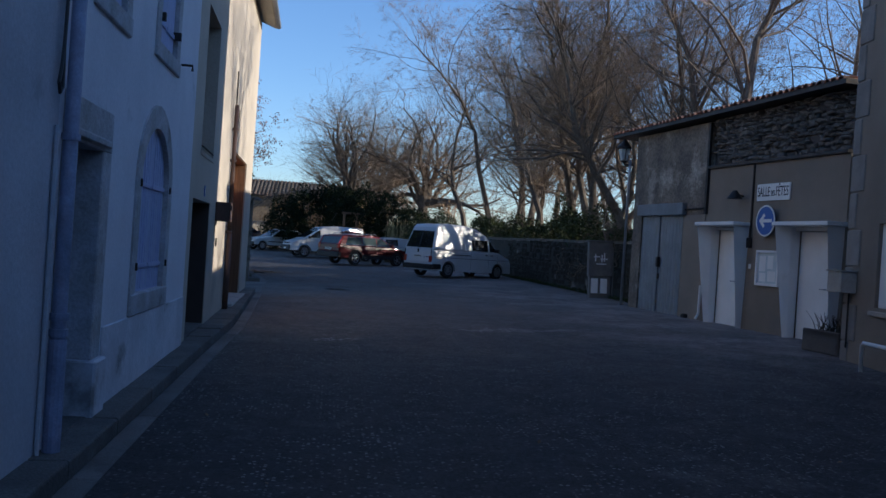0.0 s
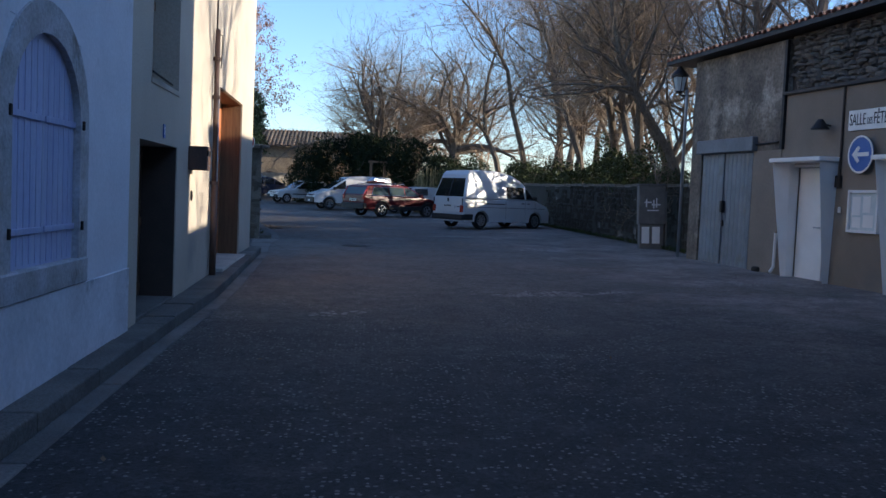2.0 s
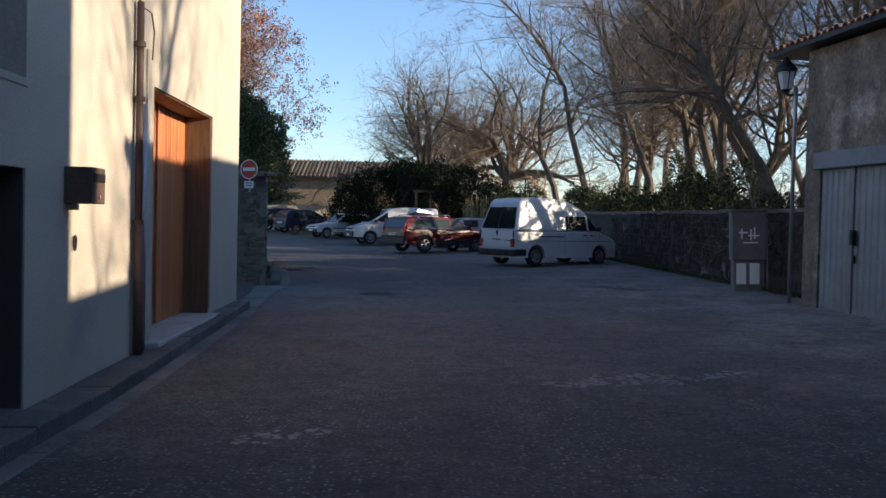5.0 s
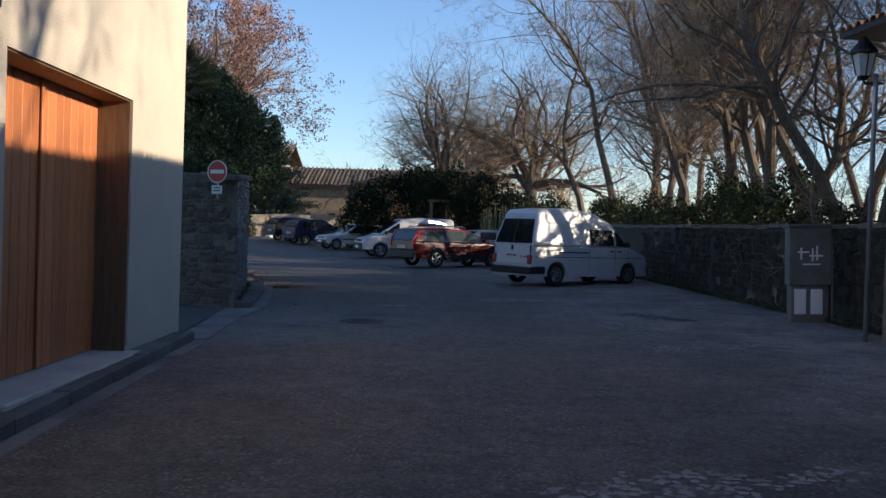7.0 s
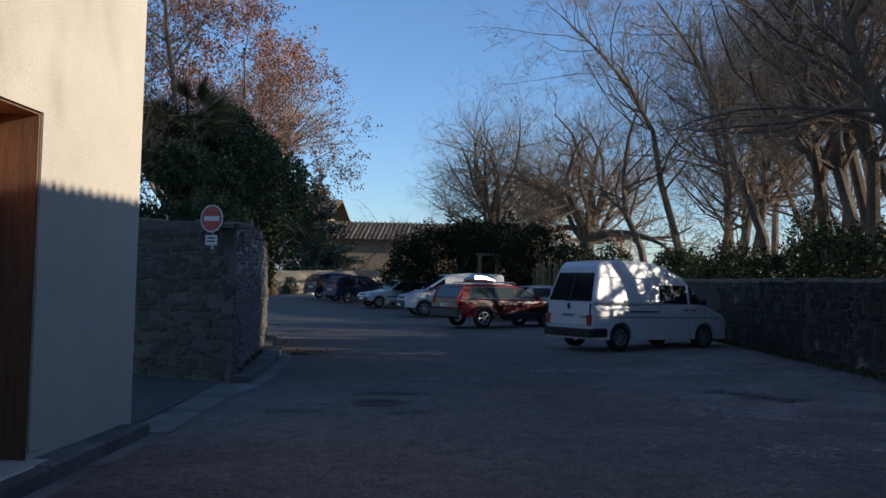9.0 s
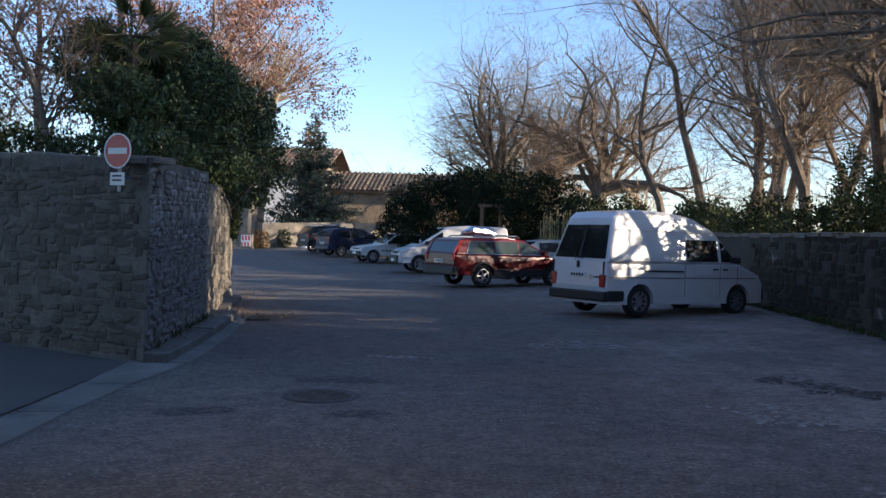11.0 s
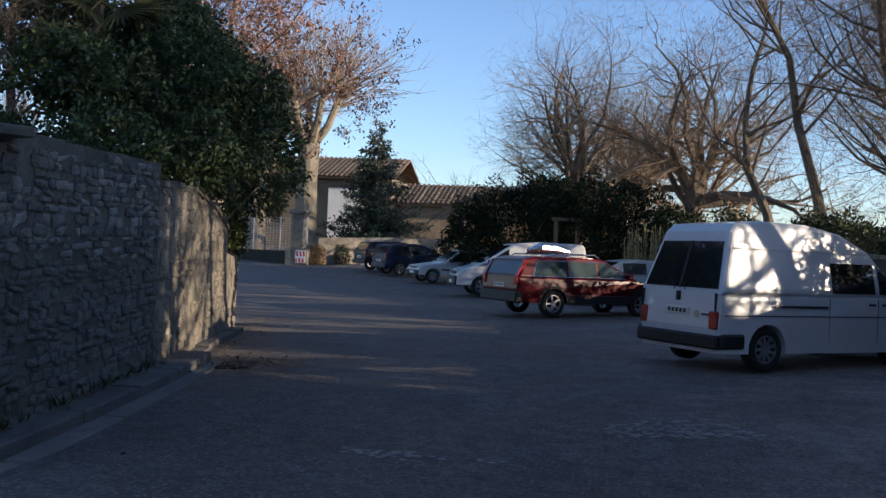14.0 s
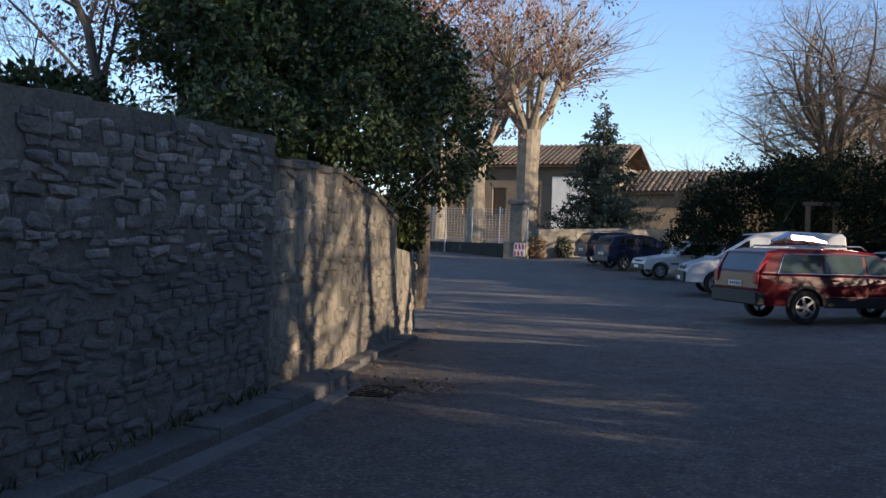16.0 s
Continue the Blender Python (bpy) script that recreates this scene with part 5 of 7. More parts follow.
part("conduit", tube(bmesh.new(), [(uh(17.75), -0.02, 3.58), (uh(17.75), -0.02, 1.98)], 0.022, 8), M_DARKIRON, wallpipe)
part("junction_box", bx(uh(17.8), -0.07, 1.9, uh(17.69), 0.0, 2.1, 0.008), M_DARKIRON, wallpipe)
flood = thing("wall_lamp", along(P_FAR, P_NEAR), "black bell-shaped outdoor wall lamp, unlit", "lamp")
part("arm", tube(bmesh.new(), [(uh(18.1), 0.0, 2.95), (uh(18.1), -0.2, 2.98)], 0.018, 8), M_DARKIRON, flood)
part("shade", tube(bmesh.new(), [(uh(18.1), -0.2, 3.05), (uh(18.1), -0.2, 3.0), (uh(18.1), -0.2, 2.88)], [0.04, 0.08, 0.16], 14), M_DARKIRON, flood)
bell = thing("door_bell", along(P_FAR, P_NEAR), "small white bell box beside the doorway", "bell")
part("box", bx(uh(17.72), -0.04, 1.48, uh(17.67), -0.004, 1.58, 0.005), M_WHITE, bell)
drain = thing("drain_stub", along(P_FAR, P_NEAR), "short white drain pipe at the foot of the wall", "pipe")
part("pipe", tube(bmesh.new(), [(uh(19.42), -0.05, 1.05), (uh(19.42), -0.06, 0.42), (uh(19.42), -0.13, 0.32)], 0.03, 8), M_WHITE, drain)
block = thing("stone_block", along(P_FAR, P_NEAR), "small dark stone at the foot of the garage wall", "stone")
part("stone", bx(uh(20.08), -0.12, 0.15, uh(19.92), 0.0, 0.38, 0.03), M_MOSSY, block)

# tall house: quoins, window, meter box, planter, rail
for i in range(14):
    z = -0.05 + i * 0.56
    wdt = 0.42 if i % 2 else 0.22
    part("quoin", bx(-0.012, -0.02, z, wdt, 0.3, z + 0.54, 0.012), M_OLDQUOIN, tall_house)
tw = part("window", bx(0.9, 0.06, 1.0, 2.0, 0.1, 2.3, 0.004), M_WHITE, tall_house, "white painted closed shutters")
part("window_sill", bx(0.85, -0.05, 0.93, 2.05, 0.2, 1.0, 0.01), M_QUOIN, tw)
for i in range(4):
    part("shutter_slat", bx(0.97 + i * 0.25, 0.045, 1.06, 1.19 + i * 0.25, 0.061, 2.22, 0.004), M_WHITE, tw)
meter = thing("meter_box", along(TALL, TALL_END), "beige wall-mounted meter box", "box")
part("box", bx(-0.1, -0.24, 1.22, 0.38, 0.0, 1.53, 0.012), M_QUOIN, meter)
part("lid", bx(-0.12, -0.26, 1.531, 0.4, 0.0, 1.56, 0.006), M_QUOIN, meter)
part("cable", tube(bmesh.new(), [(0.2, -0.03, 1.22), (0.2, -0.03, 0.4)], 0.015, 6), M_BLACK, meter)
planter = thing("planter", along((8.3, 14.35), (9.27, 4.0), ground_z(8.2, 14.2)), "low concrete planter with a dark leafless shrub", "planter")
part("trough", ring([(-0.2, 0), (-0.2, 0.34), (0.75, 0.34), (0.75, 0)], [(-0.13, 0), (-0.13, 0.27), (0.68, 0.27), (0.68, 0)], -0.5, -0.08), M_CONCRETE, planter)
part("soil", bx(-0.12, -0.44, 0.1, 0.67, -0.12, 0.345), M_TRIM, planter)
part("trough_end", bx(-0.2, -0.5, 0.0, 0.75, -0.46, 0.36, 0.01), M_CONCRETE, planter)
tw_b = bmesh.new()
for i in range(60):
    p = Vector((RND.uniform(-0.1, 0.65), RND.uniform(-0.42, -0.14), 0.3))
    q = p + Vector((RND.uniform(-0.15, 0.15), RND.uniform(-0.15, 0.15), RND.uniform(0.12, 0.34)))
    tube(tw_b, [p, (p + q) / 2 + Vector((0.02, 0.01, 0.02)), q], [0.008, 0.006, 0.002], 4, False)
part("shrub", tw_b, M_MOSSY, planter)
rail = thing("hand_rail", along(TALL, TALL_END, ground_z(7.6, 12.2)), "low white tubular hand rail", "rail")
part("top_rail", tube(bmesh.new(), [(1.5, -0.4, 0.0), (1.5, -0.4, 0.36), (1.55, -0.4, 0.40), (3.5, -0.4, 0.40), (3.55, -0.4, 0.36), (3.55, -0.4, 0.0)], 0.028, 10), M_WHITE, rail, smooth=True)

# street lantern and pole at the corner of the garage
lamp = thing("street_lamp", Matrix.Translation((7.46, 23.2, ground_z(7.46, 23.2))), "black four-sided street lantern on a grey pole", "street lamp")
part("pole", tube(bmesh.new(), [(0, 0, 0), (0, 0, 3.45), (0, 0, 3.75)], 0.035, 12), M_ZINC, lamp, smooth=True)
part("bracket", tube(bmesh.new(), [(0.1, 0, 3.62), (0, 0, 3.62), (-0.12, 0.05, 3.62), (-0.16, 0.05, 3.68)], 0.02, 8), M_DARKIRON, lamp)
lant = part("lantern", tube(bmesh.new(), [(-0.16, 0.05, 3.66), (-0.16, 0.05, 3.72)], [0.06, 0.09], 4), M_DARKIRON, lamp)
part("glass", tube(bmesh.new(), [(-0.16, 0.05, 3.725), (-0.16, 0.05, 4.02)], [0.1, 0.16], 4), M_BOARD, lant)
for i in range(4):
    a = i * math.pi / 2
    e = Vector((-0.16, 0.05, 3.72)).orthogonal().normalized()
    part("corner_bar", tube(bmesh.new(), [(-0.16 + 0.095 * math.cos(a), 0.05 + 0.095 * math.sin(a), 3.72), (-0.16 + 0.165 * math.cos(a), 0.05 + 0.165 * math.sin(a), 4.03)], 0.01, 5), M_DARKIRON, lant)
part("hood", tube(bmesh.new(), [(-0.16, 0.05, 4.03), (-0.16, 0.05, 4.07), (-0.16, 0.05, 4.2), (-0.16, 0.05, 4.27)], [0.19, 0.19, 0.08, 0.03], 16), M_DARKIRON, lant)

# electricity cabinet on the retaining wall
cab_m = Matrix.Translation((7.62, 25.75, ground_z(7.6, 25.75))) @ Matrix.Rotation(radians(-8), 4, "Z") @ Matrix.Rotation(radians(-2), 4, "Y")
cabinet = thing("electric_cabinet", cab_m, "weathered grey electricity cabinet with scribbled doors", "cabinet")
part("base", bx(-0.30, -0.14, -0.05, 0.30, 0.2, 0.62, 0.01), M_CABINET, cabinet)
part("body", bx(-0.33, -0.17, 0.62, 0.33, 0.22, 1.58, 0.012), M_CABINET, cabinet)
part("lid", bx(-0.35, -0.19, 1.58, 0.35, 0.24, 1.64, 0.012), M_CONCRETE, cabinet)
for a in (-0.16, 0.1):
    part("label_plate", bx(a - 0.09, -0.155, 0.14, a + 0.1, -0.14, 0.56, 0.004), M_SIGNWHITE, cabinet, "white plastic plate")
for a, b, z, h in ((-0.2, -0.02, 1.16, 0.03), (-0.16, -0.13, 1.05, 0.2), (0.02, 0.05, 1.02, 0.22), (0.09, 0.12, 1.04, 0.24), (-0.02, 0.2, 1.1, 0.03), (-0.12, 0.16, 0.96, 0.025)):
    part("scribble", bx(a, -0.174, z, b, -0.171, z + h), M_SIGNWHITE, cabinet)
part("side_panel", bx(0.335, -0.15, -0.02, 0.37, 0.2, 1.45, 0.006), M_CABINET, cabinet)

# no entry sign on the garden wall, facing the road
ne = thing("no_entry_sign", Matrix.Translation((-2.62, 26.85, 0.0)) @ Matrix.Rotation(radians(-20), 4, "Z"), "round red no entry sign with small white plate", "traffic sign")
part("disc", disc(bmesh.new(), 0.2, -0.1, -0.085, 32, 0, 2.62), M_SIGNRED, ne)
part("rim", ring([(0.206 * math.cos(i * math.pi / 16), 2.62 + 0.206 * math.sin(i * math.pi / 16)) for i in range(33)], [(0.188 * math.cos(i * math.pi / 16), 2.62 + 0.188 * math.sin(i * math.pi / 16)) for i in range(33)], -0.105, -0.099), M_SIGNWHITE, ne)
part("bar", bx(-0.14, -0.106, 2.585, 0.14, -0.1, 2.655), M_SIGNWHITE, ne)
part("plate", bx(-0.11, -0.1, 2.22, 0.11, -0.09, 2.37, 0.004), M_SIGNWHITE, ne, "white supplementary plate")
for z in (2.32, 2.27):
    part("writing_bar", bx(-0.07, -0.103, z, 0.07, -0.1, z + 0.02), M_BLACK, ne)
part("post", tube(bmesh.new(), [(0, -0.06, 2.15), (0, -0.06, 2.75)], 0.02, 8), M_ZINC, ne)
part("bracket", bx(-0.02, -0.06, 2.3, 0.02, 0.12, 2.34), M_ZINC, ne)

# ---------------------------------------------------------------- trees and shrubs
M_BARK = mat("grey_brown_bark", (0.11, 0.085, 0.062), 0.95, alt=(0.17, 0.135, 0.1), scale=2.5, grain=0.3, grain_scale=20, bump=0.9, bump_scale=18, stretch=(1, 1, 0.35))
M_TWIG = mat("bare_twig", (0.19, 0.135, 0.088), 0.9, alt=(0.27, 0.195, 0.125), scale=0.8, vary=0.2)
M_PLANE = mat("pale_plane_bark", (0.29, 0.24, 0.17), 0.9, alt=(0.17, 0.145, 0.105), scale=3.0, grain=0.2, grain_scale=12, bump=0.4, bump_scale=8)
M_PALETWIG = mat("pale_twig", (0.26, 0.20, 0.14), 0.9, alt=(0.2, 0.15, 0.1), scale=1.0)
M_LAUREL = mat("evergreen_leaf", (0.034, 0.054, 0.016), 0.65, alt=(0.055, 0.085, 0.024), scale=1.2, vary=0.45, island=True)
M_HEDGE = mat("dark_hedge_leaf", (0.012, 0.019, 0.009), 0.85, alt=(0.02, 0.03, 0.012), scale=1.0, vary=0.4, island=True)
M_IVY = mat("ivy_leaf", (0.036, 0.048, 0.015), 0.6, alt=(0.055, 0.068, 0.024), scale=1.5, vary=0.45, island=True)
M_RUSSET = mat("dry_russet_leaf", (0.24, 0.115, 0.085), 0.8, alt=(0.33, 0.17, 0.11), scale=1.2, vary=0.4, island=True)
M_ORANGELEAF = mat("orange_brown_leaf", (0.27, 0.15, 0.055), 0.85, alt=(0.2, 0.12, 0.05), scale=0.8, vary=0.35, island=True)
M_STRAW = mat("dry_stalk", (0.34, 0.27, 0.13), 0.85, alt=(0.25, 0.21, 0.09), scale=3, vary=0.3, island=True)
M_CONIFER = mat("blue_green_needles", (0.03, 0.05, 0.032), 0.75, alt=(0.045, 0.065, 0.042), scale=1.5, vary=0.4, island=True)
M_PALM = mat("palm_frond", (0.06, 0.075, 0.02), 0.55, alt=(0.1, 0.095, 0.035), scale=2, vary=0.3, island=True)
M_LITTER = mat("fallen_leaf", (0.2, 0.13, 0.07), 0.9, alt=(0.13, 0.085, 0.05), scale=3, vary=0.4, island=True)


for dull_leaf in (M_HEDGE, M_IVY):
    dull_leaf.node_tree.nodes["Principled BSDF"].inputs["Specular IOR Level"].default_value = 0.15


class Mesh:
    """Points and faces gathered as plain lists."""
    def __init__(self):
        self.v, self.f = [], []

    def limb(self, pts, rs, n):
        base = len(self.v)
        a = None
        for i, p in enumerate(pts):
            d = (pts[min(i + 1, len(pts) - 1)] - pts[max(i - 1, 0)]).normalized()
            a = d.orthogonal().normalized() if a is None else (a - d * a.dot(d)).normalized()
            b = d.cross(a)
            for j in range(n):
                t = 2 * math.pi * j / n
                self.v.append(p + (a * math.cos(t) + b * math.sin(t)) * rs[i])
        for i in range(len(pts) - 1):
            for j in range(n):
                k = (j + 1) % n
                self.f.append((base + i * n + j, base + i * n + k, base + (i + 1) * n + k, base + (i + 1) * n + j))

    def leaf(self, p, axis, side, size, wide=0.5):
        b = len(self.v)
        self.v += [p, p + axis * size * 0.5 + side * size * wide * 0.5, p + axis * size, p + axis * size * 0.5 - side * size * wide * 0.5]
        self.f.append((b, b + 1, b + 2, b + 3))

    def make(self, name, material, parent=None, m=None, label=""):
        me = bpy.data.meshes.new(name)
        me.from_pydata([tuple(p) for p in self.v], [], self.f)
        me.materials.append(material)
        ob = new(name, me)
        if parent:
            ob.parent = parent
        if m is not None:
            ob.matrix_basis = m
        if label:
            ob["label"] = label
        return ob


def rvec(r):
    while True:
        p = Vector((r.uniform(-1, 1), r.uniform(-1, 1), r.uniform(-1, 1)))
        if 0.05 < p.length < 1:
            return p.normalized()


def grow(r, wood, twigs, p, d, rad, length, level, top, spread, up, kids, tips, wander=0.22, low=0.22, reach=1.08):
    """One limb and, from it, its branches; limbs of the first levels go to wood, the rest to twigs."""
    n = (7, 5, 4, 3, 2)[level]
    pts, rs = [p], [rad]
    for i in range(n):
        d = (d + rvec(r) * wander + Vector((0, 0, up * (0.5 if level else 0.2)))).normalized()
        p = p + d * length / n
        pts.append(p)
        rs.append(rad * (1 - 0.88 * (i + 1) / n))
    (wood if level < 2 else twigs).limb(pts, rs, 8 if level == 0 else 5 if level == 1 else 3)
    if level == top:
        tips.append((pts[-1], d))
        tips.append((pts[1], d))
        return
    count = kids[level]
    for i in range(count):
        f = r.uniform(low if level == 0 else 0.12, 1.0)
        k = min(int(f * n), n - 1)
        q = pts[k].lerp(pts[k + 1], f * n - k)
        axis = (pts[k + 1] - pts[k]).normalized()
        out = rvec(r)
        out = (out - axis * out.dot(axis)).normalized()
        nd = (axis * math.cos(spread) + out * math.sin(spread)).normalized()
        grow(r, wood, twigs, q, nd, max(0.004, rs[k] * r.uniform(0.28, 0.48)), length * r.uniform(0.35, 0.6) * (reach - 0.42 * f), level + 1, top, spread * r.uniform(0.8, 1.25), up, kids, tips, wander, low, reach)


def bare_tree(name, m, seed, height, rad, label, lean=(0, 0, 1), spread=0.75, up=0.1, kids=(25, 9, 7, 4), top=4, bark=None, twig=None, wander=0.36):
    r = random.Random(seed)
    wood, twigs, tips = Mesh(), Mesh(), []
    grow(r, wood, twigs, Vector((0, 0, -0.3)), Vector(lean).normalized(), rad, height, 0, top, spread, up, kids, tips, wander, 0.40, 1.0)
    t = thing(name, m, label, "tree", "bare trees behind the retaining wall")
    wood.make("trunk", bark or M_BARK, t)
    twigs.make("crown", twig or M_TWIG, t, label="leafless fine twigs")
    return t, tips


def at(x, y, turn=0.0, size=1.0):
    return Matrix.Translation((x, y, ground_z(x, y))) @ Matrix.Rotation(radians(turn), 4, "Z") @ Matrix.Scale(size, 4)


LBL = "tall bare winter tree with grey-brown trunk and fine twigs"
kinds = []
for i, (seed, h, rad, lean, spread, x, y) in enumerate(((11, 10.5, 0.19, (0.08, 0.1, 1), 0.95, 8.9, 39.2), (23, 12.0, 0.21, (0.1, -0.05, 1), 1.05, 10.2, 36.4),
                                                         (37, 9.5, 0.17, (-0.2, 0.1, 1), 1.1, 9.5, 27.6), (41, 12.5, 0.18, (0, 0.02, 1), 0.9, 10.8, 43.0))):
    t, tips = bare_tree("tree", at(x, y), seed, h, rad, LBL, lean, spread * 0.92, 0.12)
    kinds.append(t)
TR = random.Random(77)
# the tree at (17.5, 13.2) is unseen, added to dapple the grey house's sun
SPOTS = [(9.4, 45.6), (8.4, 47.2), (7.4, 50.0), (10.4, 48.5), (12.4, 39.8), (10.6, 30.0), (11.4, 26.6), (9.9, 24.9), (12.9, 28.4), (13.8, 25.4),
         (14.8, 27.4), (13.8, 45.0),
         (12.0, 51.5), (16.0, 49.0), (9.2, 31.0), (9.4, 34.4), (11.8, 33.6), (9.0, 42.6), (17.5, 13.2), (13.4, 36.2), (14.6, 32.0), (11.2, 41.4), (10.0, 28.9), (12.2, 44.2), (9.9, 32.6), (10.9, 34.9), (8.7, 44.3), (9.9, 47.0), (10.6, 45.2)]
for i, (x, y) in enumerate(SPOTS):
    copy_thing(kinds[(i * 7 + i // 3) % 4], at(x + TR.uniform(-0.3, 0.3), y + TR.uniform(-0.4, 0.4), TR.uniform(0, 360), TR.uniform(0.85, 1.18) * (1.0 if x < 14 else 1.12)))

# low bare thicket between the trunks
thicket, _ = bare_tree("bare_shrub", at(9.0, 28.6), 53, 3.4, 0.05, "tangle of thin leafless shoots behind the wall", (0.1, 0.1, 1), 1.0, 0.05, (20, 8, 6), 3)
tagged(thicket, "tangle of thin leafless shoots behind the wall", "shrub", "leafless shrubs behind the retaining wall")
for i, (x, y) in enumerate(((9.6, 31.4), (10.3, 34.0), (8.6, 40.8), (9.3, 43.6), (8.3, 45.0), (9.2, 26.4), (7.9, 48.6))):
    copy_thing(thicket, at(x, y, i * 97, 1.0 + 0.12 * (i % 4)))

# the broad old tree behind the parked cars, and a pale bare one beyond it
r = random.Random(17)
oak = thing("tree", at(0.9, 60.0, 20, 1.1), "broad crooked bare tree with spreading limbs", "tree", "bare trees behind the retaining wall")
wood, twigs, tips = Mesh(), Mesh(), []
wood.limb([Vector((0, 0, -0.3)), Vector((0.05, 0.05, 1.2)), Vector((-0.05, 0.1, 2.6)), Vector((0.0, 0.05, 3.6))], [0.42, 0.34, 0.3, 0.26], 12)
for i in range(14):
    a = i * 2.4 + r.uniform(-0.3, 0.3)
    tilt = r.uniform(0.15, 1.35)
    d = Vector((math.cos(a) * math.sin(tilt), math.sin(a) * math.sin(tilt), math.cos(tilt)))
    grow(r, wood, twigs, Vector((0, 0.05, r.uniform(2.3, 3.5))), d, r.uniform(0.14, 0.22), r.uniform(4.2, 6.2), 1, 4, 1.0, 0.03, (0, 12, 8, 5), tips, 0.42, 0.22, 1.3)
wood.make("trunk", M_BARK, oak)
twigs.make("crown", M_TWIG, oak, label="leafless fine twigs")
copy_thing(oak, at(5.4, 57.0, 140, 0.95))
copy_thing(oak, at(3.6, 68.0, 250, 1.0))
far_bare, _ = bare_tree("tree", at(-6.0, 92.0, 0, 0.9), 8, 5.0, 0.2, "pale bare tree behind the barn", (0, 0, 1), 0.8, 0.1, (8, 7, 6, 4), 4, twig=M_PALETWIG)
copy_thing(far_bare, at(-2.0, 95.0, 100, 0.9))


def foliage(r, mesh, blobs, count, size, wide=0.55, droop=-0.15, shell=0.55):
    """Leaves through the outer shells of overlapping uneven blobs (x, y, z, rx, ry, rz)."""
    weights = [b[3] * b[4] + b[4] * b[5] + b[3] * b[5] for b in blobs]
    for b, w in zip(blobs, weights):
        c = Vector(b[:3])
        for _ in range(int(count * w / sum(weights))):
            d = rvec(r)
            bulge = 0.8 + 0.42 * noise.noise(Vector((d.x * 1.7 + b[0], d.y * 1.7 + b[1], d.z * 1.7 + b[2])) * 1.6) + 0.2 * noise.noise(d * 6 + c)
            k = bulge * (shell + (1 - shell) * r.random() ** 0.4)
            p = c + Vector((d.x * b[3], d.y * b[4], d.z * b[5])) * k
            ax = (d * 0.7 + rvec(r) * 0.9 + Vector((0, 0, droop))).normalized()
            s = rvec(r)
            s = (s - ax * s.dot(ax)).normalized()
            mesh.leaf(p, ax, s, size * r.uniform(0.6, 1.35), wide)


def sticks(r, mesh, blobs, root, count, rad=0.03):
    for _ in range(count):
        b = r.choice(blobs)
        d = rvec(r)
        q = Vector(b[:3]) + Vector((d.x * b[3], d.y * b[4], abs(d.z) * b[5])) * 0.75
        p = Vector((r.uniform(*root[0]), r.uniform(*root[1]), root[2]))
        mid = p.lerp(q, 0.5) + rvec(r) * 0.25
        mesh.limb([p, mid, q], [rad, rad * 0.6, rad * 0.2], 4)


def shrub(name, blobs, count, size, material, label, category, root, stems=20, seed=3, wide=0.55, droop=-0.15, shell=0.55):
    r = random.Random(seed)
    t = thing(name, Matrix.Translation((root[0][0], root[1][0], root[2])), label, category)
    inv = Matrix.Translation((-root[0][0], -root[1][0], -root[2]))
    wood, leaves = Mesh(), Mesh()
    sticks(r, wood, blobs, root, stems)
    foliage(r, leaves, blobs, count, size, wide, droop, shell)
    wood.make("trunk", M_BARK, t, inv)
    leaves.make("crown", material, t, inv)
    return t


gz0 = ground_z(-4, 34)
laurel = shrub("evergreen_shrub", [(-4.9, 33.4, 3.5, 1.2, 1.3, 1.2), (-4.2, 35.0, 3.4, 1.1, 1.2, 1.2), (-5.7, 34.6, 4.6, 1.2, 1.3, 1.0), (-4.2, 34.2, 4.5, 0.9, 1.0, 0.8), (-4.2, 36.9, 3.4, 1.1, 1.2, 1.3), (-6.2, 33.6, 5.0, 1.0, 1.0, 0.8), (-5.2, 35.4, 5.4, 0.9, 0.9, 0.7), (-3.6, 33.4, 3.1, 0.6, 0.8, 0.7), (-5.4, 32.6, 4.1, 0.8, 0.8, 0.7), (-3.8, 35.7, 4.2, 0.7, 0.8, 0.7),
                                   (-5.4, 36.4, 4.8, 1.5, 1.5, 1.3), (-4.4, 32.4, 2.9, 0.9, 0.9, 0.7)],
               76000, 0.085, M_LAUREL, "large glossy evergreen shrub overhanging the garden wall", "shrub", ((-6.5, -4.6), (33, 36), 0.3), 40, 31)
ivy = shrub("ivy_clump", [(-4.75, 37.2, 1.9, 0.35, 0.5, 0.5), (-4.5, 36.4, 2.1, 0.4, 0.6, 0.5)], 4000, 0.07, M_IVY, "yellow-green ivy hanging over the wall end", "shrub", ((-5.4, -5.2), (36.6, 37.2), 0.3), 8, 32)
low_ivy = shrub("ivy_clump", [(-6.0, 29.9, 2.9, 1.6, 0.6, 0.45), (-8.0, 31.2, 3.0, 1.5, 0.8, 0.5), (-4.2, 29.4, 2.75, 0.9, 0.6, 0.35)], 9000, 0.08, M_IVY, "ivy and brambles behind the garden wall top", "shrub", ((-6.5, -5), (30, 30.5), 0.3), 14, 33)

shrub("dry_brush", [(-7.0, 32.9, 3.1, 1.5, 0.8, 0.55), (-9.2, 34.0, 3.3, 1.6, 0.9, 0.6)], 4200, 0.13, M_STRAW, "sunlit dry grass and brush behind the garden wall", "shrub", ((-8.5, -6.5), (32.6, 33.6), 0.3), 24, 34, 0.16, 0.1)

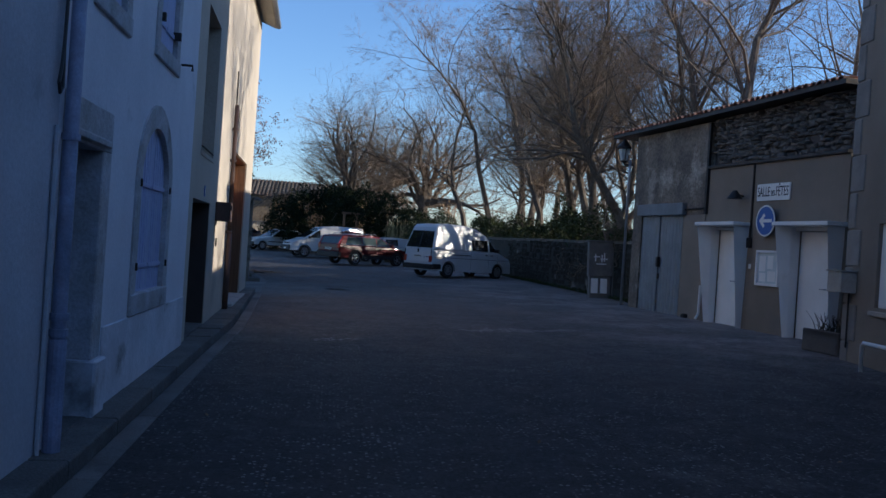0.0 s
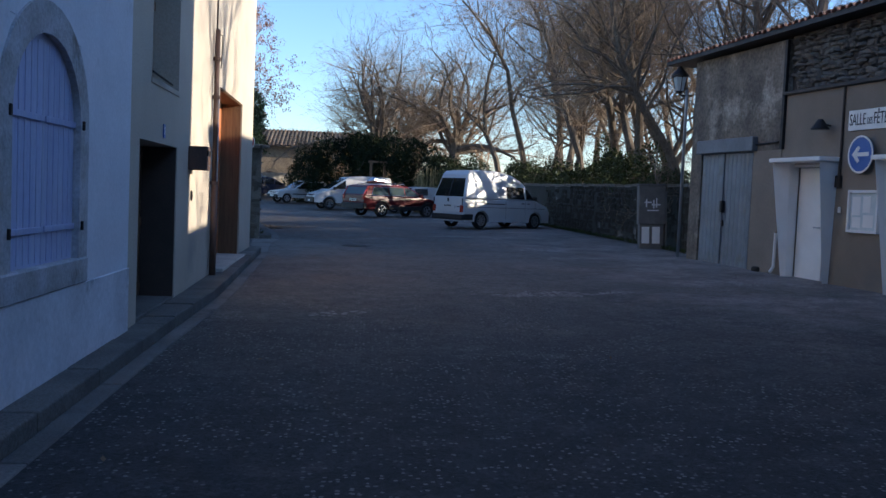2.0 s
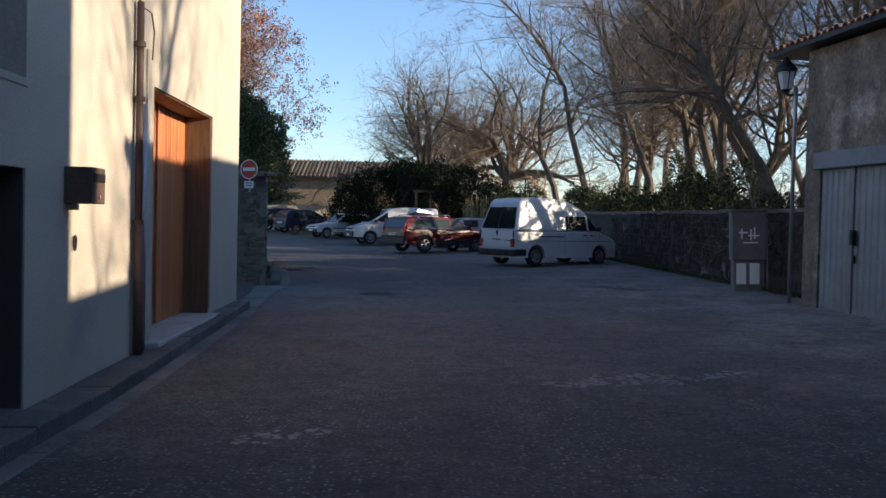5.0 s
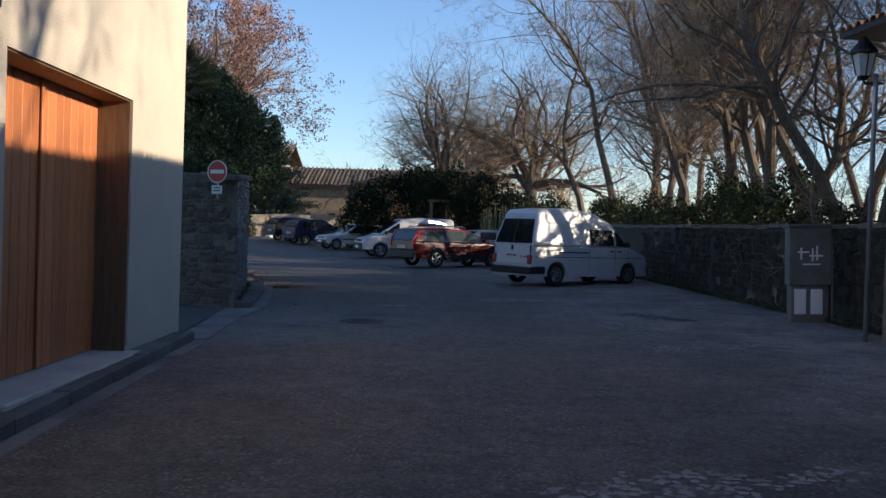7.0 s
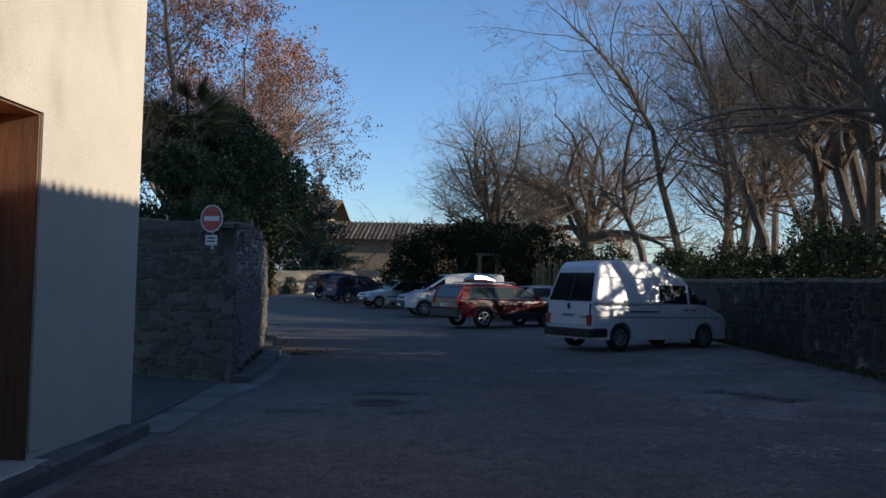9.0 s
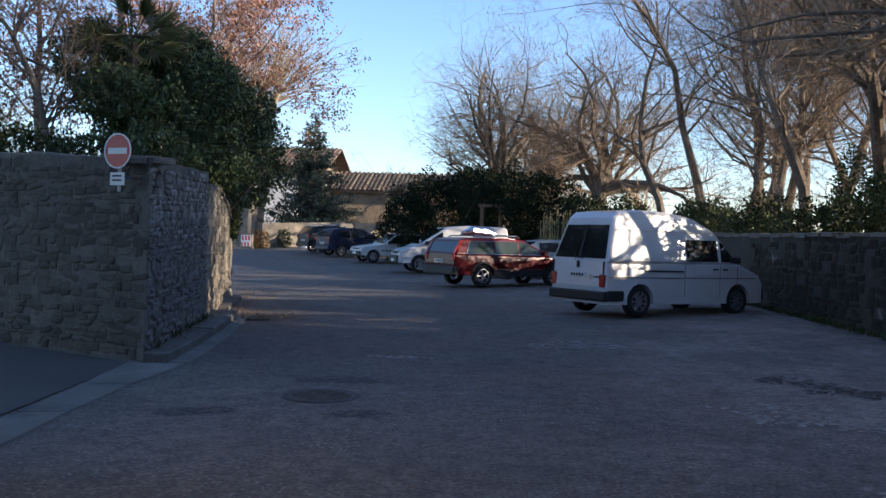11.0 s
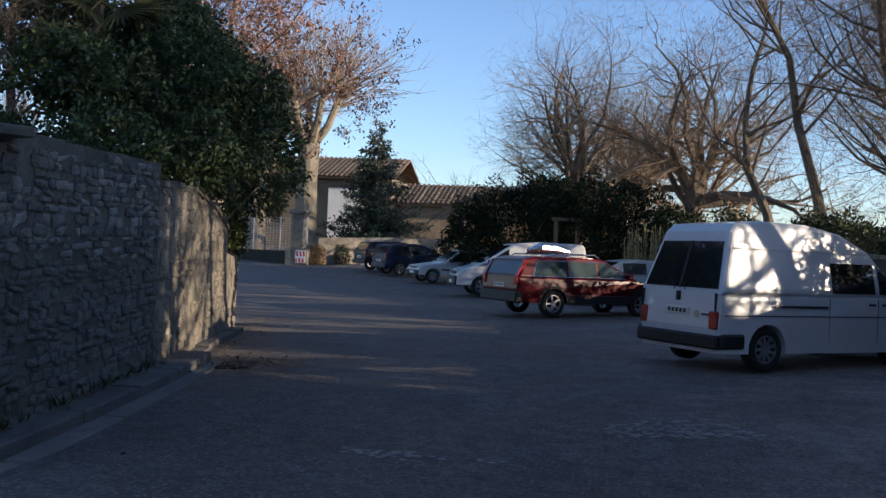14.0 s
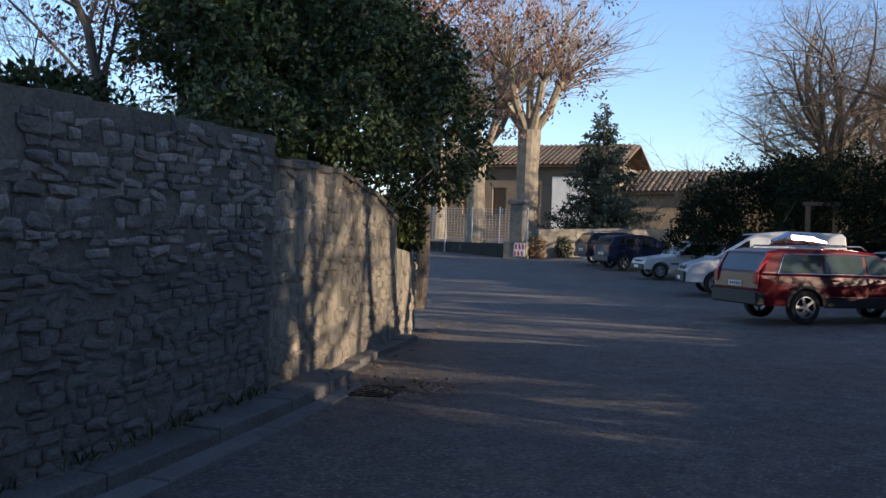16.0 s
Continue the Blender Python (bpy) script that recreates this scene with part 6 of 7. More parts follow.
# russet-leaved tree over the evergreen, with bare trunks beside it
def leafy_tree(name, m, seed, height, rad, label, leaf_mat, leaves_per_tip, size, lean, spread, kids, hang=-0.8, wander=0.22):
    r = random.Random(seed)
    wood, twigs, tips, leaves = Mesh(), Mesh(), [], Mesh()
    grow(r, wood, twigs, Vector((0, 0, -0.3)), Vector(lean).normalized(), rad, height, 0, 3, spread, 0.06, kids, tips, wander, 0.42)
    for p, d in tips:
        for _ in range(leaves_per_tip):
            ax = (rvec(r) + Vector((0, 0, hang))).normalized()
            s = rvec(r)
            s = (s - ax * s.dot(ax)).normalized()
            leaves.leaf(p + rvec(r) * r.uniform(0.02, 0.2), ax, s, size * r.uniform(0.6, 1.3), 0.5)
    t = thing(name, m, label, "tree")
    wood.make("trunk", M_BARK, t)
    c = twigs.make("crown", M_TWIG, t, label="bare twigs")
    leaves.make("leaf", leaf_mat, c, label="dry hanging leaves")
    return t


leafy_tree("tree", at(-6.6, 36.8), 61, 9.6, 0.2, "tall tree with sparse dry russet leaves", M_RUSSET, 9, 0.085, (0.12, 0.05, 1), 0.95, (18, 11, 8))
leafy_tree("tree", at(-6.6, 41.5, 0), 62, 9.0, 0.18, "tree with sparse dry russet leaves", M_RUSSET, 10, 0.085, (0.26, -0.05, 1), 1.05, (18, 11, 7))
leafy_tree("tree", at(-9.4, 37.5, 20), 63, 8.5, 0.17, "slim forked tree with few dry leaves", M_RUSSET, 1, 0.12, (0.02, 0.0, 1), 0.7, (9, 8, 6))
bt, _ = bare_tree("tree", at(-6.2, 32.4, 0, 0.85), 71, 9.0, 0.125, "slim bare tree in the garden", (0.03, 0, 1), 0.75)
copy_thing(bt, at(-13.5, 38.0, 80, 0.8))
copy_thing(bt, at(-15.5, 44.0, 190, 0.9))
copy_thing(bt, at(-18.0, 50.0, 290, 0.9))

# fan palm behind the evergreen
r = random.Random(9)
palm = thing("palm_tree", Matrix.Translation((-5.6, 33.6, 0.2)), "fan palm rising out of the evergreen shrub", "palm")
pw = Mesh()
pw.limb([Vector((0, 0, 0)), Vector((0.05, 0, 2.5)), Vector((0.1, 0, 5.1))], [0.14, 0.12, 0.12], 10)
pw.make("trunk", M_BARK, palm)
for i in range(22):
    a, e = r.uniform(0, 6.28), r.uniform(-0.3, 1.25)
    d = Vector((math.cos(a) * math.cos(e), math.sin(a) * math.cos(e), math.sin(e)))
    fr = Mesh()
    base = Vector((0.1, 0, 5.1))
    hub = base + d * 0.55
    fr.limb([base, hub], [0.018, 0.012], 4)
    s = d.orthogonal().normalized()
    s = Matrix.Rotation(r.uniform(0, 6.28), 3, d) @ s
    for j in range(15):
        t = (j - 7) / 7 * 1.35
        q = (d * math.cos(t) + s * math.sin(t) + Vector((0, 0, -0.12))).normalized()
        fr.leaf(hub, q, d.cross(s).normalized(), r.uniform(0.5, 0.68), 0.08)
        fr.leaf(hub, q, (d * -math.sin(t) + s * math.cos(t)).normalized(), r.uniform(0.5, 0.68), 0.09)
    fr.make("frond", M_PALM, palm)

# undergrowth and ivy behind the retaining wall
shrub("undergrowth", [(8.6, 27.5, 2.0, 0.8, 1.2, 0.55), (8.4, 31.2, 2.2, 0.8, 1.3, 0.8), (9.2, 33.8, 2.3, 1.0, 1.2, 1.0), (8.2, 36.5, 2.2, 0.8, 1.2, 0.6), (8.0, 40.0, 2.3, 0.9, 1.6, 0.9), (7.6, 44.0, 2.4, 0.9, 1.5, 0.8), (9.4, 37.8, 2.9, 0.5, 0.5, 1.4), (7.75, 39.4, 2.15, 0.5, 1.7, 0.45), (7.45, 42.4, 2.3, 0.5, 1.7, 0.6), (7.15, 45.2, 2.5, 0.5, 1.6, 0.8), (8.7, 33.9, 2.6, 0.6, 0.9, 0.8), (8.5, 35.6, 2.4, 0.5, 0.8, 0.6), (9.0, 30.2, 2.7, 0.6, 0.7, 0.8)],
      34000, 0.09, M_IVY, "dark ivy and brambles behind the retaining wall", "shrub", ((8.6, 9.4), (27, 44), 0.2), 60, 41)

# dark hedge behind the cars
shrub("hedge", [(-1.0, 54.5, 2.5, 2.6, 1.6, 2.3), (1.2, 52.6, 2.4, 2.2, 1.5, 2.3), (-2.9, 56.6, 2.0, 1.6, 1.3, 2.0), (2.9, 51.2, 2.6, 1.6, 1.3, 1.9), (0.3, 54.6, 3.6, 1.6, 1.2, 1.3), (4.2, 49.8, 2.2, 1.3, 1.1, 1.5)],
      80000, 0.1, M_HEDGE, "dense dark evergreen hedge behind the parked cars", "hedge", ((-2, 3), (52, 55), 0.5), 40, 42, 0.6, -0.1, 0.7)
shrub("hedge", [(4.6, 47.6, 2.0, 1.0, 0.9, 1.1), (5.4, 46.3, 2.3, 0.9, 0.9, 1.2)], 7000, 0.1, M_IVY, "yellow-green shrub beside the dry canes", "shrub", ((4.4, 5.0), (46.5, 47.6), 0.4), 20, 43)
r = random.Random(12)
cane = thing("dry_canes", Matrix.Translation((3.3, 47.9, ground_z(3.3, 47.9))), "clump of dry yellow canes beside the hedge", "canes")
cm = Mesh()
for i in range(90):
    p = Vector((r.uniform(-0.6, 0.6), r.uniform(-0.2, 0.2), 0))
    q = p + Vector((r.uniform(-0.15, 0.15), r.uniform(-0.1, 0.1), r.uniform(1.3, 2.3)))
    cm.limb([p, q], [0.012, 0.006], 3)
    for j in range(3):
        cm.leaf(p.lerp(q, r.uniform(0.4, 1)), (rvec(r) + Vector((0, 0, -0.5))).normalized(), rvec(r), 0.2, 0.12)
cm.make("cane", M_STRAW, cane)
gatepost = thing("timber_post", Matrix.Translation((0.9, 51.4, ground_z(0.9, 51.4))), "dark reddish timber frame in front of the hedge", "post")
for x in (-0.35, 0.35):
    part("post", bx(x - 0.07, -0.07, 0, x + 0.07, 0.07, 2.35, 0.01), M_BROWN, gatepost)
part("beam", bx(-0.5, -0.08, 2.352, 0.5, 0.08, 2.46, 0.01), M_BROWN, gatepost)

# ---------------------------------------------------------------- far end: gate pillar, walls, house, barn, planes, conifer
def plane_tree(m, seed, label):
    r = random.Random(seed)
    t = thing("plane_tree", m, label, "tree")
    wood, twigs = Mesh(), Mesh()
    wood.limb([Vector((0, 0, -0.3)), Vector((0.05, 0, 1.5)), Vector((0, 0.05, 3.4)), Vector((0.05, 0, 5.2))], [0.62, 0.5, 0.46, 0.5], 14)
    for i in range(7):
        a = i * 0.9 + r.uniform(-0.2, 0.2)
        d = Vector((math.cos(a) * 0.8, math.sin(a) * 0.8, 1)).normalized()
        p = Vector((0.05, 0, 4.9))
        q = p + d * r.uniform(1.1, 1.9)
        k = q + (d + Vector((0, 0, 0.8))).normalized() * r.uniform(0.8, 1.5)
        wood.limb([p, q, k], [0.26, 0.17, 0.17], 8)
        for j in range(38):
            dd = (d * 0.9 + rvec(r) * 0.85 + Vector((0, 0, 0.25))).normalized()
            L = r.uniform(2.2, 4.4)
            e = k + dd * L * 0.5 + Vector((0, 0, 0.15))
            f = e + (dd + Vector((0, 0, -0.2))).normalized() * L * 0.5
            twigs.limb([k, e, f], [0.03, 0.018, 0.006], 3)
            for h in range(7):
                g = k.lerp(e, r.random()) if h < 2 else e.lerp(f, r.random())
                twigs.limb([g, g + (dd + rvec(r) * 0.6).normalized() * r.uniform(0.5, 1.1)], [0.011, 0.004], 3)
    wood.make("trunk", M_PLANE, t, label="mottled pale bark")
    twigs.make("crown", M_PALETWIG, t, label="long bare pollard shoots")


plane_tree(at(-14.0, 69.5, 0, 1.2), 101, "pollarded plane tree with pale mottled trunk, sunlit")
plane_tree(at(-16.6, 69.0, 80), 102, "pollarded plane tree with pale mottled trunk")
plane_tree(at(-22.0, 76.0, 30), 103, "pollarded plane tree with pale mottled trunk")

pillar = thing("gate_pillar", Matrix.Translation((-12.5, 64.2, ground_z(-12.5, 64.2) + 0.02)), "square stone gate pillar on a broad base with a red and white board", "pillar")
part("base", bx(-0.55, -0.4, -0.3, 0.55, 0.4, 0.75, 0.03), M_COPING, pillar)
part("shaft", bx(-0.3, -0.3, 0.75, 0.3, 0.3, 2.45, 0.02), M_COPING, pillar)
part("cap", bx(-0.42, -0.42, 2.45, 0.42, 0.42, 2.65, 0.04), M_COPING, pillar)
bd = part("board", bx(-0.02, -0.43, 0.08, 0.5, -0.405, 0.68), M_SIGNWHITE, pillar, "red and white striped board")
for i in range(3):
    o = i * 0.17
    part("stripe", prism(bmesh.new(), [(0.0 + o, 0.1), (0.09 + o, 0.1), (0.09 + o - 0.02, 0.3), (0.0 + o - 0.02 if i else 0.0, 0.3)], -0.436, -0.431), M_SIGNRED, bd)
    part("stripe", prism(bmesh.new(), [(0.05 + o, 0.4), (0.14 + o, 0.4), (0.11 + o, 0.64), (0.02 + o, 0.64)], -0.436, -0.431), M_SIGNRED, bd)
far_wall = long_wall("wall_far", [(-11.9, 64.8), (-9.0, 68.0), (-5.0, 72.0)], 0.3, [2.3, 2.5, 2.6], 0.4, M_COPING, "low sunlit stone wall with climbing plants", -1)
far_wall_l = long_wall("wall_far_left", [(-26.0, 70.0), (-19.0, 68.0), (-13.1, 64.6)], 0.2, [1.6, 1.6, 1.6], 0.3, M_MOSSY, "low dark wall along the far street", -1)
r = random.Random(15)
for i in range(7):
    f = i / 6
    x, y = -11.6 + f * 5.6, 64.6 + f * 6.2
    shrub("wall_plant", [(x, y - 0.25, 1.4, 0.5, 0.3, 0.7)], 900, 0.1, M_IVY if i % 2 else M_ORANGELEAF, "climbing plant in front of the low wall", "shrub", ((x - 0.1, x + 0.1), (y - 0.2, y), 0.6), 5, 200 + i)
fence = thing("wire_fence", Matrix.Translation((-18.0, 66.5, ground_z(-18, 66.5))), "pale wire mesh fence on thin posts", "fence")
for i in range(8):
    part("post", tube(bmesh.new(), [(-5 + i * 1.45, 0, 0), (-5 + i * 1.45, 0, 2.3)], 0.04, 8), M_ZINC, fence)
wm = Mesh()
for i in range(60):
    x = -5 + i * 0.17
    wm.limb([Vector((x, 0, 0.5)), Vector((x, 0, 2.25))], [0.01, 0.01], 3)
for j in range(14):
    wm.limb([Vector((-5, 0, 0.5 + j * 0.13)), Vector((5.15, 0, 0.5 + j * 0.13))], [0.01, 0.01], 3)
wm.make("mesh", M_ZINC, fence)
bin_w = thing("white_bin", at(-9.3, 64.9), "small white plastic bin against the low wall", "bin")
part("body", tube(bmesh.new(), [(0, 0, 0), (0, 0, 0.75)], [0.26, 0.33], 14), M_WHITE, bin_w)
part("rim", tube(bmesh.new(), [(0, 0, 0.752), (0, 0, 0.8)], 0.36, 14), M_WHITE, bin_w)
M_BINGREEN = mat("green_bin_plastic", (0.02, 0.13, 0.05), 0.5, alt=(0.03, 0.16, 0.07), scale=4)
gbin = thing("green_bin", at(-5.25, 37.5), "green wheeled bin at the end of the garden wall", "bin")
part("body", tube(bmesh.new(), [(0, 0, 0.06), (0, 0, 0.98)], [0.27, 0.36], 4), M_BINGREEN, gbin)
part("lid", bx(-0.3, -0.3, 0.982, 0.3, 0.3, 1.06, 0.02), M_BINGREEN, gbin)
for s in (-0.2, 0.2):
    part("wheel", disc(bmesh.new(), 0.09, s - 0.03, s + 0.03, 14, 0.25, 0.09), M_TYRE, gbin)

M_FARSTONE = mat("warm_rubble_stone", (0.36, 0.27, 0.17), 0.95, alt=(0.25, 0.19, 0.13), scale=2.5, grain=0.3, grain_scale=12, bump=0.8, bump_scale=8, stain=(0.17, 0.14, 0.1), stain_scale=1.6, stain_at=0.55)
M_FARRENDER = mat("far_house_render", (0.22, 0.175, 0.125), 0.95, alt=(0.17, 0.135, 0.1), scale=0.8, grain=0.15, bump=0.3)
M_ROOFTILE = mat("old_canal_tile", (0.15, 0.10, 0.065), 0.9, alt=(0.10, 0.07, 0.047), scale=1.2, grain=0.25, grain_scale=14, bump=0.4, vary=0.25, stain=(0.12, 0.1, 0.07), stain_scale=0.6, stain_at=0.55)


def tiled_slope(parent, x0, x1, y0, z0, y1, z1, pitch=0.32, courses=True):
    """A tiled slope: a plain bed and half-round tile courses running up it, each a piece of its own."""
    bm = bmesh.new()
    n = int((x1 - x0) / pitch)
    d = Vector((0, y1 - y0, z1 - z0))
    nr = Vector((0, -(z1 - z0), y1 - y0)).normalized()
    nr = nr if nr.z > 0 else -nr
    q = [Vector(c) for c in ((x0, y0, z0), (x1, y0, z0), (x1, y1, z1), (x0, y1, z1))]
    a, b = [bm.verts.new(c - nr * 0.1) for c in q], [bm.verts.new(c) for c in q]
    bm.faces.new(b)
    bm.faces.new(a[::-1])
    for i in range(4):
        j = (i + 1) % 4
        bm.faces.new((a[i], a[j], b[j], b[i]))
    bmesh.ops.recalc_face_normals(bm, faces=bm.faces)
    bed = part("roof", bm, M_ROOFTILE, parent)
    if not courses:
        return bed
    bm = bmesh.new()
    prev = None
    for k in range(7):
        for t, rr in ((k / 7, 0.40), ((k + 0.98) / 7, 0.33)):
            c = d * t
            row = [bm.verts.new(c + Vector((math.cos(e) * pitch * rr, 0, 0)) + nr * math.sin(e) * pitch * rr) for e in (0, 1.05, 2.09, 3.14)]
            if prev:
                for j in range(3):
                    bm.faces.new((prev[j], prev[j + 1], row[j + 1], row[j]))
            prev = row
    first = part("tile_course", bm, M_ROOFTILE, bed, m=Matrix.Translation((x0 + 0.5 * pitch, y0, z0)))
    for i in range(1, n):
        o = new("tile_course", first.data)
        o.parent = bed
        o.matrix_basis = Matrix.Translation((x0 + (i + 0.5) * pitch, y0, z0 + 0.012 * math.sin(i * 2.1)))
    return bed


far_house = thing("stone_house", Matrix.Translation((-23.2, 78.0, 1.1)), "old two-storey stone house with a brown tiled roof", "house")
part("wall", pierced(12.0, 0, 5.3, [(4.0, 2.2, 4.9, 3.9), (6.4, 2.9, 7.1, 4.1), (8.6, 3.0, 9.3, 4.2), (9.8, 0.2, 10.8, 2.6), (2.0, 2.2, 2.9, 3.9)], 0.5), M_FARRENDER, far_house)
part("back_wall", bx(0, 0.55, 0, 12.0, 8.0, 5.3), M_FARRENDER, far_house)
for a, b, c, d in ((4.0, 2.2, 4.9, 3.9), (6.4, 2.9, 7.1, 4.1), (8.6, 3.0, 9.3, 4.2), (2.0, 2.2, 2.9, 3.9)):
    w = part("window", bx(a, 0.15, b, c, 0.2, d), M_BROWN, far_house, "dark shuttered window")
    part("window_sill", bx(a - 0.08, -0.06, b - 0.1, c + 0.08, 0.15, b - 0.002), M_COPING, w)
part("door", bx(9.8, 0.2, 0.2, 10.8, 0.26, 2.6), M_BROWN, far_house)
part("white_patch_wall", bx(7.9, -0.1, 1.0, 10.2, -0.004, 4.6), M_WHITE, far_house, "whitewashed stretch of wall")
tiled_slope(far_house, -0.4, 12.3, -0.5, 5.25, 4.0, 6.9)
tiled_slope(far_house, -0.4, 12.3, 8.5, 5.25, 4.0, 6.9, courses=False)
barn = thing("stone_barn", Matrix.Translation((-10.6, 78.0, 0.6)), "long sunlit rubble stone barn with a tiled roof", "barn")
part("wall", pierced(14.0, 0, 4.25, [(2.9, 1.6, 3.4, 2.2)], 0.5), M_FARSTONE, barn)
part("back_wall", bx(0, 0.55, 0, 14.0, 7.0, 4.25), M_FARSTONE, barn)
part("window", bx(2.9, 0.2, 1.6, 3.4, 0.25, 2.2), M_BROWN, barn)
tiled_slope(barn, -0.3, 14.3, -0.5, 4.2, 3.5, 5.7)
tiled_slope(barn, -0.3, 14.3, 7.5, 4.2, 3.5, 5.7, courses=False)

r = random.Random(21)
conifer = thing("conifer", at(-10.4, 71.0), "dark pointed conifer in front of the far house", "tree")
cw, cl = Mesh(), Mesh()
cw.limb([Vector((0, 0, 0)), Vector((0, 0, 4)), Vector((0, 0, 7.6))], [0.16, 0.1, 0.02], 8)
for i in range(330):
    z = 7.4 * (1 - r.random() ** 0.6) + 0.4
    L = (8.1 - z) * 0.40 * r.uniform(0.6, 1.1)
    a = r.uniform(0, 6.28)
    d = Vector((math.cos(a), math.sin(a), 0.12))
    p = Vector((0, 0, z))
    cw.limb([p, p + d * L], [0.02, 0.005], 3)
    for j in range(int(26 * L) + 8):
        q = p + d * L * r.uniform(0.15, 1.05)
        cl.leaf(q + rvec(r) * 0.08, (d * 0.6 + rvec(r) * 0.8 + Vector((0, 0, -0.25))).normalized(), rvec(r), 0.24, 0.4)
cw.make("trunk", M_BARK, conifer)
cl.make("crown", M_CONIFER, conifer, label="dense needle sprays")
shrub("autumn_shrub", [(-3.8, 75.5, 3.0, 2.2, 1.2, 1.6), (-1.0, 74.5, 3.2, 2.2, 1.2, 1.5), (1.5, 76, 3.4, 2.5, 1.3, 1.8)], 9000, 0.13, M_ORANGELEAF, "orange-brown shrubs by the stone barn", "shrub", ((-3, 1), (74.5, 75.5), 1.2), 30, 51)

# distance: low wooded hill
hill = bmesh.new()
r = random.Random(5)
prev = None
for i in range(61):
    x = -260 + i * 8.0
    h = 7.0 + 3.0 * noise.noise(Vector((x * 0.012, 3.1, 0))) + 0.8 * noise.noise(Vector((x * 0.09, 1.7, 0)))
    row = [hill.verts.new((x, 230 + 20 * math.cos(i * 0.1), -2)), hill.verts.new((x, 260, h)), hill.verts.new((x, 330, h * 0.6 - 3))]
    if prev:
        hill.faces.new((prev[0], row[0], row[1], prev[1]))
        hill.faces.new((prev[1], row[1], row[2], prev[2]))
    prev = row
M_HILL = mat("wooded_hill", (0.09, 0.075, 0.05), 0.95, alt=(0.055, 0.06, 0.035), scale=0.05, grain=0.3, grain_scale=0.6)
tagged(part("backdrop", hill, M_HILL, smooth=True), "low brown wooded hill in the distance", "hill", kind="structure")

# ---------------------------------------------------------------- road surface details
M_PATCH = mat("pale_worn_or_sun_patch", (0.36, 0.335, 0.31), 0.9, alt=(0.22, 0.2, 0.185), scale=4, grain=0.4, grain_scale=60, bump=0.5, bump_scale=80)
M_DARKPATCH = mat("tar_repair", (0.032, 0.03, 0.03), 0.7, alt=(0.045, 0.042, 0.04), scale=3, grain=0.4, grain_scale=70, bump=0.6, bump_scale=90)


def road_patch(x, y, rx, ry, turn, material, seed, label, holes=0.55):
    """A thin ragged worn, mended or painted-sun area of the road: small scattered flakes inside an uneven outline."""
    r = random.Random(seed)
    bm = bmesh.new()
    c, s = math.cos(radians(turn)), math.sin(radians(turn))
    step = 0.07
    for i in range(int(-rx / step), int(rx / step) + 1):
        for j in range(int(-ry / step), int(ry / step) + 1):
            u, v = i * step, j * step
            d = (u / rx) ** 2 + (v / ry) ** 2
            k = noise.noise(Vector((u * 1.4 + seed, v * 3.0, 0.3))) * 0.9 + noise.noise(Vector((u * 6, v * 8 + seed, 1.7))) * 0.5
            if d + k > holes:
                continue
            if r.random() < 0.25:
                continue
            u, v = u + r.uniform(-0.04, 0.04), v + r.uniform(-0.04, 0.04)
            pts = []
            for e in range(6):
                a = e * math.pi / 3 + r.uniform(-0.3, 0.3)
                q = step * r.uniform(0.2, 0.8)
                uu, vv = u + q * math.cos(a), v + q * math.sin(a)
                px, py = x + uu * c - vv * s, y + uu * s + vv * c
                pts.append(bm.verts.new((px, py, ground_z(px, py) + 0.004 + 0.0006 * ((i * 7 + j * 3) % 5))))
            bm.faces.new(pts)
    return tagged(part("road_patch", bm, material), label, "road", kind="structure")


PALE, TAR = "pale patch on the asphalt, worn or with sun put into its colour", "dark tar repair on the asphalt"
# the patch at (2.82, 29.3) paints a sunlit spot; the other pale ones are wear
road_patch(2.82, 29.3, 0.75, 0.42, 10, M_PATCH, 1, PALE, 0.8)
road_patch(3.6, 16.0, 1.3, 0.4, 8, M_PATCH, 2, PALE, 0.35)
road_patch(2.6, 15.6, 0.7, 0.3, 8, M_PATCH, 3, PALE, 0.3)
road_patch(4.5, 24.5, 1.3, 0.7, 160, M_PATCH, 4, PALE, 0.25)
road_patch(5.2, 22.2, 1.6, 0.5, 10, M_PATCH, 9, PALE, 0.3)
road_patch(0.2, 13.6, 0.7, 0.35, 40, M_PATCH, 10, PALE, 0.2)
road_patch(6.7, 17.6, 0.9, 0.3, -60, M_PATCH, 11, PALE, 0.3)
road_patch(0.9, 27.7, 0.8, 0.25, 0, M_PATCH, 5, PALE, 0.25)
road_patch(0.13, 25.9, 0.6, 0.3, 0, M_DARKPATCH, 6, TAR, 0.7)
road_patch(0.7, 24.15, 0.3, 0.16, 0, M_DARKPATCH, 7, TAR, 0.8)
road_patch(-0.7, 24.1, 0.35, 0.2, 20, M_DARKPATCH, 8, TAR, 0.7)
road_patch(5.1, 26.2, 0.5, 1.2, 30, M_DARKPATCH, 12, TAR, 0.3)

M_WORNIRON = mat("dusty_cast_iron", (0.055, 0.051, 0.047), 0.85, alt=(0.085, 0.077, 0.068), scale=5, grain=0.4, grain_scale=40, bump=0.4)
mh = thing("manhole_cover", Matrix.Translation((0.22, 24.95, ground_z(0.22, 24.95))), "worn round cast iron manhole cover flush with the asphalt", "manhole cover")
bm = bmesh.new()
tube(bm, [(0, 0, -0.05), (0, 0, 0.006)], 0.30, 32)
part("cover", bm, M_WORNIRON, mh)
bm = bmesh.new()
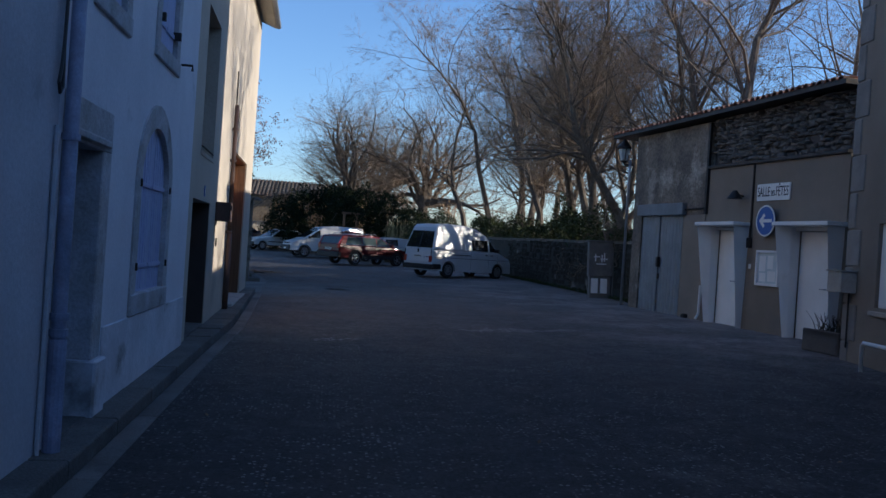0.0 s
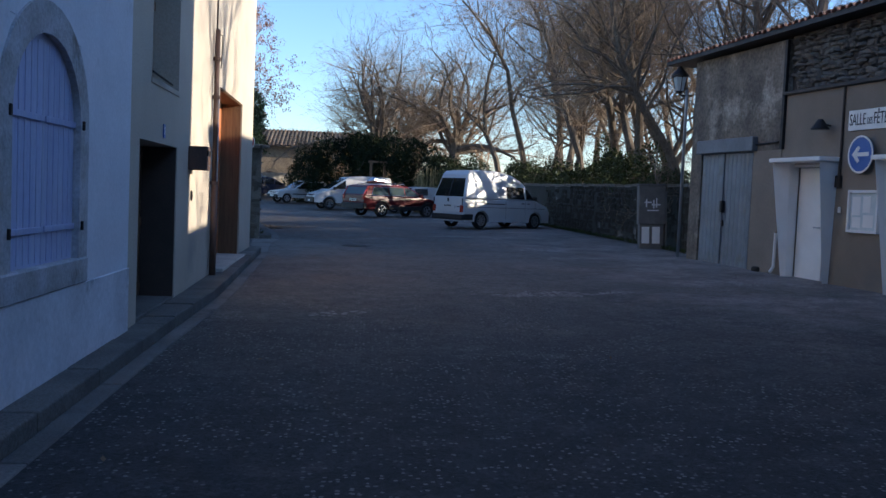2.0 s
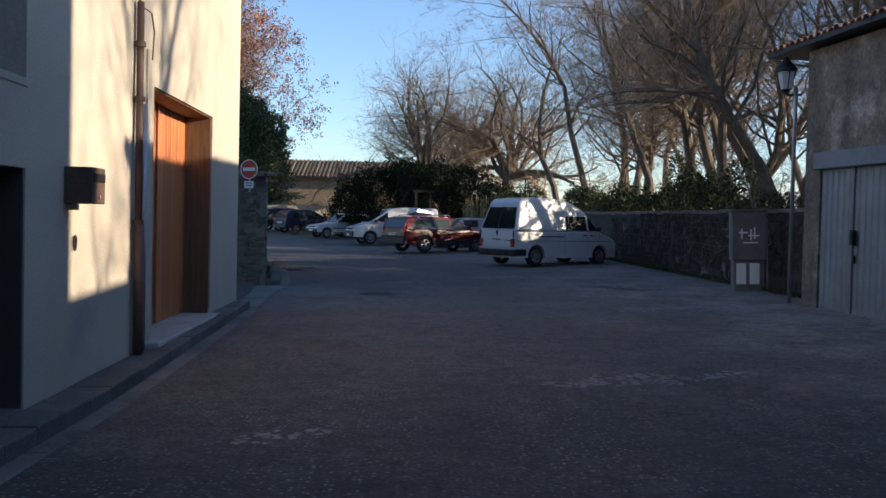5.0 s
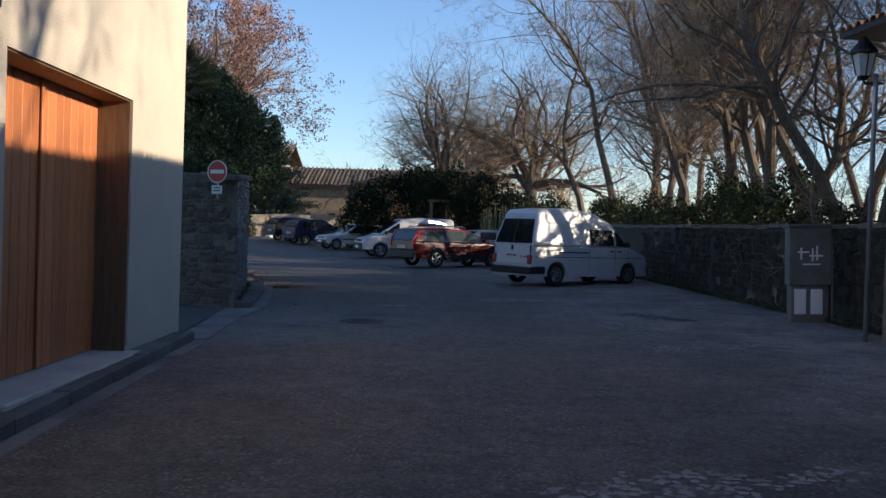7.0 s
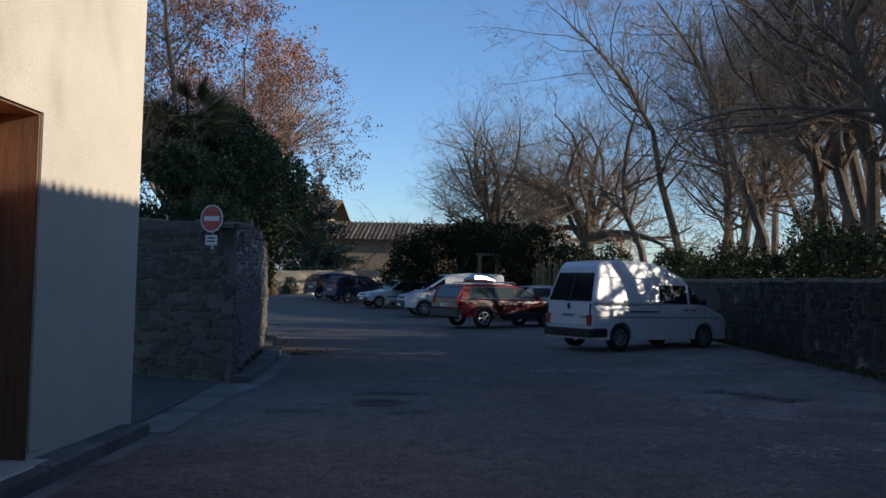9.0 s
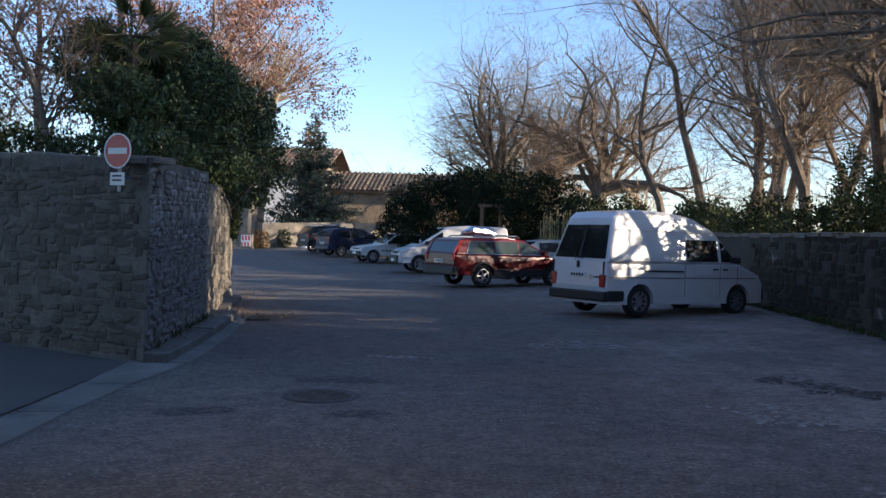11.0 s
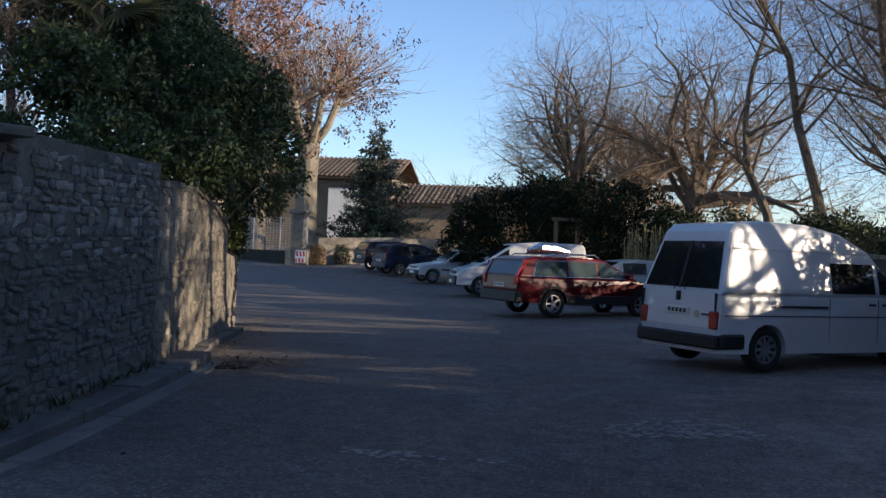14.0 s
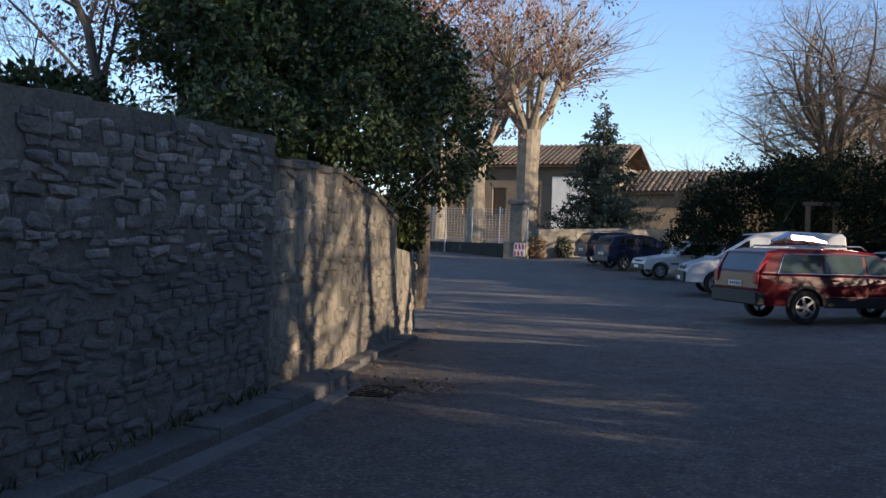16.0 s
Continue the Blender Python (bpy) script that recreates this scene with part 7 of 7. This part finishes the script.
for i in range(-5, 6):
    h = math.sqrt(max(0.0, 0.27 ** 2 - (i * 0.05) ** 2))
    box(bm, -h, i * 0.05 - 0.012, 0.006, h, i * 0.05 + 0.012, 0.011)
part("ribs", bm, M_WORNIRON, mh)
bm = bmesh.new()
for i in range(40):
    a, b = i * math.pi / 20, (i + 1) * math.pi / 20
    v = [bm.verts.new((q * math.cos(t), q * math.sin(t), z)) for t in (a, b) for q, z in ((0.305, 0.008), (0.37, 0.008), (0.38, -0.02))]
    bm.faces.new((v[0], v[1], v[4], v[3]))
    bm.faces.new((v[1], v[2], v[5], v[4]))
bmesh.ops.remove_doubles(bm, verts=bm.verts, dist=0.0005)
part("ring", bm, M_DARKPATCH, mh)
drain_b = thing("road_drain", Matrix.Translation((-2.42, 32.0, ground_z(-2.4, 32.0))) @ Matrix.Rotation(radians(12), 4, "Z"), "dark kerb drain with rusty grate, leaves around", "drain")
# solid block; the hole's darkness is put into its black colour
part("pit", bx(-0.22, -0.3, -0.1, 0.22, 0.3, 0.012), M_BLACK, drain_b)
for i in range(6):
    part("bar", bx(-0.2, -0.26 + i * 0.1, 0.012, 0.2, -0.22 + i * 0.1, 0.026, 0.004), M_DARKIRON, drain_b)

r = random.Random(44)
lit = Mesh()
for i in range(1500):
    t = r.random()
    if t < 0.45:
        x, y = r.gauss(-2.3, 0.35), r.gauss(32.2, 0.45)
    elif t < 0.8:
        y = r.uniform(32.4, 39)
        x = -3.1 - (y - 32.4) * 0.27 + abs(r.gauss(0, 0.35))
    elif t < 0.9:
        y = r.uniform(27, 31.5)
        x = -2.28 - (y - 26.8) * 0.175 + abs(r.gauss(0, 0.08)) + 0.05
    else:
        x, y = r.uniform(-1.4, 6), r.uniform(3, 40)
    if x < -1.7 - (y > 31) * 0.6 and y < 26.5:
        continue
    up = 0.13 if (26.7 < y < 32.4 and x < -1.86 - (y - 26.75) * 0.175) else 0.022
    ax = Vector((r.uniform(-1, 1), r.uniform(-1, 1), r.uniform(-0.1, 0.25))).normalized()
    sd = Vector((-ax.y, ax.x, r.uniform(-0.3, 0.3))).normalized()
    lit.leaf(Vector((x, y, ground_z(x, y) + up + r.uniform(0, 0.01))), ax, sd, r.uniform(0.03, 0.07), 0.6)
tagged(lit.make("leaf_litter", M_LITTER), "scattered dry brown fallen leaves along the kerb", "leaves", kind="stuff")

# weeds and moss at wall feet
wd = Mesh()
for i in range(900):
    if r.random() < 0.95:
        f = r.random()
        p = Vector(RIGHT[0]).lerp(Vector(RIGHT[3]), f)
        x, y = p.x - 0.06 - abs(r.gauss(0, 0.08)), p.y
    else:
        f = r.random()
        x, y = -2.3 + (-0.73) * f + 0.05 + abs(r.gauss(0, 0.03)), 26.9 + 4.1 * f
    z = ground_z(x, y) + (0.11 if x < 0 else 0.0)
    for k in range(4):
        ax = (rvec(r) * 0.6 + Vector((0, 0, 0.9))).normalized()
        wd.leaf(Vector((x, y, z)), ax, rvec(r), r.uniform(0.05, 0.16), 0.12)
tagged(wd.make("weeds", M_IVY), "small weeds growing at the foot of the walls", "weeds", kind="stuff")


# ---------------------------------------------------------------- stones, tiles
def stone_mesh(seed):
    """A rough stone in a unit square, 1 wide and 1 high, its face at -1 in y."""
    r = random.Random(seed)
    me = bpy.data.meshes.new("stone")
    vs, fs = [], []
    n = 8
    angle = [math.pi / 4 * i + r.uniform(-0.15, 0.15) for i in range(n)]
    reach = [(0.5 / max(abs(math.cos(a)), abs(math.sin(a)))) * r.uniform(0.66, 1.04) for a in angle]
    for y, k in ((0.4, 1.0), (-0.55, 0.98), (-1.0, 0.66)):
        for a, q in zip(angle, reach):
            vs.append((math.cos(a) * q * k + r.uniform(-0.03, 0.03), y + r.uniform(-0.12, 0.12), math.sin(a) * q * k + r.uniform(-0.03, 0.03)))
    vs.append((r.uniform(-0.1, 0.1), -1.1 + r.uniform(-0.2, 0.2), r.uniform(-0.1, 0.1)))
    for l in range(2):
        for i in range(n):
            j = (i + 1) % n
            fs.append((l * n + i, l * n + j, (l + 1) * n + j, (l + 1) * n + i))
    for i in range(n):
        fs.append((2 * n + i, 2 * n + (i + 1) % n, 3 * n))
    me.from_pydata(vs, [], fs)
    return me


STONES = [stone_mesh(900 + i) for i in range(14)]


def stone_face(parent, p, q, zlo, zhi, w, h, out, material, seed, limit, skip=0.0):
    """Courses of stones over the face from p to q; the first ones are pieces, the rest joined. zlo, zhi: heights at p and q."""
    r = random.Random(seed)
    variants = []
    for me in STONES:
        c = me.copy()
        c.materials.append(material)
        variants.append(c)
    base = along(p, q)
    length = math.dist(p, q)
    rest_v, rest_f = [], []
    z, count = 0.0, 0
    while True:
        hh = h * r.uniform(0.6, 1.6)
        x = r.uniform(-w, 0)
        any_left = False
        while x < length:
            ww = w * r.uniform(0.5, 1.7)
            cx = x + ww / 2
            f = max(0.0, min(1.0, cx / length))
            lo, hi = zlo[0] + (zlo[1] - zlo[0]) * f, zhi[0] + (zhi[1] - zhi[0]) * f
            x += ww * 0.97
            cz = lo + z + hh / 2 + r.uniform(-0.25, 0.25) * hh * 0.5
            if lo + z + hh * 0.4 < hi:
                any_left = True
            else:
                continue
            if cx < ww * 0.3 or cx > length - ww * 0.3 or r.random() < skip:
                continue
            m = Matrix.Translation((cx, 0.004, cz)) @ Matrix.Rotation(r.gauss(0, 0.12), 4, "Y") @ Matrix.Diagonal((ww * 1.02, out * r.uniform(0.5, 1.35), hh * r.uniform(0.8, 1.35), 1))
            k = r.randrange(len(variants))
            if count < limit:
                o = new("stone", variants[k])
                o.parent = parent
                o.matrix_basis = base @ m
                count += 1
            else:
                o0 = len(rest_v)
                rest_v += [tuple(base @ m @ v.co) for v in variants[k].vertices]
                rest_f += [tuple(o0 + i for i in pl.vertices) for pl in variants[k].polygons]
        z += hh * 0.97
        if not any_left:
            break
    if rest_f:
        me = bpy.data.meshes.new("stonework")
        me.from_pydata(rest_v, [], rest_f)
        me.materials.append(material)
        o = new("stonework", me)
        o.parent = parent
        o["kind"] = "stuff"


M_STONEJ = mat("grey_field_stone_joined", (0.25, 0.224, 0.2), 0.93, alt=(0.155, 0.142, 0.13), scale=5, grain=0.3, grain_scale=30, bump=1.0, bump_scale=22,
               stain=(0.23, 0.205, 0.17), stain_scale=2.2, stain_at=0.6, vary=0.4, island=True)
# stone of the sunlit stretch, paler because the sun is in its colour
M_WARMSTONE = mat("sun_toned_mortared_stone", (0.31, 0.262, 0.2), 0.95, alt=(0.21, 0.18, 0.14), scale=4, grain=0.25, grain_scale=26, bump=1.0, bump_scale=14,
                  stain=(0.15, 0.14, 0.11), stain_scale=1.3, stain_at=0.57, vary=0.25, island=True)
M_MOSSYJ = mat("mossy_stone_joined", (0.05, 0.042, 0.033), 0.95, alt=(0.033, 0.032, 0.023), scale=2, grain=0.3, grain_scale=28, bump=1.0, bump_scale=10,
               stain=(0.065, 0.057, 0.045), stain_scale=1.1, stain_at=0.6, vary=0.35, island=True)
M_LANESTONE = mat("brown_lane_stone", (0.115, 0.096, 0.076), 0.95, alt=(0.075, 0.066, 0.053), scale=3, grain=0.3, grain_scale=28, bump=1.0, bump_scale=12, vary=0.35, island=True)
M_MOSSYJ.node_tree.nodes["Principled BSDF"].inputs["Specular IOR Level"].default_value = 0.1
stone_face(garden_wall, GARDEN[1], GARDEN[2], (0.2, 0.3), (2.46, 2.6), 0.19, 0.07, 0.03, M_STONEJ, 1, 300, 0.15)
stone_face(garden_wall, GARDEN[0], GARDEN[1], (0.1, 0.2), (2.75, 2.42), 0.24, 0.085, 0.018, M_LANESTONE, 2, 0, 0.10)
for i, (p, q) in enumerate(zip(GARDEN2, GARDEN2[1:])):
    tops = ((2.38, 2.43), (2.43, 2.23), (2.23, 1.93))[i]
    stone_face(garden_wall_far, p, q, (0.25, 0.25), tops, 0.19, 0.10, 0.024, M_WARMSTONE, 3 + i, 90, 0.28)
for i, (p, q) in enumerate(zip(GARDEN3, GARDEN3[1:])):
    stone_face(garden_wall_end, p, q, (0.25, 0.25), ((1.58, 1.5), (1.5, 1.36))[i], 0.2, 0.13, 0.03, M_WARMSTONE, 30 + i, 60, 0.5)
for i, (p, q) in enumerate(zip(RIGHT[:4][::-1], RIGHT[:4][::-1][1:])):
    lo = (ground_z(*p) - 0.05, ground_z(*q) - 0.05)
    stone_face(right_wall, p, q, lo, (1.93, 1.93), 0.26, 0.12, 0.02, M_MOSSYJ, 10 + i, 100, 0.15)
M_SLATEJ = mat("dark_rubble_joined", (0.095, 0.087, 0.078), 0.85, alt=(0.17, 0.15, 0.125), scale=6, grain=0.25, bump=0.7, bump_scale=25, vary=0.55, island=True)
a_h, b_h = Vector((*P_FAR, 0)), Vector((*P_NEAR, 0))
dirh = (b_h - a_h).normalized()
inn = Vector((-dirh.y, dirh.x, 0)) * 0.13
pa, pb = a_h + dirh * G1 + inn, a_h + dirh * HALL_L + inn
holder = [o for o in hall.children if o.name.startswith("stone_wall")][0]
inv_hall = along(P_FAR, P_NEAR).inverted()
stone_face(holder, (pa.x, pa.y), (pb.x, pb.y), (3.66, 3.66), (4.66, 4.7), 0.19, 0.07, 0.10, M_SLATEJ, 20, 300, 0.04)
for o in holder.children:
    o.matrix_basis = inv_hall @ o.matrix_basis

# coping stones on the walls
def coping(parent, p, q, z0, z1, width, step, seed, material, over=0.04, side=1):
    r = random.Random(seed)
    base = along(p, q)
    length = math.dist(p, q)
    n = max(1, round(length / step))
    for i in range(n):
        f = (i + 0.5) / n
        o = new("coping_stone", COPE)
        o.parent = parent
        o.matrix_basis = base @ Matrix.Translation((length * f, side * width / 2, z0 + (z1 - z0) * f + r.uniform(-0.015, 0.02))) @ Matrix.Rotation(math.atan2(z0 - z1, length) + r.uniform(-0.02, 0.02), 4, "Y") @ \
            Matrix.Diagonal((length / n * r.uniform(0.93, 1.0), width + over * 2 + r.uniform(-0.02, 0.02), r.uniform(0.06, 0.1), 1))


cb = bx(-0.5, -0.5, -0.3, 0.5, 0.5, 0.7, 0.12)
COPE = bpy.data.meshes.new("coping_stone")
cb.to_mesh(COPE)
cb.free()
COPE.materials.append(M_COPING)
coping(garden_wall, GARDEN[1], GARDEN[2], 2.51, 2.64, 0.45, 0.5, 1, M_COPING, -0.012)
coping(garden_wall, GARDEN[0], GARDEN[1], 2.81, 2.51, 0.45, 0.5, 2, M_COPING, -0.012)
for i, (p, q) in enumerate(zip(GARDEN2, GARDEN2[1:])):
    coping(garden_wall_far, p, q, (2.44, 2.49, 2.29)[i], (2.49, 2.29, 1.99)[i], 0.45, 0.4, 3 + i, M_COPING)
for i, (p, q) in enumerate(zip(RIGHT, RIGHT[1:])):
    z = [1.95, 1.97, 1.98, 2.0, 2.1, 2.2]
    coping(right_wall, p, q, z[i], z[i + 1], 0.5, 0.6, 20 + i, M_COPING, side=-1)

# tile ends along the hall's eave
bm = bmesh.new()
prev = None
for y, k in ((-0.31, 1.0), (0.2, 0.86)):
    row = [bm.verts.new((math.cos(e) * 0.085 * k, y, math.sin(e) * 0.075 * k + y * 0.08)) for e in (0, 0.8, 1.57, 2.34, 3.14)]
    low_row = [bm.verts.new((math.cos(e) * 0.068 * k, y, math.sin(e) * 0.058 * k + y * 0.08)) for e in (0, 0.8, 1.57, 2.34, 3.14)]
    if prev:
        for j in range(4):
            bm.faces.new((prev[0][j], prev[0][j + 1], row[j + 1], row[j]))
            bm.faces.new((prev[1][j + 1], prev[1][j], low_row[j], low_row[j + 1]))
    for j in range(4):
        bm.faces.new((row[j], row[j + 1], low_row[j + 1], low_row[j]))
    prev = (row, low_row)
roof_edge = [o for o in hall.children if o.name.startswith("roof_edge")][0]
tile = part("tile", bm, M_TILE, roof_edge, m=Matrix.Translation((-0.2, 0, 4.745)))
for i in range(1, 48):
    o = new("tile", tile.data)
    o.parent = roof_edge
    x = -0.2 + i * 0.185
    o.matrix_basis = Matrix.Translation((x, RND.uniform(-0.02, 0.02), 4.745 + 0.0112 * x + RND.uniform(-0.006, 0.006)))

# ---------------------------------------------------------------- true size: the plan above is drawn at 1 : 1.1
for ob in list(scene.objects):
    if ob.parent is None and ob.type not in ("CAMERA", "LIGHT"):
        ob.matrix_basis = Matrix.Scale(1.1, 4) @ ob.matrix_basis
